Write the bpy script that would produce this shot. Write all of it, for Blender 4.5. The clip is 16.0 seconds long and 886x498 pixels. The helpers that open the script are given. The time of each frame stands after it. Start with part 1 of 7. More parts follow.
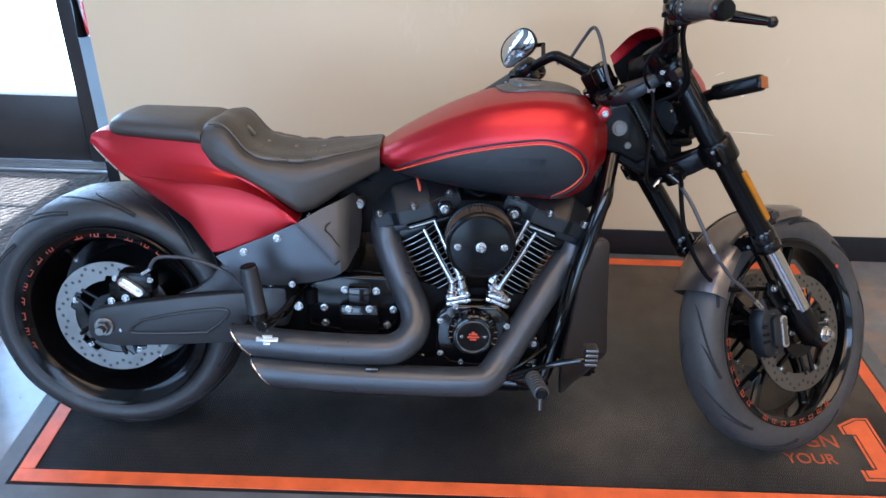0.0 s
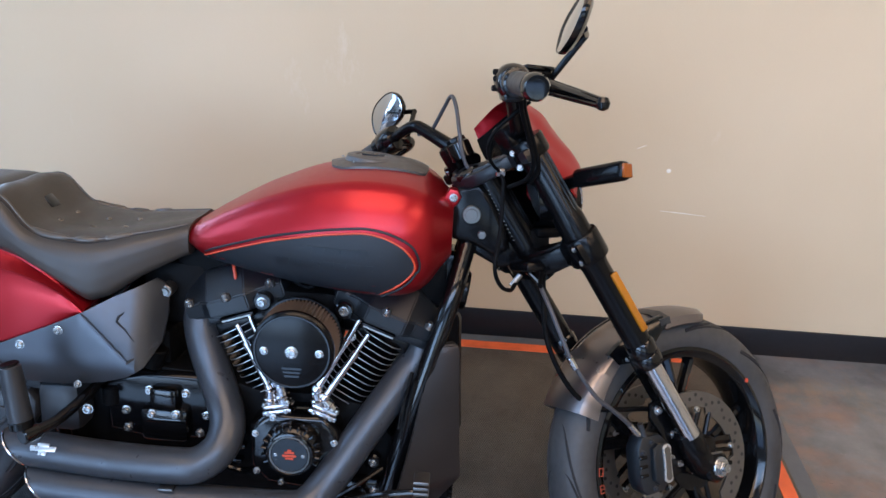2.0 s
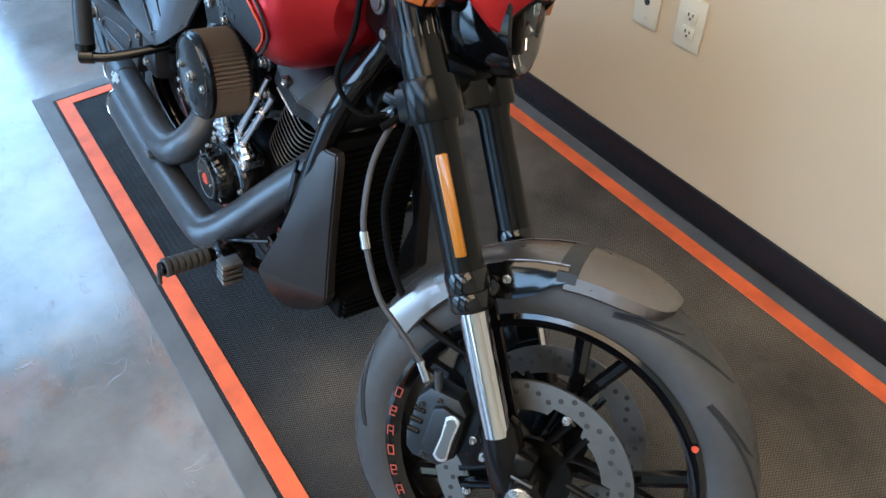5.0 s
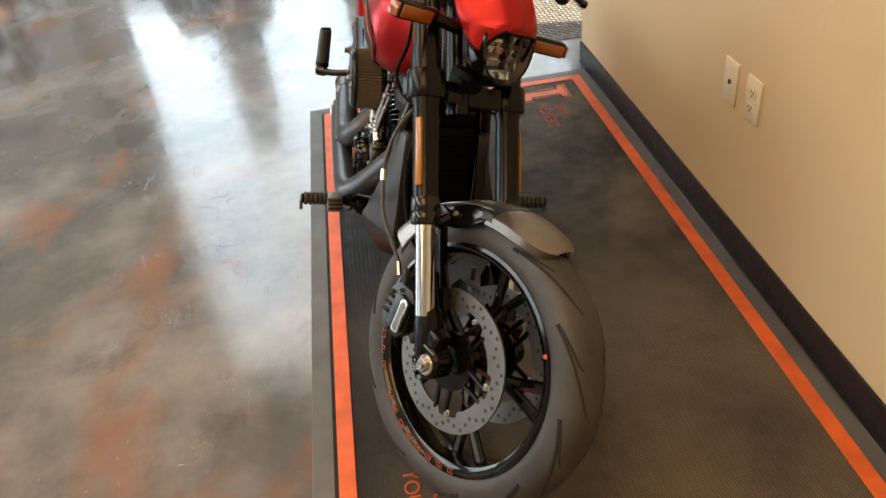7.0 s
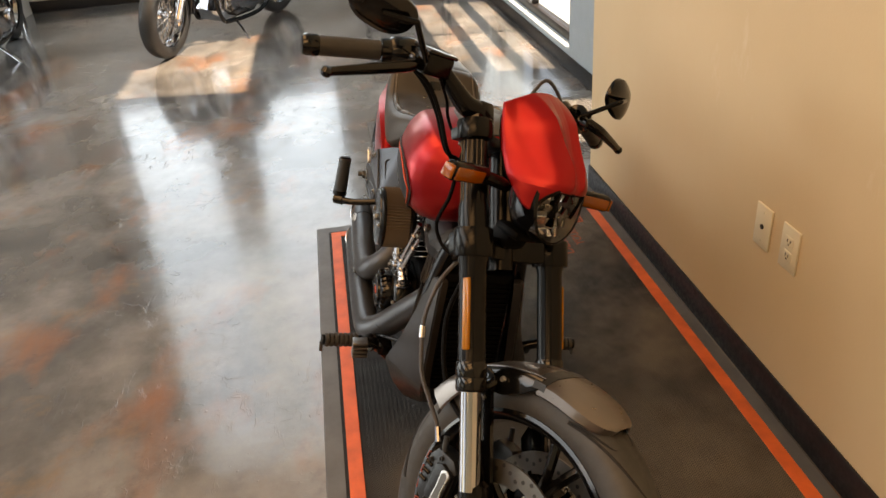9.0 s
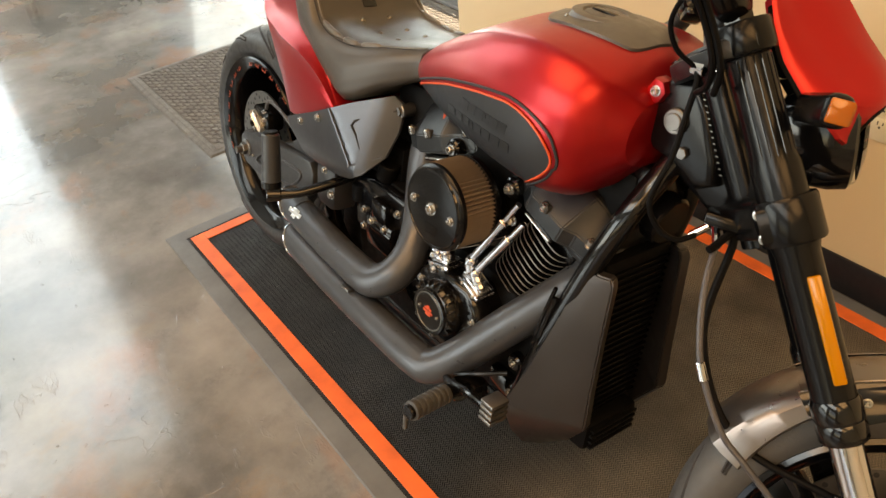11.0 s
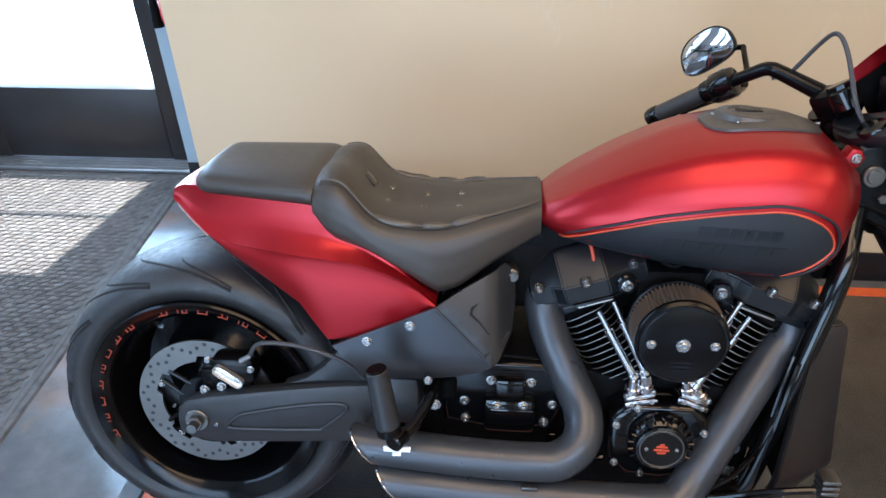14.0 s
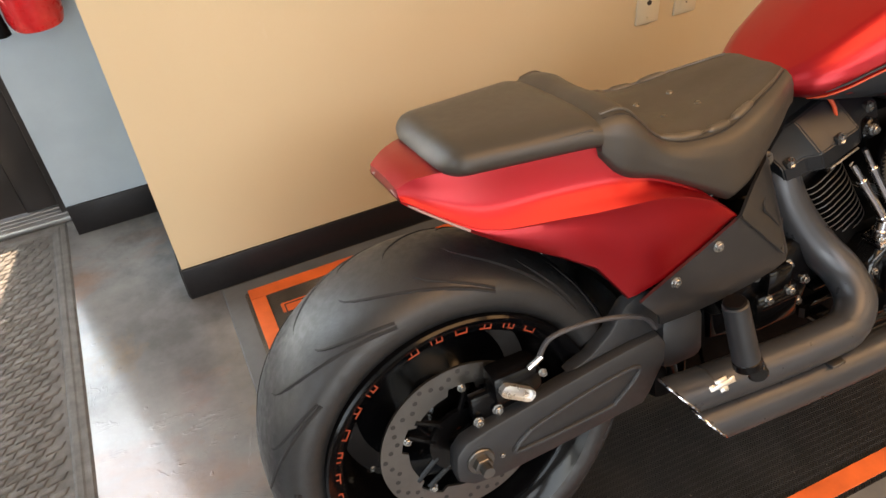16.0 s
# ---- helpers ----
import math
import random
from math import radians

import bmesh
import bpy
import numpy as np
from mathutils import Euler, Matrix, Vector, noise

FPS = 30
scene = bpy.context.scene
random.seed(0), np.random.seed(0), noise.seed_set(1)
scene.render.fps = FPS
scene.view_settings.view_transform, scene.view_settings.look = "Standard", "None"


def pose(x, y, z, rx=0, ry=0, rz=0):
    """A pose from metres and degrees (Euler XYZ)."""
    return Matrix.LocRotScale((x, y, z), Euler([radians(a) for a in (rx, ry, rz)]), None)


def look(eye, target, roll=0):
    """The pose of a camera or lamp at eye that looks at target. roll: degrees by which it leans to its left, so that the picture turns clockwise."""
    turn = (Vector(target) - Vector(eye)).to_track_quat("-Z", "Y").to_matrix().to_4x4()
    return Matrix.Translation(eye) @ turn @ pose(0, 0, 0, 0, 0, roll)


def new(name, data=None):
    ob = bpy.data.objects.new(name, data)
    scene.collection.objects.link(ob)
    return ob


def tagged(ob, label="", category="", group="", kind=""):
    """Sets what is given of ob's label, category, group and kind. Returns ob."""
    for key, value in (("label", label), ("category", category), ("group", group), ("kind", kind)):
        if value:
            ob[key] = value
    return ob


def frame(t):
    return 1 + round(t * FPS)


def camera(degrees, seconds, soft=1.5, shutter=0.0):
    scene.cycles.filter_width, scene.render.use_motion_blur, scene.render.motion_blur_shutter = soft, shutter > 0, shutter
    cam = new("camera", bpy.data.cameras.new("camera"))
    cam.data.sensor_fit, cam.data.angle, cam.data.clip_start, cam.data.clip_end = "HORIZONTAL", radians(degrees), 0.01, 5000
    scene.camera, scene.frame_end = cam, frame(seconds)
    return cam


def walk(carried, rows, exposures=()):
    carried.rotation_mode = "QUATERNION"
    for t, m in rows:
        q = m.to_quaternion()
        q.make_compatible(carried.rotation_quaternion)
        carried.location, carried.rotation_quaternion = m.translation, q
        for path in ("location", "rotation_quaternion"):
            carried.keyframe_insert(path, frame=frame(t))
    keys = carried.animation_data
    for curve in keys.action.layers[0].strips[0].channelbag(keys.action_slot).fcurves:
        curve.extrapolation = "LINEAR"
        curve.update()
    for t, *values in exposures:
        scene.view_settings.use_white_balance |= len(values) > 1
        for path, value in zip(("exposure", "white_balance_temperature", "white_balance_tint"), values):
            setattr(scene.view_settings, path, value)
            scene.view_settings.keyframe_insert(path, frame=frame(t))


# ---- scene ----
cam = camera(60.40, 16.0)
EXPOSURES = [(0, 2.0, 5650, 15), (1.0, 2.05, 5700, 16), (1.5, 1.98, 5650, 16), (4.0, 1.95, 5650, 13), (4.5, 2.18, 5350, 8), (5.2, 2.42, 5500, 4), (7.3, 1.84, 9800, 18), (8.2, 1.64, 10200, 21), (10.5, 1.92, 11200, 19), (11.0, 2.28, 11200, 17), (11.5, 2.45, 10600, 15), (12.0, 2.48, 10300, 16), (12.5, 2.42, 7700, 14), (13.5, 2.1, 6000, 13), (14.5, 2.05, 6700, 16), (15.0, 2.05, 8700, 22), (15.5, 2.05, 9800, 24), (16.0, 2.1, 9900, 22)]
PATH = [
    (0, (0.818, -1.731, 1.490), (0.813, -0.018, 0.458), 1.75),
    (0.5, (0.839, -1.725, 1.483), (0.881, -0.008, 0.456), 1.32),
    (1, (0.937, -1.702, 1.464), (1.020, 0.035, 0.476), 1.64),
    (1.5, (1.132, -1.602, 1.499), (1.105, 0.141, 0.518), 1.35),
    (2, (1.208, -1.423, 1.466), (1.151, 0.345, 0.533), 3.17),
    (2.5, (1.267, -1.213, 1.500), (1.165, 0.552, 0.567), 4.04),
    (3, (1.433, -1.116, 1.505), (1.130, 0.622, 0.564), 2.29),
    (3.5, (1.629, -1.062, 1.517), (1.047, 0.601, 0.572), 1.84),
    (4, (1.778, -0.911, 1.474), (0.894, 0.561, 0.450), 1.00),
    (4.6, (1.931, -0.683, 1.416), (0.912, 0.475, 0.144), 0.66),
    (5, (2.126, -0.549, 1.356), (0.950, 0.218, -0.068), -1.88),
    (5.2, (2.235, -0.500, 1.352), (1.015, 0.084, -0.122), -3.83),
    (7.3, (2.881, -0.207, 1.467), (1.215, -0.122, 0.363), -6.96),
    (7.5, (2.866, -0.205, 1.503), (1.158, -0.103, 0.467), -5.84),
    (8, (2.859, -0.226, 1.526), (1.094, -0.094, 0.594), -4.49),
    (8.2, (2.857, -0.232, 1.526), (1.094, -0.096, 0.591), -4.47),
    (10.3, (2.123, -0.620, 1.402), (0.581, -0.050, 0.262), -5.95),
    (10.5, (2.030, -0.674, 1.381), (0.547, -0.021, 0.209), -6.00),
    (11, (1.807, -0.854, 1.371), (0.490, 0.012, 0.139), -6.07),
    (11.5, (1.529, -0.905, 1.343), (0.353, 0.089, 0.067), -7.01),
    (12, (1.305, -0.953, 1.369), (0.346, 0.193, 0.040), -6.96),
    (12.5, (1.201, -1.118, 1.452), (0.533, 0.254, 0.159), -3.50),
    (13, (1.088, -1.275, 1.508), (0.619, 0.259, 0.313), -0.99),
    (13.5, (0.892, -1.276, 1.480), (0.556, 0.328, 0.334), -1.12),
    (14, (0.613, -1.240, 1.496), (0.427, 0.376, 0.333), -1.85),
    (14.5, (0.354, -1.276, 1.473), (0.340, 0.348, 0.307), -2.92),
    (15, (0.140, -1.251, 1.488), (0.298, 0.344, 0.292), -3.43),
    (15.5, (-0.091, -1.064, 1.446), (0.227, 0.481, 0.216), -5.24),
    (16, (-0.274, -0.894, 1.402), (0.269, 0.515, 0.090), -5.01),
]
walk(cam, [(t, look(eye, target, roll)) for t, eye, target, roll in PATH], EXPOSURES)

# ---- light ----
world = bpy.data.worlds.new("world")
scene.world = world
world.use_nodes = True
wn = world.node_tree.nodes
sky = wn.new("ShaderNodeTexSky")
sky.sky_type, sky.sun_disc = "NISHITA", False
SUN_ELEV, SUN_AZ = 66.0, 12.0     # degrees above the horizon; degrees that the light drifts towards -x as it goes towards -y
sky.sun_elevation, sky.sun_rotation = radians(SUN_ELEV), radians(SUN_AZ)
world.node_tree.links.new(sky.outputs[0], wn["Background"].inputs[0])
wn["Background"].inputs[1].default_value = 0.12


def lamp(name, kind, m, power, colour, size=None, size_y=None):
    data = bpy.data.lights.new(name, kind)
    data.energy, data.color = power, colour
    if kind == "AREA":
        data.shape, data.size, data.size_y = "RECTANGLE", size, size_y or size
    ob = new(name, data)
    ob.matrix_world = m
    return ob


sun_from = Vector((math.sin(radians(SUN_AZ)) * math.cos(radians(SUN_ELEV)), math.cos(radians(SUN_AZ)) * math.cos(radians(SUN_ELEV)), math.sin(radians(SUN_ELEV))))
sun = lamp("sun", "SUN", look(sun_from * 20, (0, 0, 0)), 5.0, (1.0, 0.94, 0.85))
sun.data.angle = radians(0.5)
# daylight in the openings
lamp("daylight_door", "AREA", look((-1.12, 1.33, 1.2), (-1.1, -2.0, 0.6)), 10, (0.45, 0.71, 1.0), 0.8, 1.8)
lamp("daylight_side", "AREA", look((-3.5, 1.12, 1.3), (-3.2, -2.0, 0.6)), 9, (0.55, 0.77, 1.0), 2.3, 1.6)
lamp("daylight_storefront", "AREA", look((-2.5, -8.85, 1.9), (0.2, 0.0, 0.6)), 85, (0.49, 0.73, 1.0), 5.0, 3.0)
lamp("daylight_clerestory", "AREA", look((0.5, -8.85, 6.2), (0.5, 0.4, 1.2)), 140, (0.55, 0.77, 1.0), 10.0, 2.5)
lamp("daylight_end", "AREA", look((-6.35, -1.65, 4.0), (0.0, -1.65, 3.2)), 58, (0.48, 0.73, 1.0), 2.7, 5.4)
# ceiling fixtures
for lx, ly, watts in ((0.9, -1.5, 18), (3.9, -1.3, 19), (0.6, -4.2, 9), (4.2, -4.2, 14)):
    lamp("ceiling_lamp", "AREA", look((lx, ly, 3.55), (lx, ly, 0)), watts, (1.0, 0.66, 0.37), 2.4, 1.9)


# ---- materials ----
class Nodes:
    """A principled material with short helpers."""

    def __init__(self, name, colour, rough=0.5, metal=0.0, coat=0.0, spec=0.5):
        self.m = bpy.data.materials.new(name)
        self.m.use_nodes = True
        self.t = self.m.node_tree
        self.p = self.t.nodes["Principled BSDF"]
        self.set("Base Color", (*colour, 1))
        self.set("Roughness", rough)
        self.set("Metallic", metal)
        self.set("Coat Weight", coat)
        self.set("Coat Roughness", 0.08)
        self.set("Specular IOR Level", spec)
        self.coords = None

    def set(self, key, value):
        self.p.inputs[key].default_value = value

    def node(self, kind, **values):
        n = self.t.nodes.new(kind)
        for key, value in values.items():
            n.inputs[key.replace("_", " ")].default_value = value
        return n

    def link(self, a, b):
        self.t.links.new(a, b)

    def place(self):
        if not self.coords:
            self.coords = self.t.nodes.new("ShaderNodeTexCoord").outputs["Object"]
        return self.coords

    def noise(self, scale, detail=4.0, rough=0.55, stretch=None):
        n = self.node("ShaderNodeTexNoise", Scale=scale, Detail=detail, Roughness=rough)
        src = self.place()
        if stretch:
            mp = self.node("ShaderNodeMapping")
            mp.inputs["Scale"].default_value = stretch
            self.link(src, mp.inputs["Vector"])
            src = mp.outputs[0]
        self.link(src, n.inputs["Vector"])
        return n.outputs["Fac"]

    def ramp(self, fac, stops):
        n = self.t.nodes.new("ShaderNodeValToRGB")
        els = n.color_ramp.elements
        while len(els) < len(stops):
            els.new(0.5)
        for e, (pos, c) in zip(els, stops):
            e.position, e.color = pos, (*c, 1) if len(c) == 3 else c
        self.link(fac, n.inputs[0])
        return n.outputs[0]

    def grey(self, fac, lo, hi, a=0.3, b=0.7):
        n = self.t.nodes.new("ShaderNodeMapRange")
        n.inputs["From Min"].default_value, n.inputs["From Max"].default_value = a, b
        n.inputs["To Min"].default_value, n.inputs["To Max"].default_value = lo, hi
        self.link(fac, n.inputs["Value"])
        return n.outputs[0]

    def mix(self, fac, a, b, kind="MIX"):
        n = self.t.nodes.new("ShaderNodeMix")
        n.data_type, n.blend_type = "RGBA", kind
        for key, v in ((0, fac), (6, a), (7, b)):
            if hasattr(v, "links"):
                self.link(v, n.inputs[key])
            elif key == 0:
                n.inputs[0].default_value = v
            else:
                n.inputs[key].default_value = (*v, 1)
        return n.outputs[2]

    def vary(self, scale=6.0, amount=0.15, rough=0.1, grain=0.0, grain_scale=300.0, base=None):
        """Two scales of variation: colour and roughness by patches, a fine bump by grain."""
        c = tuple(self.p.inputs["Base Color"].default_value[:3])
        r = self.p.inputs["Roughness"].default_value
        patch = self.noise(scale)
        dark, light = tuple(v * (1 - amount) for v in c), tuple(min(1, v * (1 + amount)) for v in c)
        self.link(self.ramp(patch, [(0.3, dark), (0.7, light)]), self.p.inputs["Base Color"])
        fine = self.noise(scale * 9, 3)
        self.link(self.grey(fine, max(0.02, r - rough), min(1, r + rough)), self.p.inputs["Roughness"])
        if grain:
            self.bump(self.noise(grain_scale, 2), grain)
        return self

    def bump(self, height, strength, distance=0.002):
        n = self.node("ShaderNodeBump", Strength=strength, Distance=distance)
        self.link(height, n.inputs["Height"])
        old = self.p.inputs["Normal"].links
        if old:
            self.link(old[0].from_socket, n.inputs["Normal"])
        self.link(n.outputs[0], self.p.inputs["Normal"])
        return self


def plain(name, colour, rough, metal=0.0, **more):
    vary = {k: more.pop(k) for k in ("scale", "amount", "rv", "grain", "grain_scale") if k in more}
    n = Nodes(name, colour, rough, metal, **more)
    n.vary(vary.get("scale", 8.0), vary.get("amount", 0.1), vary.get("rv", 0.06), vary.get("grain", 0.0), vary.get("grain_scale", 300.0))
    return n.m


MAT = {
    "red": plain("satin_red_paint", (0.34, 0.0052, 0.0100), 0.36, 0.74, coat=0.28, amount=0.03, rv=0.015),
    "denim": plain("matte_black_paint", (0.014, 0.017, 0.021), 0.5, 0.0, spec=0.3, amount=0.06, rv=0.04),
    "charcoal": plain("satin_charcoal_paint", (0.082, 0.086, 0.095), 0.35, 0.88, amount=0.08, rv=0.05, grain=0.02, grain_scale=900),
    "console": plain("warm_grey_satin_paint", (0.085, 0.080, 0.076), 0.40, 0.45, amount=0.08, rv=0.05, grain=0.02, grain_scale=900),
    "chin": plain("satin_dark_bronze_paint", (0.030, 0.026, 0.025), 0.38, 0.6, amount=0.08, rv=0.05, grain=0.02, grain_scale=900),
    "fender": plain("satin_bronze_grey_paint", (0.21, 0.188, 0.178), 0.31, 0.9, amount=0.06, rv=0.04, grain=0.02, grain_scale=900),
    "leather": plain("black_leather", (0.036, 0.031, 0.026), 0.42, 0.0, spec=0.45, amount=0.07, rv=0.03, grain=0.10, grain_scale=520),
    "slate": plain("satin_slate_black", (0.019, 0.021, 0.024), 0.42, 0.0, spec=0.42, amount=0.12, rv=0.06),
    "piping": plain("brown_black_piping", (0.060, 0.050, 0.039), 0.36, 0.0, spec=0.5, amount=0.15, grain=0.15, grain_scale=420),
    "button": plain("dark_button", (0.13, 0.12, 0.105), 0.24, 0.7, amount=0.15),
    "pegrubber": plain("worn_grey_rubber", (0.034, 0.033, 0.032), 0.5, 0.0, amount=0.2, rv=0.08),
    "tail_lens": plain("dull_pink_lens", (0.34, 0.20, 0.19), 0.30, 0.0, coat=0.2, amount=0.08),
    "rubber": plain("tyre_rubber", (0.0150, 0.0156, 0.0168), 0.47, 0.0, spec=0.50, amount=0.25, rv=0.1, grain=0.15, grain_scale=250),
    "dusty_rubber": plain("dusty_tyre_rubber", (0.036, 0.036, 0.036), 0.56, 0.0, spec=0.45, amount=0.28, rv=0.08, grain=0.15, grain_scale=250),
    # near-black colour carries the shade inside tread grooves, seat seam and cover scoop
    "groove_shade": plain("tread_groove", (0.006, 0.006, 0.007), 0.8),
    "gloss": plain("gloss_black", (0.0025, 0.0025, 0.0028), 0.10, 0.0, spec=0.36, coat=0.12, amount=0.05, rv=0.05),
    "satin": plain("satin_black", (0.0025, 0.0025, 0.0028), 0.22, 0.0, spec=0.20, amount=0.08, rv=0.03),
    "matte": plain("matte_black_plastic", (0.0026, 0.0026, 0.0028), 0.55, 0.0, spec=0.07, amount=0.15, rv=0.1, grain=0.1, grain_scale=600),
    "wrinkle": plain("wrinkle_black_metal", (0.0050, 0.0066, 0.0086), 0.36, 0.0, spec=0.46, amount=0.1, rv=0.06, grain=0.12, grain_scale=700),
    "exhaust": plain("dark_ceramic_coat", (0.050, 0.055, 0.063), 0.34, 0.45, amount=0.12, rv=0.07, grain=0.04, grain_scale=600, scale=5),
    "chrome": plain("chrome", (0.52, 0.52, 0.54), 0.10, 1.0, amount=0.05, rv=0.04),
    "steel": plain("brushed_steel", (0.17, 0.164, 0.156), 0.42, 1.0, amount=0.12, rv=0.1, grain=0.03, grain_scale=900),
    "bolt": plain("zinc_bolt", (0.36, 0.37, 0.37), 0.26, 0.9, amount=0.15, rv=0.1),
    "alloy": plain("machined_edge", (0.46, 0.46, 0.46), 0.32, 0.9),
    "orange": plain("orange_vinyl", (0.60, 0.105, 0.026), 0.5, 0.0, amount=0.2, scale=14.0),
    "amber": plain("amber_lens", (0.32, 0.115, 0.003), 0.2, 0.0, spec=0.4, coat=0.15, amount=0.12),
    "indicator": plain("dark_amber_lens", (0.24, 0.055, 0.002), 0.16, 0.0, spec=0.5, coat=0.3, amount=0.12),
    "ember": plain("orange_enamel", (0.50, 0.055, 0.018), 0.45, 0.0),
    "rimblack": plain("deep_gloss_black", (0.0025, 0.0025, 0.003), 0.14, 0.0, spec=0.24, amount=0.05, rv=0.03),
    "ghost": plain("gloss_on_matte_print", (0.010, 0.0122, 0.0148), 0.33, 0.0, spec=0.33, amount=0.05),
    "print": plain("worn_orange_print", (0.38, 0.070, 0.022), 0.5, 0.0, amount=0.25, scale=20.0),
    "rust": plain("dark_orange_print", (0.30, 0.042, 0.016), 0.45, 0.0),
    "mirror": Nodes("mirror_glass", (0.56, 0.58, 0.61), 0.02, 1.0).m,
    "hose": plain("braided_hose", (0.05, 0.05, 0.055), 0.45, 0.2, grain=0.4, grain_scale=900),
    "foam": plain("pleated_filter", (0.105, 0.080, 0.062), 0.65, 0.0, amount=0.2),
    "badge": plain("silver_badge", (0.60, 0.60, 0.59), 0.30, 0.85, amount=0.15),
    "ivory": plain("ivory_plastic", (0.62, 0.57, 0.44), 0.4, 0.0, amount=0.03),
    "slot": plain("dark_slot", (0.02, 0.02, 0.02), 0.6),
    "fire_red": plain("extinguisher_red", (0.55, 0.012, 0.015), 0.3, 0.0, coat=0.3, amount=0.05),
    "bronze": plain("dark_bronze_frame", (0.035, 0.031, 0.03), 0.4, 0.5, amount=0.1),
    "sill": plain("aluminium_threshold", (0.33, 0.33, 0.33), 0.42, 0.8, amount=0.15, grain=0.08, grain_scale=200),
    "seatwhite": plain("white_enamel", (0.7, 0.7, 0.7), 0.25, coat=0.4),
}


def glass(name, colour, rough=0.0, ior=1.45):
    n = Nodes(name, colour, rough)
    n.set("Transmission Weight", 1.0)
    n.set("IOR", ior)
    return n.m


MAT["red"].node_tree.nodes["Principled BSDF"].inputs["Coat Roughness"].default_value = 0.24
MAT["lens"] = glass("headlight_lens", (0.96, 0.96, 0.95), 0.0, 1.10)
MAT["pane"] = glass("window_glass", (0.93, 0.97, 0.96), 0.0, 1.02)


def wall_paint():
    n = Nodes("beige_wall_paint", (0.6, 0.5, 0.38), 0.6)
    big = n.noise(0.9, 3)
    c = n.ramp(big, [(0.3, (0.528, 0.414, 0.266)), (0.7, (0.596, 0.475, 0.314))])
    scuff = n.noise(5.0, 8, 0.7, (1, 1, 0.35))
    c = n.mix(n.grey(scuff, 0, 0.35, 0.66, 0.8), c, (0.72, 0.66, 0.56))
    n.link(c, n.p.inputs["Base Color"])
    n.link(n.grey(scuff, 0.5, 0.68), n.p.inputs["Roughness"])
    n.bump(n.noise(160, 3), 0.12)
    n.bump(n.noise(22, 3), 0.05)
    return n.m


def floor_concrete():
    n = Nodes("stained_polished_concrete", (0.2, 0.17, 0.14), 0.2, spec=0.75)
    cloud = n.noise(1.1, 9, 0.62)
    base = n.ramp(cloud, [(0.28, (0.018, 0.018, 0.019)), (0.45, (0.088, 0.088, 0.088)), (0.6, (0.188, 0.186, 0.184)), (0.78, (0.31, 0.305, 0.30))])
    rust = n.noise(1.5, 6, 0.56, (1.0, 1.7, 1))
    base = n.mix(n.grey(rust, 0, 0.62, 0.53, 0.70), base, (0.27, 0.098, 0.034))
    ochre = n.noise(2.7, 8, 0.7, (1.4, 1.0, 1))
    base = n.mix(n.grey(ochre, 0, 0.5, 0.56, 0.72), base, (0.21, 0.135, 0.07))
    dark = n.noise(3.3, 8, 0.7)
    base = n.mix(n.grey(dark, 0, 0.65, 0.55, 0.75), base, (0.035, 0.034, 0.035))
    # pale trowel marks and scratches
    marks = n.noise(5.0, 12, 0.78, (1.0, 4.5, 1))
    base = n.mix(n.grey(marks, 0, 0.7, 0.66, 0.71), base, (0.34, 0.33, 0.31))
    fleck = n.noise(26, 8, 0.8)
    base = n.mix(n.grey(fleck, 0, 0.55, 0.68, 0.74), base, (0.36, 0.35, 0.33))
    n.link(base, n.p.inputs["Base Color"])
    wear = n.noise(7, 8, 0.7)
    n.link(n.grey(wear, 0.09, 0.24), n.p.inputs["Roughness"])
    n.set("Coat Weight", 0.28)
    n.set("Coat Roughness", 0.06)
    n.bump(n.noise(2.6, 6, 0.6), 0.26, 0.01)
    # crazing: thin wavy lines in scattered bands
    n.bump(n.mix(n.grey(n.noise(3.1, 3), 0, 1, 0.56, 0.63), (0, 0, 0), n.ramp(n.noise(6.5, 3, 0.5, (1.6, 1.0, 1)), [(0.494, (0, 0, 0)), (0.500, (1, 1, 1)), (0.506, (0, 0, 0))])), 0.26, 0.002)
    # short raised trowel ridges in patches
    ridge = n.ramp(n.noise(9.0, 4, 0.55, (0.7, 2.2, 1)), [(0.575, (0, 0, 0)), (0.600, (1, 1, 1)), (0.612, (0, 0, 0))])
    n.bump(n.mix(n.grey(n.noise(1.9, 4), 0, 1, 0.50, 0.58), (0, 0, 0), ridge), 0.22, 0.002)
    n.bump(n.ramp(n.noise(40, 2, 0.5), [(0.70, (0, 0, 0)), (0.74, (1, 1, 1))]), 0.4, 0.002)
    return n.m


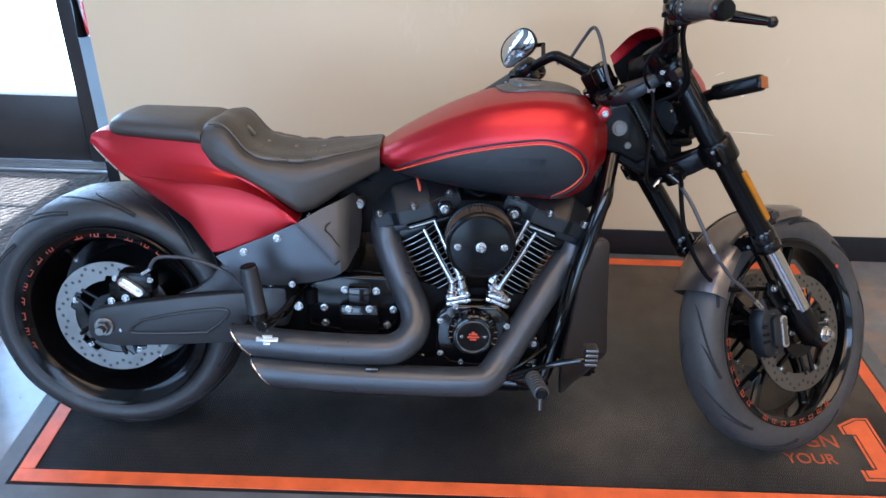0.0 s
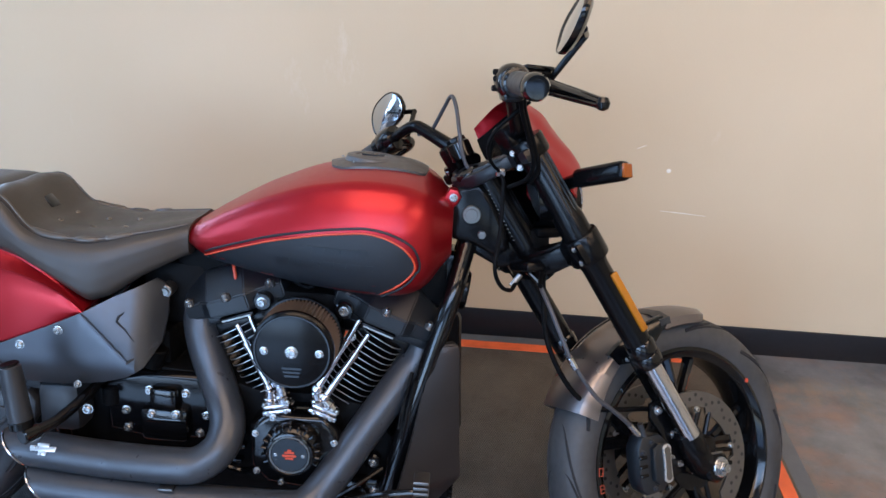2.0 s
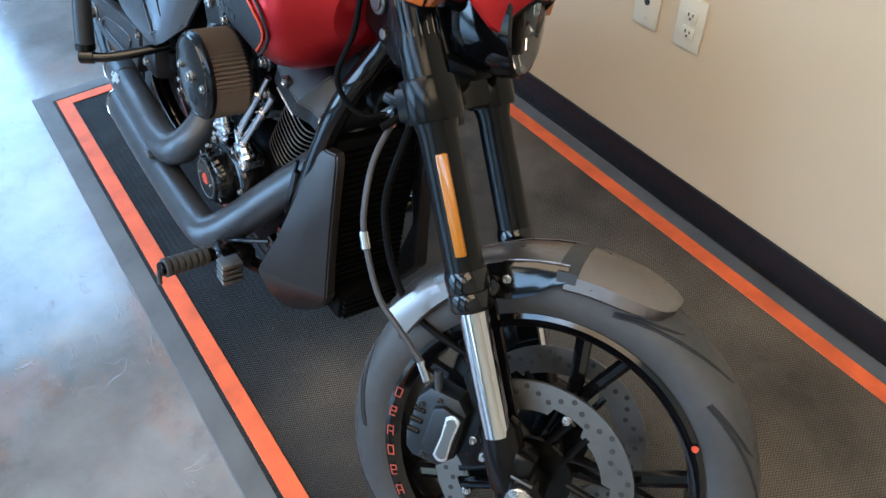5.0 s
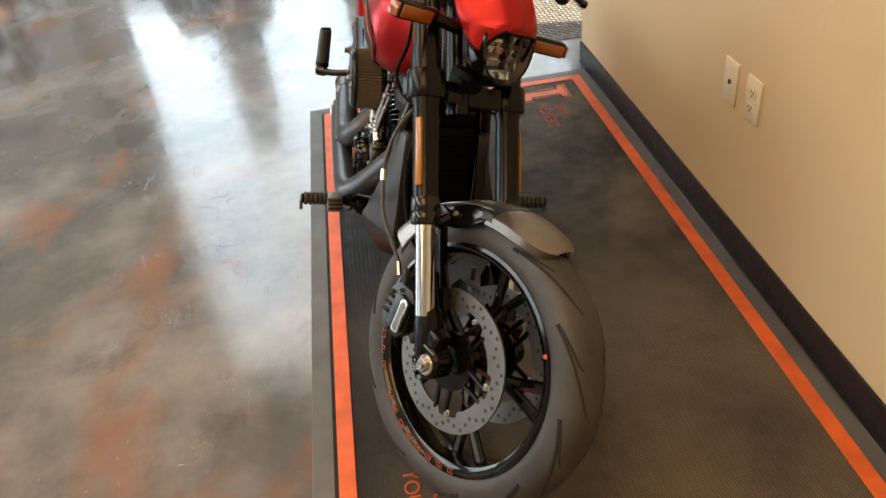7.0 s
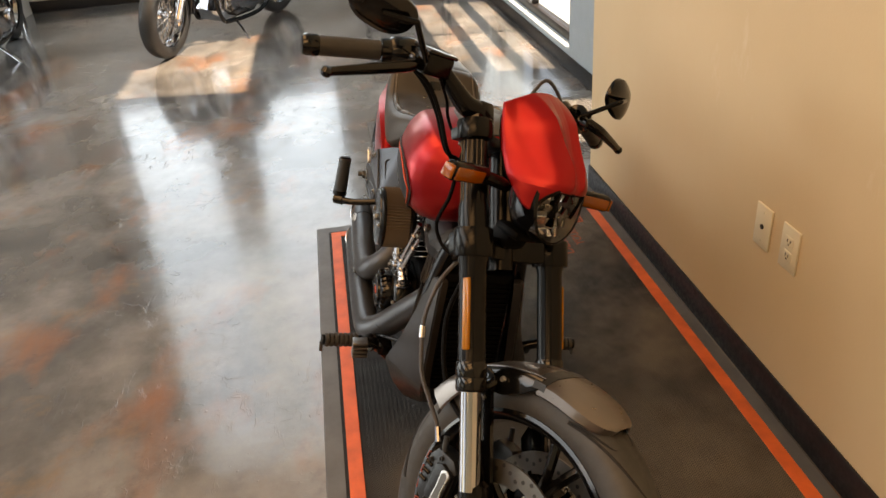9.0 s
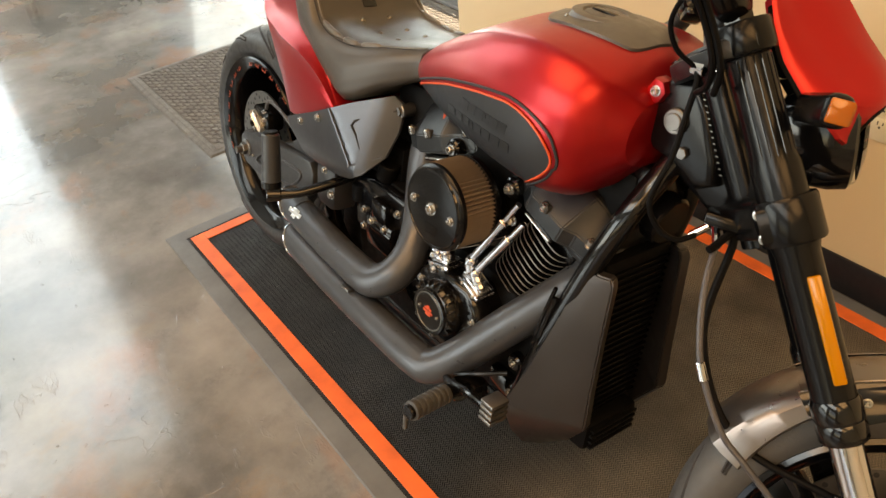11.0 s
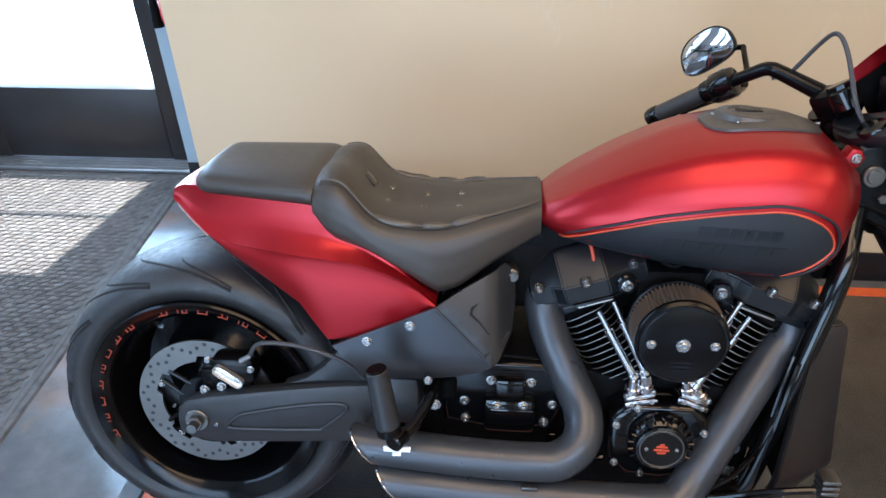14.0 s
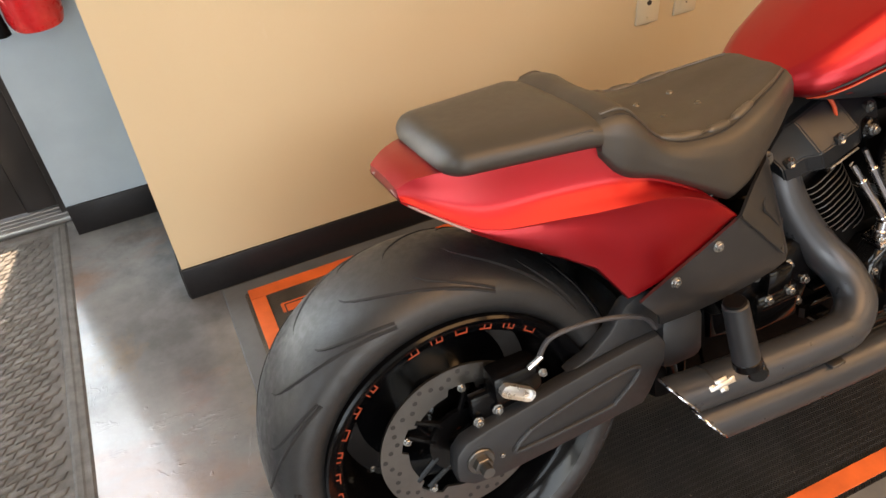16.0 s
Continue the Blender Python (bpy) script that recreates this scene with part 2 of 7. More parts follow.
def mat_rubber():
    n = Nodes("ribbed_black_rubber", (0.018, 0.018, 0.019), 0.5, spec=0.20)
    # a fine herringbone rib: rows slanting to and fro
    sep = n.t.nodes.new("ShaderNodeSeparateXYZ")
    n.link(n.place(), sep.inputs[0])

    def calc(op, a, b=0.0):
        k = n.t.nodes.new("ShaderNodeMath")
        k.operation = op
        for i, v in ((0, a), (1, b)):
            if hasattr(v, "links"):
                n.link(v, k.inputs[i])
            else:
                k.inputs[i].default_value = v
        return k.outputs[0]

    slant = calc("PINGPONG", sep.outputs[1], 0.0065)
    rib = calc("PINGPONG", calc("ADD", sep.outputs[0], slant), 0.0032)
    dust = n.noise(2.1, 9, 0.68)
    film = n.noise(0.8, 4, 0.5)
    c = n.mix(n.grey(dust, 0, 0.45, 0.54, 0.82), (0.0062, 0.0070, 0.0084), (0.075, 0.071, 0.066))
    c = n.mix(n.grey(film, 0, 0.18, 0.5, 0.75), c, (0.060, 0.058, 0.055))
    # the strip behind the machine: dust, paler still with lamplight put into its colour
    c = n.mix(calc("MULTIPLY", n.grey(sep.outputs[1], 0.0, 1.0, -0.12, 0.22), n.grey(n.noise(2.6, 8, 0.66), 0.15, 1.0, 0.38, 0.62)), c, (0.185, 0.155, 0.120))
    # the end under the front wheel: dust plus a painted pool of lamplight
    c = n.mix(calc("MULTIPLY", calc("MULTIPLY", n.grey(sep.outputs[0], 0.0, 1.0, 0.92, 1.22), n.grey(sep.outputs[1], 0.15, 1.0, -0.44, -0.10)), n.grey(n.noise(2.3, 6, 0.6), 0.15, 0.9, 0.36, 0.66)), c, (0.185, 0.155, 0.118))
    c = n.mix(n.grey(rib, 0.62, 0.0, 0.0004, 0.0028), c, (0.002, 0.002, 0.002))
    lint = n.noise(120, 2, 0.6)
    c = n.mix(n.grey(lint, 0, 0.6, 0.72, 0.78), c, (0.20, 0.19, 0.17))
    n.link(c, n.p.inputs["Base Color"])
    n.link(n.grey(n.noise(14, 4), 0.40, 0.62), n.p.inputs["Roughness"])
    n.bump(n.grey(rib, 0, 1, 0, 0.0032), 0.9, 0.002)
    return n.m


MAT["wall"] = wall_paint()
MAT["floor"] = floor_concrete()
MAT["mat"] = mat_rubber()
MAT["mat_edge"] = plain("grey_rubber_edge", (0.085, 0.09, 0.095), 0.55, amount=0.2, grain=0.1)
MAT["baseboard"] = plain("black_vinyl_base", (0.008, 0.007, 0.008), 0.45, spec=0.35, amount=0.25, rv=0.1)
MAT["bluewall"] = plain("pale_blue_paint", (0.28, 0.345, 0.39), 0.55, amount=0.05, grain=0.1, grain_scale=160)
MAT["whitewall"] = plain("off_white_paint", (0.55, 0.54, 0.52), 0.6, amount=0.05, grain=0.1, grain_scale=160)
MAT["ceiling"] = plain("white_ceiling", (0.6, 0.6, 0.58), 0.8, amount=0.04)
MAT["doormat"] = plain("charcoal_mat_fibre", (0.094, 0.091, 0.088), 0.85, amount=0.3, scale=30, grain=0.6, grain_scale=500)
MAT["plaster"] = plain("bare_plaster", (0.72, 0.68, 0.60), 0.7)
MAT["ground"] = plain("pale_paving", (0.5, 0.5, 0.48), 0.8, amount=0.1)
MAT["car"] = plain("outside_dark_blue", (0.05, 0.09, 0.14), 0.4, amount=0.1)


# ---- mesh helpers ----
def finish(bm, m=None):
    if m is not None:
        bmesh.ops.transform(bm, matrix=m, verts=bm.verts)
    return bm


def box(c, s, bevel=0.0, m=None, seg=2):
    bm = bmesh.new()
    bmesh.ops.create_cube(bm, size=1)
    bmesh.ops.scale(bm, vec=s, verts=bm.verts)
    if bevel:
        bmesh.ops.bevel(bm, geom=bm.edges[:], offset=bevel, segments=seg, affect="EDGES", profile=0.5)
    bmesh.ops.translate(bm, vec=c, verts=bm.verts)
    return finish(bm, m)


def from_lists(verts, faces):
    me = bpy.data.meshes.new("tmp")
    me.from_pydata([tuple(v) for v in verts], [], faces)
    bm = bmesh.new()
    bm.from_mesh(me)
    bpy.data.meshes.remove(me)
    return bm


def loft(rings, caps=True, closed=False, loop=True):
    """Skin rings of equal length. loop: each ring closes on itself. closed: the last ring meets the first."""
    n = len(rings[0])
    verts = [p for r in rings for p in r]
    faces = []
    for i in range(len(rings) if closed else len(rings) - 1):
        j = (i + 1) % len(rings)
        for k in range(n if loop else n - 1):
            l = (k + 1) % n
            faces.append((i * n + k, i * n + l, j * n + l, j * n + k))
    if caps and not closed and loop:
        faces.append(tuple(range(n))[::-1])
        faces.append(tuple((len(rings) - 1) * n + k for k in range(n)))
    bm = from_lists(verts, faces)
    bmesh.ops.recalc_face_normals(bm, faces=bm.faces)
    return bm


def spline(pts, per=8):
    """Catmull-Rom through the points."""
    p = [Vector(q) for q in pts]
    p = [p[0] * 2 - p[1], *p, p[-1] * 2 - p[-2]]
    out = []
    for i in range(1, len(p) - 2):
        for k in range(per):
            t = k / per
            a, b, c, d = p[i - 1], p[i], p[i + 1], p[i + 2]
            out.append(0.5 * (2 * b + (c - a) * t + (2 * a - 5 * b + 4 * c - d) * t * t + (3 * b - a - 3 * c + d) * t ** 3))
    return out + [p[-2]]


def tube(pts, r, n=12, per=8, flat=1.0, caps=True):
    """A round tube along a smooth path; r a number or one per given point."""
    path = spline(pts, per) if per > 1 else [Vector(q) for q in pts]
    if not isinstance(r, (list, tuple)):
        radii = [r] * len(path)
    else:
        radii = [float(v) for v in np.interp(np.linspace(0, len(r) - 1, len(path)), range(len(r)), r)]
    up = Vector((0.123, 0.987, 0.1)).normalized()
    rings = []
    for i, q in enumerate(path):
        d = (path[min(i + 1, len(path) - 1)] - path[max(i - 1, 0)]).normalized()
        a = (up - d * up.dot(d))
        a = a.normalized() if a.length > 1e-4 else d.orthogonal().normalized()
        up = a
        b = d.cross(a)
        rings.append([q + (a * math.cos(2 * math.pi * k / n) * flat + b * math.sin(2 * math.pi * k / n)) * radii[i] for k in range(n)])
    return loft(rings, caps)


def rod(a, b, r, r2=None, n=20, bevel=0.0):
    a, b = Vector(a), Vector(b)
    d = b - a
    r2 = r if r2 is None else r2
    prof = [(0, 0), (r, 0), (r2, d.length), (0, d.length)]
    if bevel:
        prof = [(0, 0), (r - bevel, 0), (r, bevel), (r2, d.length - bevel), (r2 - bevel, d.length), (0, d.length)]
    return lathe(prof, Matrix.Translation(a) @ d.to_track_quat("Z", "Y").to_matrix().to_4x4(), n)


def lathe(profile, m=None, n=48, closed=False):
    """Turn (radius, height) about z. closed: the profile is a loop."""
    rings = []
    for r, h in profile:
        rings.append([(r * math.cos(2 * math.pi * k / n), r * math.sin(2 * math.pi * k / n), h) for k in range(n)])
    bm = loft(rings, caps=False, closed=closed)
    bmesh.ops.remove_doubles(bm, verts=bm.verts, dist=1e-6)
    bmesh.ops.recalc_face_normals(bm, faces=bm.faces)
    return finish(bm, m)


def plate(outline, y0, y1, bevel=0.0, seg=2, m=None):
    """A flat piece cut to an outline in x and z, between y0 and y1."""
    bm = bmesh.new()
    f = bm.faces.new([bm.verts.new((x, y0, z)) for x, z in outline])
    e = bmesh.ops.extrude_face_region(bm, geom=[f])
    bmesh.ops.translate(bm, vec=(0, y1 - y0, 0), verts=[v for v in e["geom"] if isinstance(v, bmesh.types.BMVert)])
    bmesh.ops.recalc_face_normals(bm, faces=bm.faces)
    if bevel:
        edges = [e for e in bm.edges if abs(e.verts[0].co.y - e.verts[1].co.y) < 1e-6]
        bmesh.ops.bevel(bm, geom=edges, offset=bevel, segments=seg, affect="EDGES", profile=0.5, clamp_overlap=True)
    return finish(bm, m)


def panel(outline, y_of, thick, step=0.03):
    """A bent sheet: an outline in x and z, laid on y = y_of(x, z), thickened inwards (towards +y)."""
    bm = bmesh.new()
    bm.faces.new([bm.verts.new((x, 0, z)) for x, z in outline])
    for axis in (0, 2):
        lo, hi = min(v.co[axis] for v in bm.verts), max(v.co[axis] for v in bm.verts)
        k = lo + step
        while k < hi:
            co, no = [0, 0, 0], [0, 0, 0]
            co[axis], no[axis] = k, 1
            bmesh.ops.bisect_plane(bm, geom=bm.verts[:] + bm.edges[:] + bm.faces[:], plane_co=co, plane_no=no)
            k += step
    bmesh.ops.triangulate(bm, faces=[f for f in bm.faces if len(f.verts) > 4])
    for v in bm.verts:
        v.co.y = y_of(v.co.x, v.co.z)
    bmesh.ops.recalc_face_normals(bm, faces=bm.faces)
    if sum(f.normal.y for f in bm.faces) > 0:
        bmesh.ops.reverse_faces(bm, faces=bm.faces)
    e = bmesh.ops.extrude_face_region(bm, geom=bm.faces[:])
    bmesh.ops.translate(bm, vec=(0, thick, 0), verts=[v for v in e["geom"] if isinstance(v, bmesh.types.BMVert)])
    bmesh.ops.recalc_face_normals(bm, faces=bm.faces)
    return bm


def join(*bms):
    out = bmesh.new()
    for b in bms:
        me = bpy.data.meshes.new("tmp")
        b.to_mesh(me)
        out.from_mesh(me)
        bpy.data.meshes.remove(me)
        b.free()
    return out


def mirrored(bm):
    """The same piece on the other side of the machine (y turned round)."""
    out = bm.copy()
    bmesh.ops.scale(out, vec=(1, -1, 1), verts=out.verts)
    bmesh.ops.reverse_faces(out, faces=out.faces)
    return out


def mesh_of(name, bm, material, angle=35):
    me = bpy.data.meshes.new(name)
    bm.to_mesh(me)
    bm.free()
    me.materials.append(MAT[material])
    me.polygons.foreach_set("use_smooth", [True] * len(me.polygons))
    me.set_sharp_from_angle(angle=radians(angle))
    return me


def part(name, bm, material, parent=None, label="", angle=35):
    ob = new(name, mesh_of(name, bm, material, angle))
    ob.parent = parent
    if label:
        tagged(ob, label)
    return ob


def thing(name, bm, material, label, category, group="", kind="", angle=35):
    return tagged(part(name, bm, material, None, "", angle), label, category, group, kind)


def empty(name, label, category, m=None, group=""):
    ob = new(name)
    ob.empty_display_size = 0.1
    if m is not None:
        ob.matrix_world = m
    return tagged(ob, label, category, group)


def lerp(x, xs, ys):
    return float(np.interp(x, xs, ys))


def smooth(x, xs, ys, soft=0.03):
    """Interpolation with rounded corners."""
    h = (xs[-1] - xs[0]) * soft
    return sum(lerp(x + k * h, xs, ys) for k in (-1.5, -0.75, 0, 0.75, 1.5)) / 5


def lettering(text, size, m, depth=0.002):
    """Raised letters as a bmesh."""
    cu = bpy.data.curves.new("letters", "FONT")
    cu.body, cu.size, cu.extrude, cu.align_x, cu.align_y = text, size, depth, "CENTER", "CENTER"
    ob = bpy.data.objects.new("letters", cu)
    scene.collection.objects.link(ob)
    bpy.context.view_layer.update()
    me = bpy.data.meshes.new_from_object(ob.evaluated_get(bpy.context.evaluated_depsgraph_get()))
    bm = bmesh.new()
    bm.from_mesh(me)
    bpy.data.objects.remove(ob)
    bpy.data.curves.remove(cu)
    bpy.data.meshes.remove(me)
    return finish(bm, m)


# ---- the room ----
WALL_Y, CORNER_X, BLUE_Y, DOOR_Y = 0.755, -0.372, 1.205, 1.37
ROOM_X0, ROOM_X1, ROOM_Y0, TOP = -6.45, 7.0, -9.0, 8.2


def wall(name, c, s, material, label):
    return thing(name, box(c, s), material, label, "wall", kind="structure")


thing("floor", box((0.3, -3.75, -0.06), (13.6, 10.5, 0.12)), "floor", "grey-brown polished concrete floor with rust-orange stains", "floor", kind="structure")
thing("ground", box((0, 11.5, -0.12), (90, 20, 0.1)), "ground", "pale sunlit paving outside the doors", "ground", kind="structure")
thing("ceiling", box((0.3, -3.8, TOP + 0.05), (13.6, 10.4, 0.1)), "ceiling", "plain white ceiling", "ceiling", kind="structure")
north = wall("wall_north", ((CORNER_X + ROOM_X1) / 2, WALL_Y + 0.30, TOP / 2), (ROOM_X1 - CORNER_X, 0.6, TOP), "wall", "beige painted wall with faint scuffs")
part("scratch", tube([(1.803, WALL_Y, 0.503), (1.87, WALL_Y, 0.500), (1.943, WALL_Y, 0.495)], [0.0008, 0.0016, 0.0007], 6, 4), "plaster", north, "thin pale scratch")
part("chip", lathe([(0, 0.0012), (0.004, 0.001), (0.007, 0)], Matrix.Translation((1.805, WALL_Y, 0.636)) @ pose(0, 0, 0, 90), 9), "plaster", north, "small pale chip")
part("scratch", tube([(1.70, WALL_Y, 0.70), (1.715, WALL_Y, 0.708), (1.725, WALL_Y, 0.712)], [0.0006, 0.0012, 0.0006], 6, 3), "plaster", north)
wall("wall_east", (ROOM_X1 + 0.1, -4.0, TOP / 2), (0.2, 10.2, TOP), "wall", "beige painted end wall")


def pierced_wall(name, axis, at, thick, lo, hi, top, holes, material, label):
    """A wall along x or y with rectangular openings (a0, a1, z0, z1) that go through it."""
    cuts = sorted({lo, hi, *(h[0] for h in holes), *(h[1] for h in holes)})
    bms = []
    for a, b in zip(cuts, cuts[1:]):
        gaps = sorted((h[2], h[3]) for h in holes if h[0] <= a and h[1] >= b)
        z = 0.0
        for g0, g1 in gaps + [(top, top)]:
            if g0 - z > 1e-4:
                c, s = ((a + b) / 2, at, (z + g0) / 2), (b - a, thick, g0 - z)
                if axis == "y":
                    c, s = (c[1], c[0], c[2]), (s[1], s[0], s[2])
                bms.append(box(c, s))
            z = g1
    bm = join(*bms)
    bmesh.ops.remove_doubles(bm, verts=bm.verts, dist=1e-5)
    return thing(name, bm, material, label, "wall", kind="structure")


DOOR_X0, DOOR_X1, DOOR_TOP = -1.585, -0.635, 2.12
SIDE_X0, SIDE_X1 = -4.60, -2.12
pierced_wall("wall_entrance", "x", BLUE_Y + 0.16, 0.32, ROOM_X0, CORNER_X, TOP,
             [(DOOR_X0, DOOR_X1, 0.0, DOOR_TOP), (SIDE_X0, SIDE_X1, 0.14, 2.55), (-3.75, -1.95, 4.95, 7.75)], "bluewall", "pale blue painted entrance wall")
pierced_wall("wall_west", "y", ROOM_X0 - 0.1, 0.2, ROOM_Y0, BLUE_Y + 0.32, TOP,
             [(-3.0, -1.9, 1.1, 6.7), (-1.5, -0.3, 1.1, 6.7)], "whitewall", "off-white painted end wall with high windows")
pierced_wall("wall_south", "x", ROOM_Y0 - 0.1, 0.2, ROOM_X0, ROOM_X1, TOP, [(-5.2, 0.2, 0.4, 3.4), (1.6, 5.6, 0.4, 3.4), (-4.6, 5.6, 4.9, 7.5)], "whitewall", "off-white wall with storefront windows")
# return wall of the corner
thing("baseboard_north", box(((CORNER_X + ROOM_X1) / 2, WALL_Y - 0.004, 0.052), (ROOM_X1 - CORNER_X + 0.008, 0.008, 0.104), 0.003), "baseboard", "black vinyl baseboard along the beige wall", "baseboard", kind="structure")
thing("baseboard_corner", box((CORNER_X - 0.004, (WALL_Y + BLUE_Y) / 2, 0.052), (0.008, BLUE_Y - WALL_Y, 0.104), 0.003), "baseboard", "black vinyl baseboard round the wall corner", "baseboard", kind="structure")
thing("baseboard_entrance", box(((CORNER_X - 0.008 + DOOR_X1) / 2, BLUE_Y - 0.004, 0.052), (CORNER_X - 0.008 - DOOR_X1, 0.008, 0.104), 0.003), "baseboard", "black vinyl baseboard below the pale blue wall", "baseboard", kind="structure")
thing("baseboard_side", box(((ROOM_X0 + DOOR_X0) / 2, BLUE_Y - 0.004, 0.052), (DOOR_X0 - ROOM_X0, 0.008, 0.104), 0.003), "baseboard", "black vinyl baseboard below the side windows", "baseboard", kind="structure")
thing("baseboard_west", box((ROOM_X0 + 0.004, -3.9, 0.06), (0.008, 10.1, 0.12), 0.003), "baseboard", "black vinyl baseboard of the end wall", "baseboard", kind="structure")


def framed_pane(name, x0, x1, z0, z1, y, bars_x, bars_z, label, w=0.06, depth=0.07, pane=True):
    """A fixed window: frame, bars and panes, in a wall along x."""
    root = tagged(new(name), label, "window", kind="structure")
    part("window_frame", join(box(((x0 + x1) / 2, y, z0 + w / 2), (x1 - x0, depth, w), 0.004), box(((x0 + x1) / 2, y, z1 - w / 2), (x1 - x0, depth, w), 0.004),
                              box((x0 + w / 2, y, (z0 + z1) / 2), (w, depth, z1 - z0 - 2 * w), 0.004), box((x1 - w / 2, y, (z0 + z1) / 2), (w, depth, z1 - z0 - 2 * w), 0.004)), "bronze", root)
    for bx, bw in bars_x:
        part("mullion", box((bx, y, (z0 + z1) / 2), (bw, depth * 0.8, z1 - z0 - 2 * w), 0.003), "bronze", root)
    for bz, bw in bars_z:
        part("transom", box(((x0 + x1) / 2, y, bz), (x1 - x0 - 2 * w, depth * 0.7, bw), 0.003), "bronze", root)
    if pane:
        ob = part("pane", box(((x0 + x1) / 2, y, (z0 + z1) / 2), (x1 - x0 - 2 * w, 0.006, z1 - z0 - 2 * w)), "pane", root)
        ob.visible_shadow = False
    return root


framed_pane("window_1", SIDE_X0, SIDE_X1, 0.14, 2.55, BLUE_Y + 0.1, [(-3.32, 0.03)], [(0.83, 0.12), (1.37, 0.12), (2.0, 0.12)], "dark bronze framed side window beside the entrance door")
framed_pane("window_2", -3.75, -1.95, 4.95, 7.75, BLUE_Y + 0.16, [], [], "high dark-framed clerestory window")
for k, (a, b) in enumerate(((-5.2, 0.2), (1.6, 5.6))):
    framed_pane("window_%d" % (3 + k), a, b, 0.4, 3.4, ROOM_Y0 - 0.1, [(a + (b - a) * q / 3, 0.06) for q in (1, 2)], [(2.3, 0.06)], "dark bronze framed storefront window", pane=False)
framed_pane("window_7", -4.6, 5.6, 4.9, 7.5, ROOM_Y0 - 0.1, [(-4.6 + 10.2 * q / 6, 0.06) for q in range(1, 6)], [], "dark bronze framed clerestory window", pane=False)
for k, (a, b) in enumerate(((-3.0, -1.9), (-1.5, -0.3))):
    w = framed_pane("window_%d" % (5 + k), a, b, 1.1, 6.7, 0, [], [(2.9, 0.05), (4.8, 0.05)], "tall window high in the end wall", pane=False)
    w.matrix_world = pose(ROOM_X0 - 0.1, 0, 0, 0, 0, 90)


# ---- entrance door ----
def entrance_door():
    root = tagged(new("door_1"), "dark bronze glazed entrance door, shut, with bright daylight behind", "door", kind="structure")
    y, z1 = DOOR_Y, 2.06
    x0, x1 = DOOR_X0 + 0.03, DOOR_X1 - 0.03
    part("jamb", join(box((DOOR_X0 + 0.0175, y, DOOR_TOP / 2), (0.035, 0.12, DOOR_TOP - 0.01), 0.004), box((DOOR_X1 - 0.0175, y, DOOR_TOP / 2), (0.035, 0.12, DOOR_TOP - 0.01), 0.004),
                      box(((DOOR_X0 + DOOR_X1) / 2, y, DOOR_TOP - 0.025), (x1 - x0 - 0.01, 0.12, 0.04), 0.004)), "bronze", root)
    part("stile", box((x0 + 0.055, y, 0.03 + z1 / 2), (0.095, 0.045, z1), 0.004), "bronze", root)
    part("stile", box((x1 - 0.055, y, 0.03 + z1 / 2), (0.095, 0.045, z1), 0.004), "bronze", root)
    part("bottom_rail", box(((x0 + x1) / 2, y - 0.002, 0.185), (x1 - x0 - 0.2, 0.045, 0.30), 0.004), "bronze", root)
    part("top_rail", box(((x0 + x1) / 2, y, z1 - 0.04), (x1 - x0 - 0.2, 0.045, 0.12), 0.004), "bronze", root)
    part("push_bar", box(((x0 + x1) / 2, y - 0.045, 0.86), (x1 - x0 - 0.1, 0.022, 0.022), 0.008), "bronze", root)
    ob = part("pane", box(((x0 + x1) / 2, y, 1.17), (x1 - x0 - 0.2, 0.006, 1.68)), "pane", root)
    ob.visible_shadow = False
    part("threshold", join(box(((DOOR_X0 + DOOR_X1) / 2, y - 0.02, 0.010), (DOOR_X1 - DOOR_X0, 0.13, 0.02), 0.006),
                           *[box(((DOOR_X0 + DOOR_X1) / 2, y - 0.06 + 0.02 * k, 0.021), (DOOR_X1 - DOOR_X0 - 0.02, 0.006, 0.003)) for k in range(5)]), "sill", root)
    return root


entrance_door()


# ---- wall fittings ----
def wall_plate(x, kind):
    root = empty("wall_plate", "ivory plastic %s on the beige wall" % kind, "wall plate", pose(x, WALL_Y, 0.496), "wall plates")
    part("plate", box((0, -0.003, 0), (0.076, 0.006, 0.122), 0.0025), "ivory", root)
    if kind.startswith("cable"):
        part("jack", rod((0, -0.005, 0), (0, -0.009, 0), 0.007), "slot", root)
        for z in (0.042, -0.042):
            part("screw", rod((0, -0.005, z), (0, -0.0075, z), 0.0035, n=12), "ivory", root)
    else:
        for z in (0.02, -0.02):
            sock = part("socket", box((0, -0.0065, z), (0.034, 0.003, 0.028), 0.001), "ivory", root)
            part("slots", join(box((-0.006, -0.0085, z + 0.003), (0.002, 0.002, 0.008)), box((0.006, -0.0085, z + 0.003), (0.002, 0.002, 0.007)), box((0, -0.0085, z - 0.007), (0.004, 0.002, 0.004))), "slot", sock)
        part("screw", rod((0, -0.005, 0), (0, -0.0075, 0), 0.003, n=12), "ivory", root)
    return root


wall_plate(1.032, "cable jack plate")
wall_plate(1.160, "double power socket")


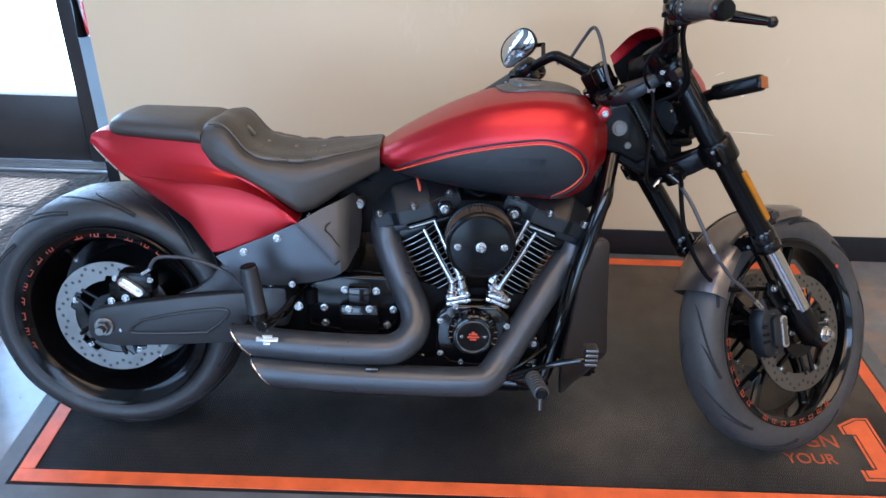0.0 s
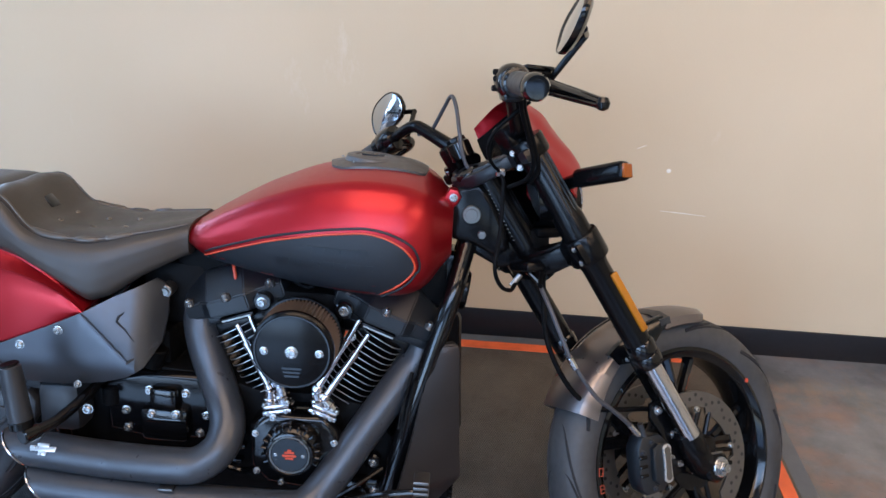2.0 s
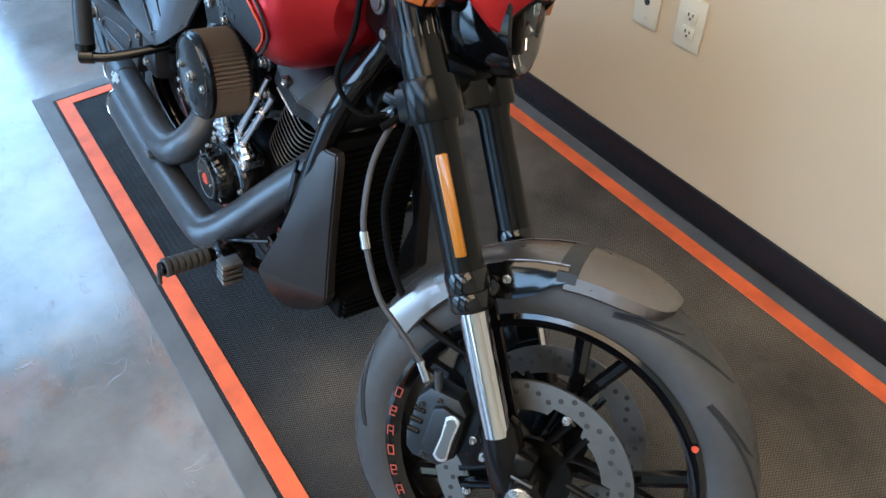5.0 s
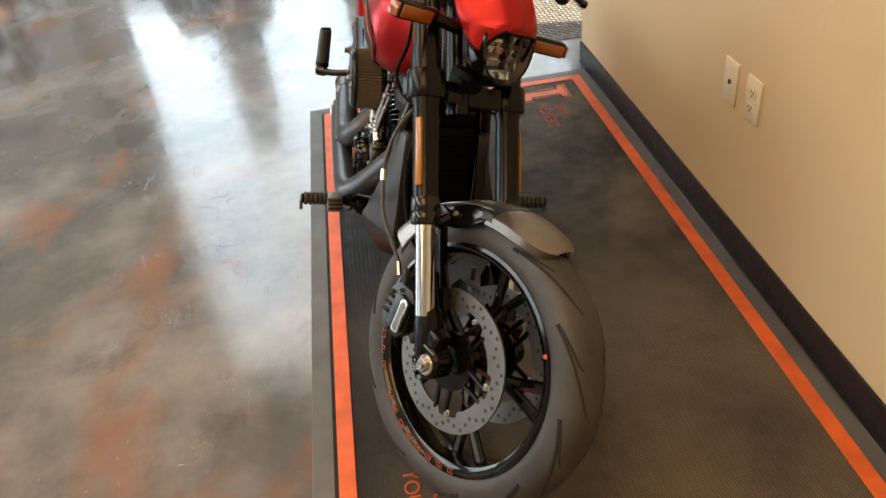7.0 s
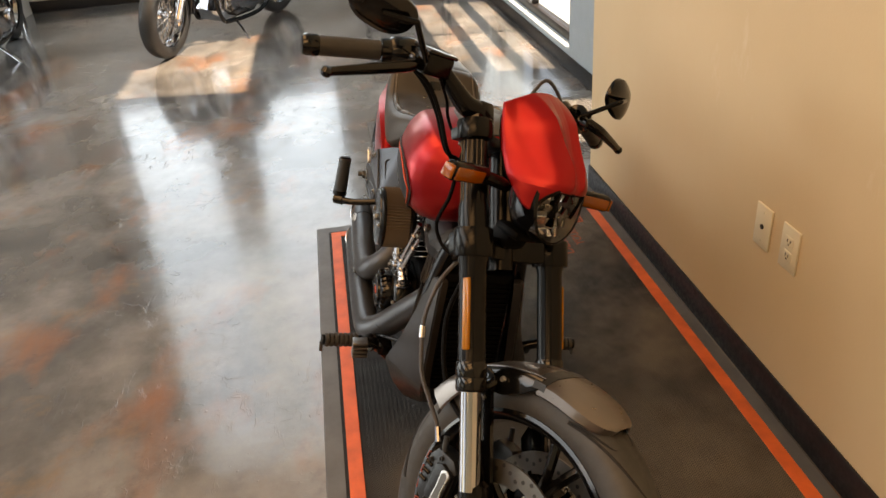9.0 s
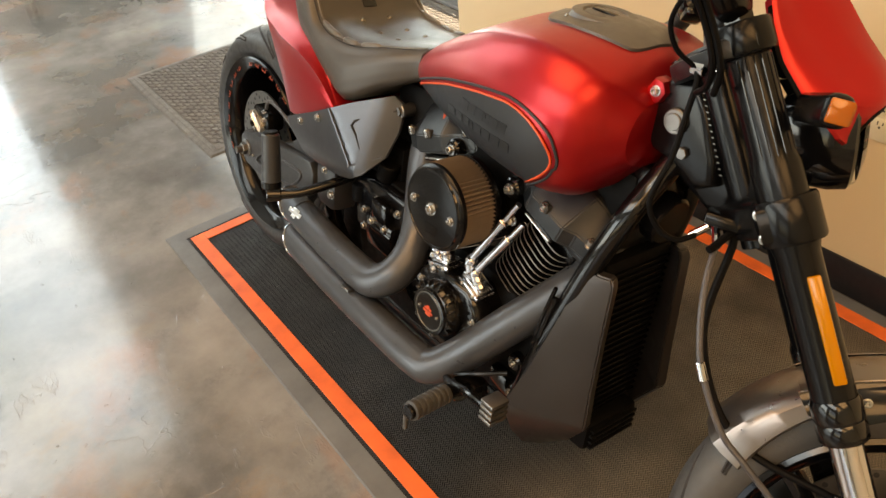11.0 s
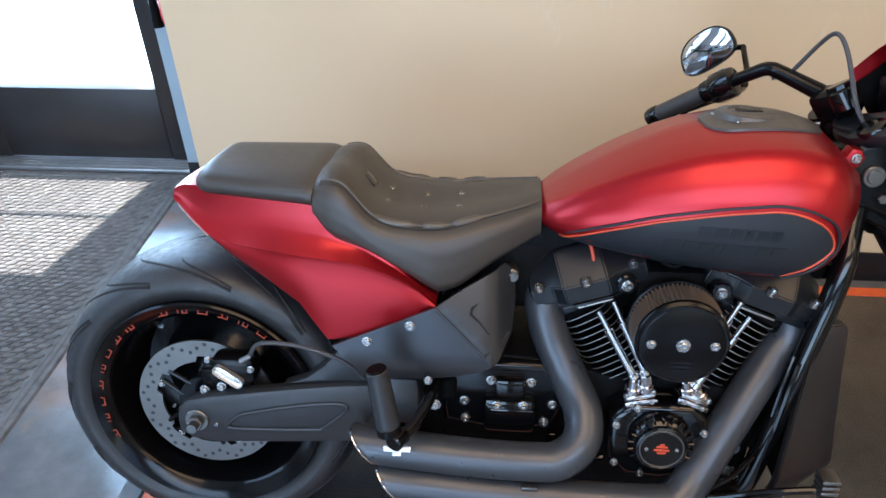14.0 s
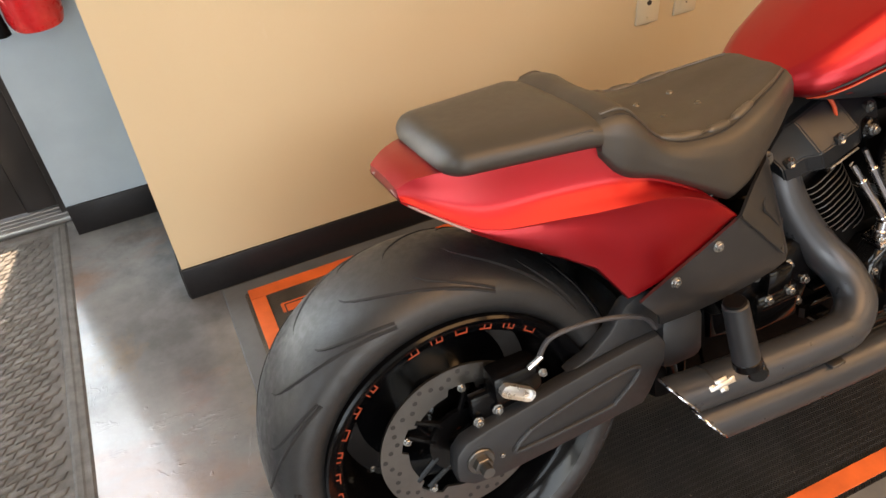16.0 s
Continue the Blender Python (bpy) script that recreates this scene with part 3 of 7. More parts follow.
def extinguisher():
    root = empty("fire_extinguisher", "red fire extinguisher hung on the pale blue wall", "fire extinguisher", pose(-0.49, BLUE_Y - 0.078, 0.66))
    part("cylinder", lathe([(0, 0), (0.03, 0.0), (0.058, 0.008), (0.066, 0.03), (0.066, 0.36), (0.055, 0.40), (0.025, 0.43), (0.02, 0.46), (0, 0.46)], None, 40), "fire_red", root)
    part("label_band", lathe([(0.0665, 0.14), (0.0668, 0.15), (0.0668, 0.29), (0.0665, 0.30)], None, 40), "seatwhite", root)
    part("valve", join(rod((0, 0, 0.455), (0, 0, 0.5), 0.018), box((0.03, 0, 0.5), (0.11, 0.02, 0.018), 0.004), box((0.035, 0, 0.53), (0.12, 0.02, 0.012), 0.004)), "satin", root)
    part("hose", tube([(-0.02, 0, 0.48), (-0.075, -0.01, 0.44), (-0.088, -0.01, 0.3), (-0.085, -0.01, 0.10)], 0.011), "matte", root)
    part("nozzle", rod((-0.085, -0.01, 0.10), (-0.084, -0.01, 0.0), 0.011, 0.019), "matte", root)
    part("bracket", box((0, 0.066, 0.3), (0.05, 0.016, 0.3), 0.003), "steel", root)
    return root


extinguisher()


# ---- showroom mat under the machine ----
MX0, MX1, MY0, MY1 = -0.232, 2.125, -0.441, 0.700       # outer edge of the orange line
MARGIN, LINE = 0.062, 0.040


def showroom_mat():
    root = empty("floor_mat", "black ribbed rubber display mat with an orange border line, dusty", "floor mat", pose(0, 0, 0))
    x0, x1, y0, y1 = MX0 - MARGIN, MX1 + MARGIN, MY0 - MARGIN, min(MY1 + MARGIN, WALL_Y - 0.012)
    rim = 0.022
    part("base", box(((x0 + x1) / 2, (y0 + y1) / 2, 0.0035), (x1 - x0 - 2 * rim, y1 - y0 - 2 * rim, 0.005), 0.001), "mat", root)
    ring = []
    for w, z in ((0.0, 0.0), (0.003, 0.0045), (rim, 0.0065), (rim + 0.03, 0.0066)):
        ring.append([(x0 + w, y0 + w, z), (x1 - w, y0 + w, z), (x1 - w, y1 - w, z), (x0 + w, y1 - w, z)])
    part("edge_strip", loft(ring, caps=False), "mat_edge", root, "grey bevelled rubber edge", 20)
    z = 0.0078
    for c, s in ((((MX0 + MX1) / 2, MY0 + LINE / 2, z), (MX1 - MX0, LINE, 0.0024)), (((MX0 + MX1) / 2, MY1 - LINE / 2, z), (MX1 - MX0, LINE, 0.0024)),
                 ((MX0 + LINE / 2, (MY0 + MY1) / 2, z), (LINE, MY1 - MY0 - 2 * LINE - 0.001, 0.0024)), ((MX1 - LINE / 2, (MY0 + MY1) / 2, z), (LINE, MY1 - MY0 - 2 * LINE - 0.001, 0.0024))):
        part("border_line", box(c, s, 0.0007, seg=1), "orange", root, "orange border line")
    one = [(-0.07, -0.115), (0.07, -0.115), (0.07, -0.08), (0.035, -0.08), (0.035, 0.115), (-0.005, 0.115), (-0.06, 0.085), (-0.06, 0.05), (-0.035, 0.05), (-0.035, -0.08), (-0.07, -0.08)]
    for m in (pose(1.985, -0.235, 0.0065), pose(-0.095, 0.495, 0.0065, 0, 0, 180)):
        part("numeral", plate([(x, zz) for x, zz in one], -0.001, 0.001, 0, m=m @ pose(0, 0, 0, -90)), "orange", root, "orange printed numeral one")
        inset = [(x * 0.86 + (0.0 if abs(x) > 0.05 else (0.004 if x < 0 else -0.004)), zz * 0.93) for x, zz in one]
        for p, q in zip(inset, inset[1:] + inset[:1]):
            part("numeral_outline", rod(m @ Vector((p[0], p[1], 0.0012)), m @ Vector((q[0], q[1], 0.0012)), 0.0017, n=6), "slot", root)
        part("printed_word", lettering("DESIGN", 0.066, m @ pose(-0.20, 0.02, 0), 0.001), "print", root, "orange printed word")
        part("printed_word", lettering("YOUR", 0.05, m @ pose(-0.185, -0.045, 0), 0.001), "print", root, "orange printed word")
    return root


showroom_mat()


def door_mat():
    root = empty("door_mat", "charcoal entrance mat with raised bricks, half in sunlight", "door mat", pose(-1.13, 0.545, 0))
    w, h, rim = 0.93, 1.47, 0.045
    part("border", loft([[(sx * (w / 2 - k), sy * (h / 2 - k), z) for sx, sy in ((-1, -1), (1, -1), (1, 1), (-1, 1))] for k, z in ((0, 0), (0.006, 0.006), (0.02, 0.007), (0.025, 0.010), (0.037, 0.010), (rim, 0.004))], caps=False), "doormat", root, "", 20)
    part("backing", box((0, 0, 0.003), (w - 2 * rim, h - 2 * rim, 0.004)), "doormat", root)
    # raised bricks in slanting rows, each row set half a brick on
    verts, faces = [], []
    row, pitch = 0.0215, 0.041
    ny = int((h - 2 * rim) / row)
    nx = int((w - 2 * rim) / pitch)
    for j in range(ny):
        y = -h / 2 + rim + row * (j + 0.5)
        for i in range(nx):
            x = -w / 2 + rim + pitch * (i + 0.5 + (0.25 if j % 2 else -0.25))
            b = len(verts)
            for dz, wx, wy in ((0.004, 0.0180, 0.0092), (0.0085, 0.0160, 0.0075), (0.0105, 0.0115, 0.0045)):
                for sx, sy in ((-1, -1), (1, -1), (1, 1), (-1, 1)):
                    verts.append((x + sx * wx + sy * 0.005, y + sy * wy + sx * 0.003, dz))
            faces += [(b + 8, b + 9, b + 10, b + 11)] + [(b + 4 * l + k, b + 4 * l + (k + 1) % 4, b + 4 * l + 4 + (k + 1) % 4, b + 4 * l + 4 + k) for l in (0, 1) for k in range(4)]
    tagged(part("ribs", from_lists(verts, faces), "doormat", root), kind="stuff")
    return root


door_mat()


# ---- the motorcycle ----
LEAN_SIDE, HEAD, STEER = 12.2, 0.5, 35.0
bike = empty("motorcycle", "satin red and matte black cruiser motorcycle leaning on its side stand", "motorcycle", pose(0, -0.187, 0.0, 0, 0, HEAD) @ pose(0, 0, 0, -LEAN_SIDE))
AXLE_R = Vector((0.0, 0.0, 0.331))
FORK_BASE = Vector((1.680, 0.0, 0.304))       # where the fork line meets the height of the axle
AXLE_F = Vector((1.703, 0.0, 0.300))
HEAD_AXIS = Vector((-0.559, 0, 0.829)).normalized()
HEAD_POINT = Vector((1.685, 0, 0.300))


def steering(angle):
    return Matrix.Translation(HEAD_POINT) @ Matrix.Rotation(radians(angle), 4, HEAD_AXIS) @ Matrix.Translation(-HEAD_POINT)


TURN = steering(STEER)
BARS = pose(0, 0.0098, 0.0021, 2.7) @ steering(33.0)      # handlebar and cables


SINGLE = {"cap_bolts": "cap_bolt", "cover_bolts": "cover_bolt", "cover_bolt": "cover_bolt", "timer_bolts": "timer_bolt", "case_bolts": "case_bolt", "block_bolts": "block_bolt", "mount_bolts": "mount_bolt",
          "caliper_bolt": "caliper_bolt", "clamp_bolt": "clamp_bolt", "fender_bolt": "fender_bolt", "bracket_bolts": "bracket_bolt", "cooler_fins": "cooler_fin", "breather": "breather", "rim_bolt": "rim_bolt",
          "rotor_pins": "rotor_pin", "pedal_tip": "pedal_rib", "hose_fitting": "hose_fitting", "tube_rib": "tube_rib", "switches": "switch", "cover_mark": "cover_mark", "tube_streak": "tube_streak", "throttle_cable": "throttle_cable"}


def islands(bm):
    """The loose pieces of a bmesh, each as one of its own."""
    left, out = set(bm.verts), []
    while left:
        seed = left.pop()
        grown, todo = {seed}, [seed]
        while todo:
            v = todo.pop()
            for e in v.link_edges:
                o = e.other_vert(v)
                if o not in grown:
                    grown.add(o)
                    todo.append(o)
        left -= grown
        ids = {v: k for k, v in enumerate(sorted(grown, key=lambda q: q.index))}
        faces = [[ids[v] for v in f.verts] for f in bm.faces if f.verts[0] in ids]
        out.append(from_lists([v.co.copy() for v in sorted(grown, key=lambda q: q.index)], faces))
    bm.free()
    return out


def bpart(name, bm, material, parent=None, label="", angle=35):
    if name in SINGLE:
        bm.verts.index_update()
        for piece in islands(bm):
            ob = part(SINGLE[name], piece, material, parent or bike, label, angle)
        return ob
    return part(name, bm, material, parent or bike, label, angle)


def fpart(name, bm, material, parent=None, label="", angle=35):
    """A part of the steered front end."""
    return bpart(name, finish(bm, TURN), material, parent, label, angle)


FACE = pose(0, 0.0098, 0.0021, 2.7) @ steering(34.5) @ pose(-0.014, 0.028, -0.006)      # headlight fairing


def face_part(name, bm, material, parent=None, label="", angle=35):
    """A part of the headlight fairing."""
    return bpart(name, finish(bm, FACE), material, parent, label, angle)


def hpart(name, bm, material, parent=None, label="", angle=35):
    """A part that turns with the handlebar."""
    return bpart(name, finish(bm, BARS), material, parent, label, angle)


WHEEL_TURN = TURN @ Matrix.Translation(AXLE_F) @ Matrix.Rotation(radians(-1.8), 4, HEAD_AXIS) @ Matrix.Translation(-AXLE_F)


def wpart(name, bm, material, parent=None, label="", angle=35):
    """A part that turns with the front wheel."""
    return bpart(name, finish(bm, WHEEL_TURN), material, parent, label, angle)


def side_turn(c):
    """The pose of a wheel: its axle along y, local z towards the rider's right (-y)."""
    return Matrix.Translation(c) @ pose(0, 0, 0, 90)


def bolt(p, r=0.008, h=0.007, d=(0, -1, 0), head=True):
    p, d, r = Vector(p), Vector(d), r * 0.84
    m = Matrix.Translation(p) @ d.to_track_quat("Z", "Y").to_matrix().to_4x4()
    return lathe([(r * 1.35, 0), (r * 1.35, h * 0.25), (r, h * 0.3), (r, h * 0.85), (r * 0.85, h), (r * 0.5, h), (r * 0.45, h * 0.6), (0, h * 0.6)], m, 14)


def ring_bar(r, a0, a1, width, h, thick=0.002, n=6):
    """A short bar bent round a wheel: radius r, angles in degrees, at height h."""
    verts, faces = [], []
    for k in range(n + 1):
        a = radians(a0 + (a1 - a0) * k / n)
        for rr, hh in ((r - width / 2, h), (r + width / 2, h), (r + width / 2, h + thick), (r - width / 2, h + thick)):
            verts.append((rr * math.cos(a), rr * math.sin(a), hh))
    for k in range(n):
        for q in range(4):
            faces.append((4 * k + q, 4 * k + (q + 1) % 4, 4 * k + 4 + (q + 1) % 4, 4 * k + 4 + q))
    faces += [(0, 1, 2, 3), (4 * n, 4 * n + 3, 4 * n + 2, 4 * n + 1)]
    bm = from_lists(verts, faces)
    bmesh.ops.recalc_face_normals(bm, faces=bm.faces)
    return bm


def rim_mark(r, a, span, width, h, k, m):
    """One outlined sign on a rim: two bent bars and two or three strokes."""
    w = 0.0019
    bars = [ring_bar(r + width / 2, a, a + span, w, h, 0.0011), ring_bar(r - width / 2, a, a + span * (0.6 if k % 3 == 1 else 1.0), w, h, 0.0011)]
    for u in ((0.0, 0.9), (0.0, 0.45, 0.9), (0.0, 0.55))[k % 3]:
        bars.append(ring_bar(r, a + span * u, a + span * u + 0.45, width, h, 0.0011, 2))
    return finish(join(*bars), m)


def tyre_profile(radius, half, rim, drop=0.6):
    """Outer radius, half width, rim radius: a closed loop of (radius, height)."""
    pts = []
    for k in range(-10, 11):
        t = k / 10
        pts.append((radius - (radius - rim) * drop * abs(t) ** 2.3, half * math.sin(t * math.pi / 2) ** 1 if abs(t) < 1 else half * t))
    wall_r = [(rim + (radius - rim) * (1 - drop) * 0.72, half * 0.995), (rim + (radius - rim) * 0.12, half * 0.94), (rim, half * 0.87), (rim - 0.008, half * 0.8)]
    return [(r, -h) for r, h in reversed(wall_r)] + pts + wall_r + [(rim + 0.01, half * 0.7), (rim + 0.01, -half * 0.7)]


def tread(radius, half, rim, n, flip, curves, m, drop=0.6):
    """Curved sipes sunk into the crown, right and left."""
    bms = []
    for k in range(n):
        a0 = 2 * math.pi * k / n
        for side in (-1, 1):
            for (s0, s1, b0, b1, r) in curves:
                pts = []
                for q in range(10):
                    u = q / 9
                    t = (s0 + (s1 - s0) * u) * side
                    rr = radius - (radius - rim) * drop * abs(t) ** 2.3 - r * 0.55
                    h = half * math.sin(t * math.pi / 2)
                    a = a0 + radians((b0 + (b1 - b0) * u ** 1.6) * flip) + (math.pi / n if side > 0 else 0)
                    pts.append((rr * math.cos(a), rr * math.sin(a), h))
                bms.append(tube(pts, [r * 0.6, r, r, r * 0.8], 6, 1))
    return finish(join(*bms), m)


def dish_bolts(n, r, h, size=0.006, off=0):
    return join(*[bolt((r * math.cos(radians(off + 360 * k / n)), r * math.sin(radians(off + 360 * k / n)), h), size, size, (0, 0, 1)) for k in range(n)])


def brake_disc(outer, inner, m, front=False):
    """A drilled rotor with a scalloped inner edge, on lobes of a carrier."""
    n = 120
    edge = [inner + (0.012 if (k % 24) < 9 else 0.0) for k in range(n)]
    verts, faces = [], []
    for z in (0.0025, -0.0025):
        for k in range(n):
            a = 2 * math.pi * k / n
            verts += [(outer * math.cos(a), outer * math.sin(a), z), (edge[k] * math.cos(a), edge[k] * math.sin(a), z)]
    for k in range(n):
        l = (k + 1) % n
        faces += [(2 * k, 2 * l, 2 * l + 1, 2 * k + 1), (2 * n + 2 * k + 1, 2 * n + 2 * l + 1, 2 * n + 2 * l, 2 * n + 2 * k),
                  (2 * k, 2 * n + 2 * k, 2 * n + 2 * l, 2 * l), (2 * k + 1, 2 * l + 1, 2 * n + 2 * l + 1, 2 * n + 2 * k + 1)]
    rotor = from_lists(verts, faces)
    bmesh.ops.recalc_face_normals(rotor, faces=rotor.faces)
    holes = []
    for k in range(50):
        a = 2 * math.pi * k / 50
        r = outer - (0.008, 0.017, 0.026, 0.017)[k % 4]
        for z in (0.0024, -0.0029):
            holes.append(rod((r * math.cos(a), r * math.sin(a), z), (r * math.cos(a), r * math.sin(a), z + 0.0005), 0.0042, n=10))
    carrier = [lathe([(0.03, -0.004), (0.062, -0.004), (0.062, 0.004), (0.03, 0.004)], None, 40, True)]
    for k in range(10):
        a = 2 * math.pi * (k + 0.5) / 10
        p, q = Vector((0.054 * math.cos(a), 0.054 * math.sin(a), 0)), Vector(((inner + 0.006) * math.cos(a + (0.18 if k % 2 else -0.18)), (inner + 0.006) * math.sin(a + (0.18 if k % 2 else -0.18)), 0))
        carrier.append(tube([p, (p + q) / 2, q], 0.0055, 8, 2))
    pins = dish_bolts(5, inner + 0.005, 0.001, 0.0065, 12)
    return finish(rotor, m), finish(join(*holes), m), [finish(c, m) for c in carrier], finish(pins, m)


# rear wheel
mr = side_turn(AXLE_R)
mr_rim = mr @ Matrix.Diagonal((0.972, 0.972, 0.965, 1.0))
rear_wheel = bpart("rear_wheel", lathe([(0.236, 0.108), (0.2455, 0.108), (0.2465, 0.113), (0.243, 0.117), (0.238, 0.114), (0.216, 0.102), (0.2085, 0.092), (0.203, 0.05), (0.198, 0.0), (0.185, -0.035), (0.150, -0.042), (0.10, -0.005), (0.06, 0.03), (0.03, 0.05), (0.0, 0.05)], mr_rim, 96), "rimblack", None, "gloss black deep-dish rim")
bpart("far_rim", lathe([(0.0, -0.05), (0.06, -0.045), (0.18, -0.05), (0.2, -0.09), (0.238, -0.114), (0.2465, -0.113), (0.2455, 0.108), (0.236, 0.108)], mr_rim, 96), "rimblack", rear_wheel)
bpart("tyre", lathe(tyre_profile(0.316, 0.110, 0.238, 0.62), mr, 128, True), "rubber", rear_wheel, "wide worn rear tyre", 50)
tagged(bpart("tread_groove", tread(0.316, 0.110, 0.238, 11, -1, [(0.08, 0.86, 0, 42, 0.0042), (0.34, 0.80, 20, 42, 0.0036)], mr, 0.62), "groove_shade", rear_wheel), kind="stuff")
for k in range(15):
    if k != 6:
        bpart("rim_mark", rim_mark(0.2275, 50 + k * 10.6, 5.2, 0.0108, 0.1085, k, mr_rim), "rust", rear_wheel, "orange outlined mark")
bpart("rim_bolt", finish(dish_bolts(10, 0.176, -0.036, 0.005), mr), "bolt", rear_wheel)
md = mr @ Matrix.Translation((0, 0, 0.088))
rotor, holes, carrier, pins = brake_disc(0.146, 0.098, md)
rear_disc = bpart("brake_disc", rotor, "steel", rear_wheel, "drilled steel brake disc")
bpart("drilling", holes, "slot", rear_disc)["kind"] = "stuff"
for k, c in enumerate(carrier):
    bpart("carrier_arm" if k else "carrier", c, "satin", rear_disc)
bpart("rotor_pins", pins, "bolt", rear_disc)

# front wheel
mf = side_turn(AXLE_F)
mf_rim = mf @ Matrix.Diagonal((0.970, 0.970, 0.92, 1.0))
front_wheel = wpart("front_wheel", lathe([(0.2395, 0.052), (0.2515, 0.052), (0.2515, 0.056), (0.244, 0.058), (0.236, 0.050), (0.228, 0.046), (0.224, 0.03), (0.221, 0.0), (0.224, -0.03), (0.236, -0.05), (0.244, -0.058), (0.2515, -0.056), (0.2515, -0.052), (0.2395, -0.052), (0.234, 0.0)], mf_rim, 96, True), "gloss", None, "gloss black cast rim")
wpart("tyre", lathe(tyre_profile(0.314, 0.055, 0.241, 0.64), mf, 128, True), "dusty_rubber", front_wheel, "front tyre with curved tread grooves", 50)
tagged(wpart("tread_groove", tread(0.314, 0.055, 0.241, 10, 1, [(0.10, 0.88, 0, 36, 0.0034), (0.40, 0.84, 18, 36, 0.0028)], mf, 0.64), "groove_shade", front_wheel), kind="stuff")
for k in range(15):
    if k != 6:
        wpart("rim_mark", rim_mark(0.2415, 178 + k * 8.6, 4.2, 0.0096, 0.0575, k, mf_rim), "rust", front_wheel, "orange outlined mark")
wpart("hub", lathe([(0, 0.062), (0.026, 0.062), (0.034, 0.05), (0.034, -0.05), (0.026, -0.062), (0, -0.062)], mf, 32), "satin", front_wheel)
for k in range(5):
    a = 2 * math.pi * k / 5 + 0.25
    for s in (-1, 1):
        wpart("spoke", finish(tube([(0.03 * math.cos(a), 0.03 * math.sin(a), 0.012), (0.12 * math.cos(a + 0.05 * s), 0.12 * math.sin(a + 0.05 * s), 0.012), (0.222 * math.cos(a + 0.17 * s), 0.222 * math.sin(a + 0.17 * s), 0.008)], [0.013, 0.010, 0.011], 8, 4, 1.3), mf), "gloss", front_wheel)
for side in (1, -1):
    m = mf @ Matrix.Translation((0, 0, 0.068 * side))
    rotor, holes, carrier, pins = brake_disc(0.150, 0.105, m, True)
    d = wpart("brake_disc", rotor, "steel", front_wheel, "drilled steel brake disc")
    wpart("drilling", holes, "slot", d)["kind"] = "stuff"
    for k, c in enumerate(carrier):
        wpart("carrier_arm" if k else "carrier", c, "satin", d)
    wpart("rotor_pins", pins, "bolt", d)
wpart("valve_dot", finish(rod((0.1775, 0.160, 0.0555), (0.1775, 0.160, 0.0575), 0.005, n=10), mf), "ember", front_wheel)

# forks
FK = Vector((0.559, 0, -0.829)).normalized()
FORK_W = 0.128


def on_fork(s, side=-1, ahead=0.0, out=0.0):
    """A place s metres up the fork leg from the axle."""
    return FORK_BASE - FK * s + Vector((0.829, 0, 0.559)).normalized() * ahead + Vector((0, side * (FORK_W + out), 0))


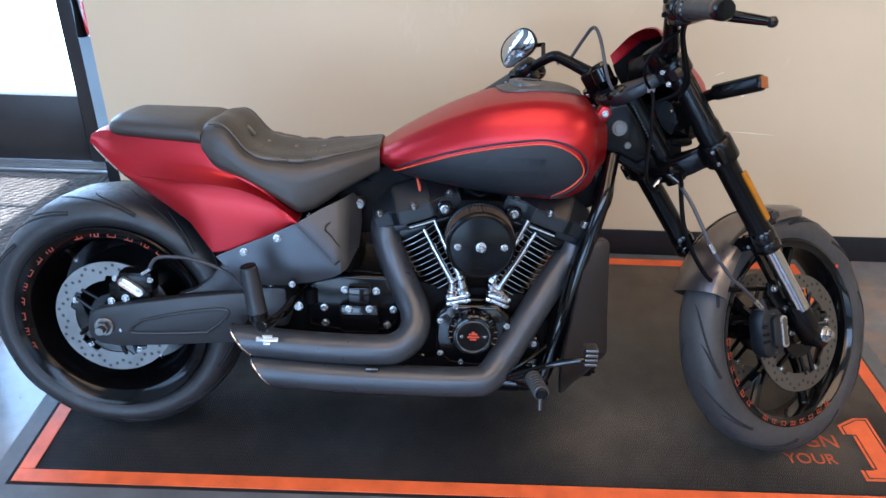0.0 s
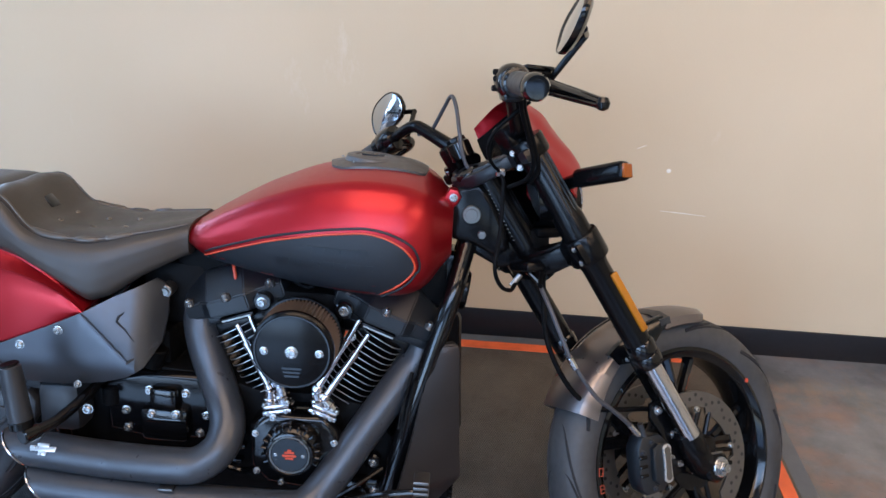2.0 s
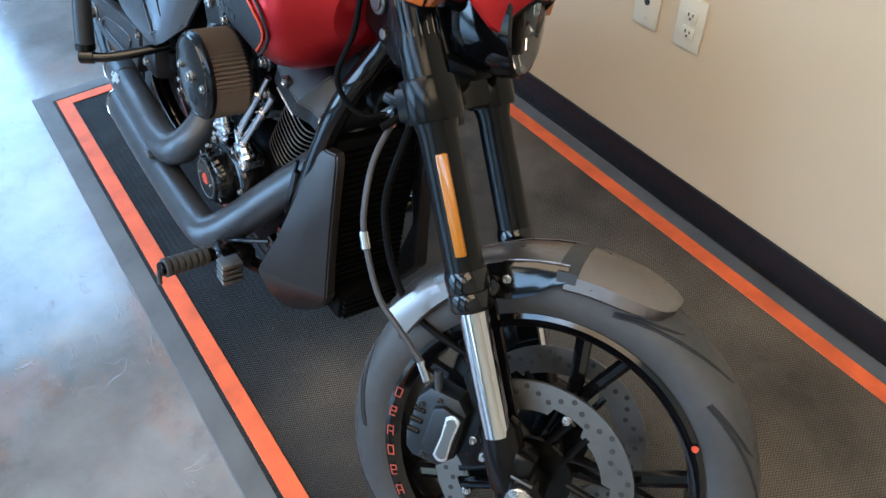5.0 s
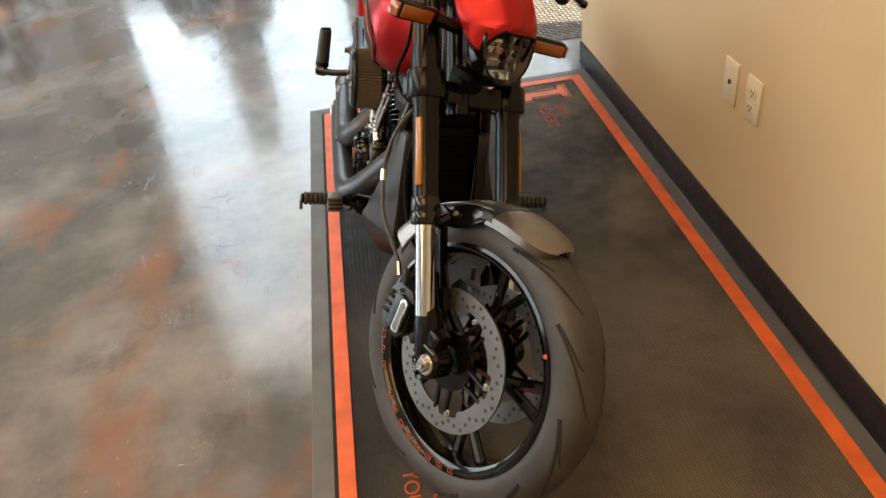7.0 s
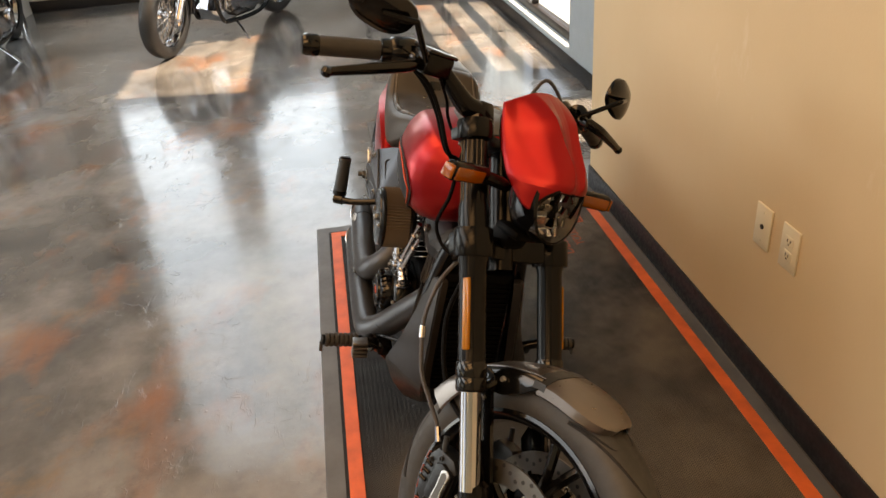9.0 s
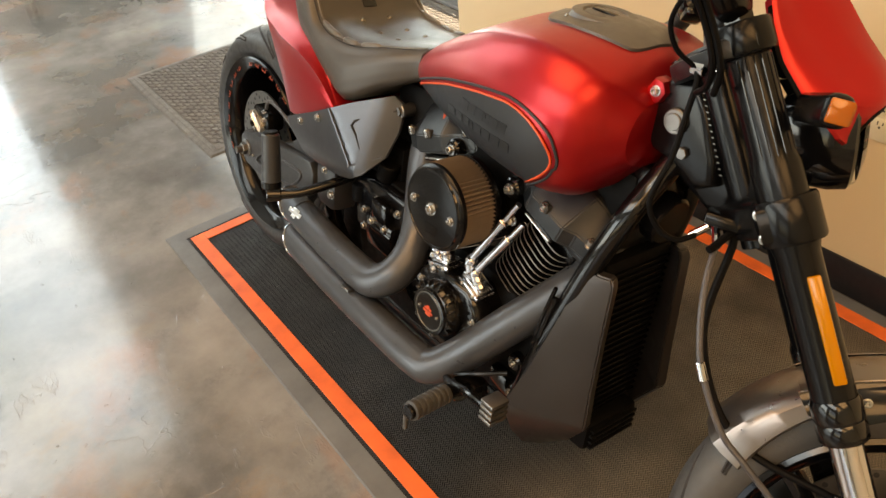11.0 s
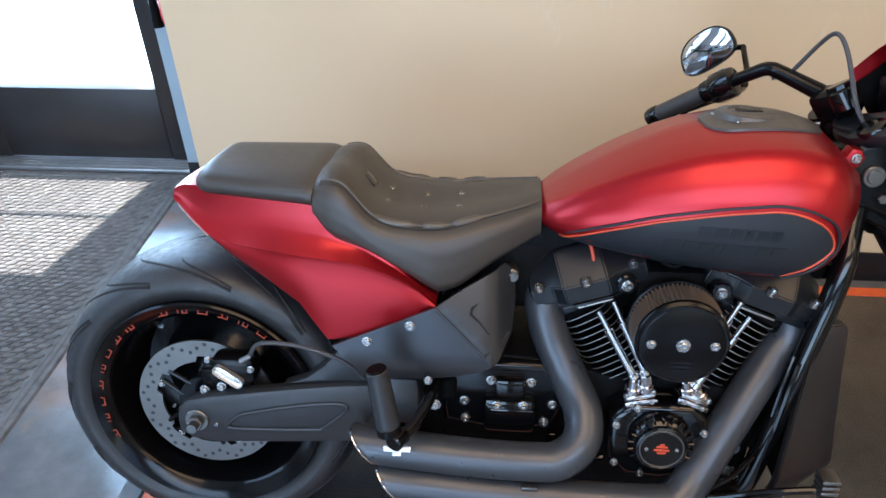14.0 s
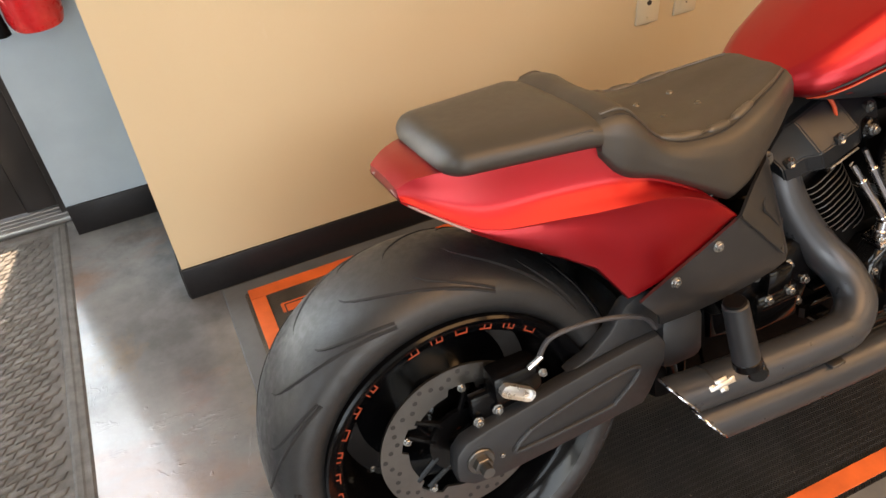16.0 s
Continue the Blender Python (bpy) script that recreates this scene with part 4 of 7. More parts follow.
for side in (-1, 1):
    leg = fpart("fork_leg", lathe([(0, 0), (0.0275, 0), (0.0275, 0.012), (0.0265, 0.02), (0.0265, 0.235), (0.030, 0.25), (0.030, 0.345), (0.0265, 0.36), (0.0265, 0.50), (0.024, 0.505), (0, 0.505)],
                                     Matrix.Translation(on_fork(0.265, side)) @ (-FK).to_track_quat("Z", "Y").to_matrix().to_4x4(), 36), "satin", None, "satin black upside-down fork tube")
    fpart("wiper", lathe([(0.0275, 0), (0.030, 0.004), (0.030, 0.022), (0.0285, 0.026), (0.030, 0.03), (0.030, 0.05), (0.0275, 0.056)], Matrix.Translation(on_fork(0.262, side)) @ (-FK).to_track_quat("Z", "Y").to_matrix().to_4x4(), 36), "gloss", leg)
    fpart("slider", rod(on_fork(0.08, side), on_fork(0.27, side), 0.0205, n=32), "chrome", leg, "polished fork slider")
    fpart("fork_foot", join(lathe([(0, 0), (0.024, 0), (0.030, 0.010), (0.0305, 0.075), (0.029, 0.098), (0.0205, 0.108)], Matrix.Translation(on_fork(-0.010, side, 0.0, -0.012)) @ (-FK).to_track_quat("Z", "Y").to_matrix().to_4x4(), 28),
                             rod(AXLE_F + Vector((-0.004, side * 0.088, 0)), AXLE_F + Vector((-0.004, side * 0.142, 0)), 0.033, n=32, bevel=0.006),
                             box(AXLE_F + Vector((-0.026, side * 0.115, 0.030)), (0.052, 0.048, 0.070), 0.014)), "satin", leg)
    fpart("pinch_slot", box(AXLE_F + Vector((-0.010, side * 0.142, 0.030)), (0.034, 0.003, 0.004), 0.001), "steel", leg)
    fpart("axle_nut", join(rod(AXLE_F + Vector((0, side * 0.12, 0)), AXLE_F + Vector((0, side * 0.147, 0)), 0.021, n=28, bevel=0.002), rod(AXLE_F + Vector((0, side * 0.145, 0)), AXLE_F + Vector((0, side * 0.156, 0)), 0.0145, n=6, bevel=0.0015), rod(AXLE_F + Vector((0, side * 0.154, 0)), AXLE_F + Vector((0, side * 0.162, 0)), 0.0085, n=16)), "bolt", leg)
    fpart("lower_clamp", lathe([(0.030, 0), (0.037, 0), (0.039, 0.004), (0.039, 0.052), (0.037, 0.056), (0.030, 0.056)], Matrix.Translation(on_fork(0.515, side)) @ (-FK).to_track_quat("Z", "Y").to_matrix().to_4x4(), 32), "satin", leg)
    fpart("clamp_bolt", join(*[bolt(on_fork(0.527 + k * 0.03, side, -0.032, 0.014), 0.0065, 0.008, (0, side, 0)) for k in (0, 1)]), "bolt", leg)
    fpart("upper_clamp", lathe([(0.024, 0), (0.034, 0), (0.036, 0.004), (0.036, 0.034), (0.034, 0.038), (0, 0.038)], Matrix.Translation(on_fork(0.745, side)) @ (-FK).to_track_quat("Z", "Y").to_matrix().to_4x4(), 32), "satin", leg)
    fpart("fork_cap", rod(on_fork(0.783, side), on_fork(0.795, side), 0.019, n=6, bevel=0.002), "gloss", leg)
    # three ribs down the tube
    fpart("tube_rib", join(*[rod(on_fork(0.575, side, 0.0265 * math.cos(a), 0.0265 * math.sin(a)), on_fork(0.74, side, 0.0265 * math.cos(a), 0.0265 * math.sin(a)), 0.0013, n=6) for a in (0.35, 0.7, 1.05, 1.4, 1.75, 2.1)]), "gloss", leg)
    fpart("reflector", finish(box((0, 0, 0), (0.016, 0.008, 0.135), 0.003), Matrix.Translation(on_fork(0.407, side, 0.009, 0.0275)) @ Matrix.Rotation(radians(-34), 4, "Y")), "amber", leg, "amber side reflector")
def triple(name, s, thick, back, arm, material, label):
    """A forged yoke: two arms sweeping back from the fork clamps to the stem."""
    m = Matrix.Translation(on_fork(s, 1, 0, -FORK_W)) @ Matrix(((0.829, -0.559, 0, 0), (0, 0, -1, 0), (0.559, 0.829, 0, 0), (0, 0, 0, 1)))
    half = [(-back, 0.030), (-back + 0.012, 0.052), (-arm, 0.082), (-0.034, 0.100), (-0.036, 0.158), (0.012, 0.162), (0.026, 0.130), (0.020, 0.100), (-0.004, 0.074), (-0.012, 0.036)]
    yoke = fpart(name, plate(half + [(a, -b) for a, b in reversed(half)], -thick / 2, thick / 2, 0.006, 2, m), material, None, label)
    for sd in (-1, 1):
        fpart("yoke_rib", finish(tube([(-back + 0.020, thick / 2, sd * 0.034), (-arm + 0.014, thick / 2, sd * 0.080), (-0.012, thick / 2, sd * 0.104)], 0.0055, 8, 4, 1.0), m), material, yoke)
    return yoke


triple("lower_triple", 0.542, 0.046, 0.078, 0.052, "satin", "black forged lower fork yoke")
top_yoke = triple("upper_triple", 0.757, 0.026, 0.092, 0.062, "wrinkle", "satin black upper fork yoke")
for sd in (-1, 1):
    for q, a in ((0.742, -0.036), (0.772, -0.034)):
        fpart("yoke_bolt", bolt(on_fork(q, sd, a, -0.004), 0.0052, 0.008, (-0.6, 0.8 * sd, 0)), "bolt", top_yoke)
    fpart("riser_clamp", box((0, 0, 0), (0.050, 0.046, 0.060), 0.010, Matrix.Translation(on_fork(0.795, sd, -0.008, -0.020)) @ Matrix.Rotation(radians(-34), 4, "Y")), "satin", top_yoke)
fpart("key_cap", lathe([(0, 0.008), (0.012, 0.008), (0.016, 0.005), (0.024, 0.004), (0.026, 0.0), (0.026, -0.012)], Matrix.Translation(on_fork(0.770, 1, -0.066, -FORK_W)) @ (-FK).to_track_quat("Z", "Y").to_matrix().to_4x4(), 28), "gloss", top_yoke)
fpart("steering_stem", rod(on_fork(0.50, 1, -0.034, -FORK_W), on_fork(0.765, 1, -0.034, -FORK_W), 0.026, n=28), "satin")

# front calipers and brake lines
for side in (-1, 1):
    c = AXLE_F + Vector((-0.152, side * 0.094, 0.018))
    m = Matrix.Translation(c) @ Matrix.Rotation(radians(-4), 4, "Y")
    cal = fpart("brake_caliper", join(plate([(-0.034, -0.050), (-0.040, -0.030), (-0.040, 0.034), (-0.026, 0.058), (0.020, 0.058), (0.038, 0.040), (0.040, -0.036), (0.022, -0.058), (-0.020, -0.060)], side * -0.022, side * 0.020, 0.007, 2, m),
                                      plate([(-0.010, -0.030), (0.000, -0.040), (0.036, -0.034), (0.036, 0.036), (0.004, 0.042), (-0.010, 0.034)], side * 0.016, side * 0.030, 0.004, 2, m)), "wrinkle", None, "black radial brake caliper")
    bean = [(0.023 + (0.0125 - 0.0035 * math.cos(2 * a) ** 8 * (abs(math.sin(a)) < 0.6)) * math.cos(a), 0.0265 * math.copysign(1, math.sin(a)) * (abs(math.sin(a)) > 0.02) + 0.0125 * math.sin(a)) for a in np.linspace(0, 2 * math.pi, 28, endpoint=False)]
    badge = fpart("caliper_badge", plate(bean, side * 0.0295, side * 0.0335, 0.0012, 2, m), "badge", cal, "silver caliper badge")
    fpart("badge_field", plate([(0.023 + (x - 0.023) * 0.70, z * 0.86) for x, z in bean], side * 0.0330, side * 0.0341, 0, 1, m), "steel", badge)
    for z in (-0.018, 0.0, 0.018):
        fpart("caliper_rib", box((-0.030, side * 0.020, z), (0.020, 0.008, 0.007), 0.002, m, 1), "satin", cal)
    fpart("caliper_bolt", join(*[finish(bolt((x, side * 0.019, z), 0.0055, 0.007, (0, side, 0)), m) for x, z in ((-0.006, 0.046), (-0.004, -0.048), (-0.030, 0.028))]), "slate", cal)
    fpart("caliper_bracket", plate([(0.016, 0.118), (0.046, 0.122), (0.066, 0.090), (0.092, 0.062), (0.100, 0.020), (0.086, -0.030), (0.056, -0.050), (0.034, -0.030), (0.036, 0.050), (0.012, 0.086)], side * -0.006, side * 0.006, 0.004, 2, m), "satin", cal)
    for x, z, r in ((0.030, 0.102, 0.0085), (0.068, 0.046, 0.0080), (0.056, 0.002, 0.0050), (0.078, -0.016, 0.0055)):
        fpart("bracket_bolt", finish(bolt((x, side * 0.006, z), r, 0.009, (0, side, 0)), m), "bolt", cal)
    fpart("hose_end", rod(c + Vector((-0.018, side * 0.012, 0.052)), c + Vector((-0.030, side * 0.012, 0.082)), 0.006, n=10), "slate", cal)
hose = hpart("brake_hose", tube([(1.326, -0.045, 0.700), (1.330, -0.080, 0.650), (1.345, -0.100, 0.590), (1.364, -0.106, 0.545), (1.410, -0.112, 0.480), (1.455, -0.110, 0.446), (1.497, -0.105, 0.414), (1.515, -0.107, 0.396)], 0.0045, 8), "hose", None, "braided front brake hose")
hpart("hose_clip", rod((1.357, -0.105, 0.556), (1.370, -0.107, 0.534), 0.0068, n=12, bevel=0.001), "chrome", hose)
hpart("hose_end", rod((1.500, -0.105, 0.411), (1.520, -0.108, 0.390), 0.0062, n=10), "chrome", hose)
hpart("hose_fitting", join(rod((1.316, -0.024, 0.720), (1.328, -0.050, 0.696), 0.0058, n=10), rod((1.310, -0.005, 0.712), (1.290, -0.002, 0.690), 0.0058, n=10)), "chrome")
hpart("brake_hose", tube([(1.231, -0.066, 0.906), (1.236, -0.068, 0.890), (1.236, -0.064, 0.855), (1.236, -0.054, 0.795), (1.226, -0.050, 0.730), (1.246, -0.036, 0.694), (1.275, -0.024, 0.683), (1.296, -0.008, 0.694)], 0.0042, 8), "matte")
hpart("hose_banjo", join(rod((1.224, -0.060, 0.908), (1.240, -0.068, 0.908), 0.008, n=6, bevel=0.001)), "chrome")
hpart("hose_tee", box((1.325, -0.012, 0.728), (0.05, 0.07, 0.018), 0.005), "satin")
fpart("wheel_sensor_cable", tube([AXLE_F + Vector((-0.12, -0.07, 0.12)), AXLE_F + Vector((-0.27, -0.05, 0.14)), AXLE_F + Vector((-0.36, -0.05, 0.26)), AXLE_F + Vector((-0.37, -0.05, 0.40)), on_fork(0.52, -1, -0.10, -0.05)], 0.0055, 8), "matte")

# front fender: a short saddle over the tyre, in two pieces about a black bridge
def saddle(a0, a1, w0, w1, d0, d1, front, r=0.330):
    rings = []
    for k in range(17):
        u = k / 16
        a = radians(a0 + (a1 - a0) * u)
        tip = math.sqrt(max(0.02, 1 - ((0.6 - u) / 0.6) ** 2.4)) if front and u < 0.6 else 1.0
        half = (w0 + (w1 - w0) * u) * (0.20 + 0.80 * tip)
        drop = (d0 + (d1 - d0) * u) * (0.5 + 0.5 * tip)
        prof = [(-half, r - drop), (-half * 0.99, r - drop * 0.45), (-half * 0.90, r - 0.010), (-half * 0.62, r - 0.001), (0, r + 0.003)]
        prof = prof + [(-y, q) for y, q in reversed(prof[:-1])]
        inner = [(y * 0.955, q - 0.0035) for y, q in reversed(prof)]
        rings.append([AXLE_F + Vector((q * math.cos(a), y, q * math.sin(a))) for y, q in prof + inner])
    return loft(rings)


fender = wpart("front_fender", saddle(77, 104.5, 0.075, 0.075, 0.030, 0.034, True), "fender", None, "satin charcoal front fender")
wpart("fender_middle", saddle(104, 133, 0.062, 0.062, 0.008, 0.008, False), "fender", fender)
wpart("fender_strap", saddle(101.5, 106.5, 0.0755, 0.0755, 0.026, 0.026, False, 0.3312), "slate", fender, "matte black strap across the fender")
wpart("fender_rear", saddle(132.5, 157, 0.075, 0.071, 0.036, 0.054, False), "fender", fender)
for s in (-1, 1):
    fpart("fender_stay", tube([AXLE_F + Vector((0.335 * math.cos(radians(125)), s * 0.074, 0.30 * math.sin(radians(125)))), AXLE_F + Vector((-0.16, s * 0.088, 0.245)), on_fork(0.265, s, -0.015, -0.01)], 0.011, 10, 4), "gloss", fender)
    # gloss bracket below the raised middle band
    wpart("side_bracket", loft([[AXLE_F + Vector((q * math.cos(radians(a)), s * y, q * math.sin(radians(a)))) for y, q in ((0.058, 0.326), (0.068, 0.3245), (0.074, 0.316), (0.076, low), (0.071, low), (0.069, 0.314), (0.058, 0.321))] for a, low in ((104, 0.304), (107, 0.296), (112, 0.280), (120, 0.272), (128, 0.280), (133, 0.298))]), "gloss", fender)
    fpart("stay_plate", loft([[on_fork(q, s, a, o) for a, o in ((0.020, -0.034), (-0.012, -0.034), (-0.012, -0.044), (0.020, -0.044))] for q in (0.285, 0.26, 0.16, 0.06, 0.035)]), "gloss", fender, "gloss black fender stay inside the fork leg")
    fpart("fender_bolt", join(*[bolt(on_fork(q, s, 0.004, -0.034), 0.0055, 0.006, (0, s, 0)) for q in (0.25, 0.07)]), "bolt", fender)
fpart("fender_bolt", join(bolt(AXLE_F + Vector((-0.150, -0.0785, 0.262)), 0.0055, 0.007), bolt(AXLE_F + Vector((-0.185, -0.0785, 0.228)), 0.0055, 0.007)), "bolt", fender)

# ---- tank ----
TX = [0.645, 0.660, 0.71, 0.80, 0.90, 1.00, 1.07, 1.12, 1.15, 1.170, 1.182]
T_TOP = [0.765, 0.776, 0.810, 0.862, 0.905, 0.926, 0.925, 0.912, 0.892, 0.868, 0.840]
T_LOW = [0.740, 0.731, 0.716, 0.699, 0.686, 0.676, 0.674, 0.682, 0.704, 0.735, 0.765]
T_WIDE = [0.050, 0.092, 0.128, 0.158, 0.183, 0.199, 0.201, 0.192, 0.168, 0.130, 0.080]
T_F = ([0, 0.05, 0.14, 0.28, 0.44, 0.60, 0.76, 0.86, 0.905, 0.95, 0.98, 1.0], [0.62, 0.78, 0.90, 0.98, 1.0, 0.975, 0.90, 0.80, 0.73, 0.47, 0.22, 0.0])


def tank_y(x, z):
    """Half width of the tank at a place of its side."""
    lo, hi = smooth(x, TX, T_LOW), smooth(x, TX, T_TOP)
    return smooth(x, TX, T_WIDE) * lerp((z - lo) / (hi - lo), *T_F)


rings = []
for x in [TX[0] + (TX[-1] - TX[0]) * (0.5 - 0.5 * math.cos(math.pi * k / 44)) for k in range(45)]:
    lo, hi = smooth(x, TX, T_LOW), smooth(x, TX, T_TOP)
    half = [(lo + (hi - lo) * s) for s in [*np.linspace(0, 0.84, 18), 0.86, 0.885, 0.9, 0.91, 0.93, 0.95, 0.965, 0.98, 0.99, 1.0]]
    half = [(-smooth(x, TX, T_WIDE) * lerp((z - lo) / (hi - lo), *T_F), z) for z in half]
    ring = [(x, y, z) for y, z in half] + [(x, -y, z) for y, z in reversed(half[:-1])]
    rings.append(ring)
tank = bpart("fuel_tank", loft(rings), "red", None, "satin red fuel tank with a matte black side panel", 60)
upper = [(0.692, 0.724), (0.73, 0.743), (0.78, 0.762), (0.84, 0.782), (0.90, 0.797), (0.95, 0.807), (0.998, 0.814), (1.028, 0.816), (1.058, 0.811), (1.084, 0.800), (1.103, 0.786), (1.116, 0.766), (1.117, 0.748), (1.101, 0.727), (1.078, 0.708), (1.054, 0.692)]
lower = [(x, smooth(x, TX, T_LOW) + 0.004) for x in (1.03, 0.98, 0.92, 0.86, 0.80, 0.74)]
for side in (-1, 1):
    bm = panel([(x, z) for x, z in upper + lower], lambda x, z: -tank_y(x, max(z, smooth(x, TX, T_LOW) + 0.004)) - 0.0022 - 0.0045 * max(0.0, 1 - (z - smooth(x, TX, T_LOW)) / 0.028), 0.004, 0.02)
    if side > 0:
        bm = mirrored(bm)
    pan = bpart("side_panel", bm, "denim", tank, "matte black tank panel")
    line = spline([(x, 0, z) for x, z in upper], 6)
    ribbon = tube([(q.x, side * (tank_y(q.x, q.z) + 0.0028), q.z) for q in line], 0.0019, 6, 1)
    bpart("pinstripe", ribbon, "ember", pan, "thin orange pinstripe")
    outer = [Vector((x, 0, z)) for x, z in upper]
    edge = tube([(q.x + 0.009 * min(1.0, max(0.0, (q.x - 1.03) / 0.07)) * (1 if q.z > 0.745 else 0.6), side * (tank_y(q.x + 0.006, q.z + (0.009 if q.z > 0.76 else 0.0)) + 0.0016), q.z + 0.009 * min(1.0, max(-0.6, (q.z - 0.75) / 0.03)) if q.x > 1.03 else q.z + 0.009) for q in spline(outer, 6)], 0.0024, 6, 1)
    bpart("panel_edge", edge, "denim", pan)
    rows = ((0.776, [(0.905, 0.925), (0.93, 0.948), (0.953, 0.97), (0.975, 0.988), (0.993, 1.01), (1.014, 1.03)]), (0.748, [(0.855, 0.88), (0.886, 0.905), (0.91, 0.928), (0.933, 0.94), (0.946, 0.965), (0.971, 0.99), (0.996, 1.015), (1.02, 1.038)]))
    for z, cells in rows:
        for a, b in cells:
            slab = panel([(a, z - 0.008), (b, z - 0.008), (b + 0.004, z + 0.008), (a + 0.004, z + 0.008)], lambda x, zz: -tank_y(x, zz) - 0.0026, 0.003, 0.012)
            bpart("name_bar", slab if side < 0 else mirrored(slab), "ghost", pan, "gloss black printed bar")
# console plate and filler cap
def deck(outline, lift, thick, name, material, parent):
    bm = bmesh.new()
    bm.faces.new([bm.verts.new((x, y, 0)) for x, y in outline])
    for axis in (0, 1):
        k = -0.1 if axis else 0.95
        while k < 1.2:
            co, no = [0, 0, 0], [0, 0, 0]
            co[axis], no[axis] = k, 1
            bmesh.ops.bisect_plane(bm, geom=bm.verts[:] + bm.edges[:] + bm.faces[:], plane_co=co, plane_no=no)
            k += 0.02
    for v in bm.verts:
        hi = smooth(v.co.x, TX, T_TOP)
        lo = smooth(v.co.x, TX, T_LOW)
        w = smooth(v.co.x, TX, T_WIDE)
        s = lerp(abs(v.co.y) / w, list(reversed(T_F[1][4:])), list(reversed(T_F[0][4:])))
        v.co.z = lo + (hi - lo) * s + lift
    e = bmesh.ops.extrude_face_region(bm, geom=bm.faces[:])
    bmesh.ops.translate(bm, vec=(0, 0, -thick), verts=[v for v in e["geom"] if isinstance(v, bmesh.types.BMVert)])
    bmesh.ops.recalc_face_normals(bm, faces=bm.faces)
    return bpart(name, bm, material, parent)


half = [(0.928, 0.0), (0.938, 0.044), (0.968, 0.072), (1.02, 0.080), (1.07, 0.076), (1.105, 0.064), (1.122, 0.046), (1.126, 0.0)]
half = [(q.x, q.y) for q in spline([(x, y, 0) for x, y in half], 5)]
console = deck([(x, -y) for x, y in half] + [(x, y) for x, y in reversed(half[1:-1])], 0.0045, 0.008, "console_plate", "console", tank)
cap_m = Matrix.Translation((1.012, 0, 0.9255)) @ Matrix.Rotation(radians(3), 4, "Y")
cap = bpart("filler_cap", lathe([(0, 0.0035), (0.027, 0.0035), (0.030, 0.002), (0.033, 0.001), (0.036, 0.004), (0.046, 0.004), (0.052, 0.002), (0.056, -0.008)], cap_m, 40), "console", tank)
bpart("cap_bolts", finish(dish_bolts(6, 0.061, -0.006, 0.0028), cap_m), "bolt", cap)
bpart("cap_bridge", box((0, 0, 0.0045), (0.046, 0.014, 0.004), 0.0018, cap_m), "satin", cap)

# ---- seats ----
SX = [0.262, 0.275, 0.30, 0.318, 0.335, 0.36, 0.40, 0.46, 0.482, 0.52, 0.58, 0.63, 0.66]
S_TOP = [0.824, 0.835, 0.836, 0.829, 0.803, 0.768, 0.751, 0.749, 0.750, 0.754, 0.765, 0.776, 0.784]
S_LOW = [0.772, 0.742, 0.723, 0.717, 0.713, 0.705, 0.682, 0.643, 0.629, 0.641, 0.682, 0.706, 0.720]
S_WIDE = [0.136, 0.144, 0.150, 0.152, 0.154, 0.158, 0.162, 0.163, 0.162, 0.154, 0.132, 0.106, 0.085]
SF = ([0, 0.12, 0.35, 0.60, 0.78, 0.90, 0.97, 1.0], [0.90, 0.99, 1.0, 0.985, 0.93, 0.80, 0.55, 0.0])
rings = []
for k in range(61):
    x = 0.262 + (0.66 - 0.262) * k / 60
    lo, hi, w = smooth(x, SX, S_LOW, 0.015), smooth(x, SX, S_TOP, 0.018), smooth(x, SX, S_WIDE)
    dish = 0.013 * smooth(x, [0.26, 0.34, 0.42, 0.55, 0.66], [0, 0.5, 1, 0.7, 0])
    right = []
    for s in np.linspace(0, 1, 20):
        right.append((-w * lerp(s, *SF), lo + (hi + dish - lo) * s))
    top = [(y * w * 0.5, hi + dish - (dish + 0.002) * (1 - abs(y) ** 2)) for y in (-0.8, -0.4, 0, 0.4, 0.8)]
    ring = right[:-1] + top + [(-y, z) for y, z in reversed(right[:-1])]
    rings.append([(x, y, z) for y, z in ring])
seat = bpart("rider_seat", loft(rings), "leather", None, "black leather solo seat with tufted buttons", 60)


def seat_top(x, y):
    lo, hi, w = smooth(x, SX, S_LOW, 0.015), smooth(x, SX, S_TOP, 0.018), smooth(x, SX, S_WIDE)
    dish = 0.013 * smooth(x, [0.26, 0.34, 0.42, 0.55, 0.66], [0, 0.5, 1, 0.7, 0])
    q = abs(y) / w
    if q < 0.45:
        return hi + dish - (dish + 0.002) * (1 - (q / 0.5) ** 2)
    return lo + (hi + dish - lo) * lerp(q, list(reversed(SF[1][2:])), list(reversed(SF[0][2:])))


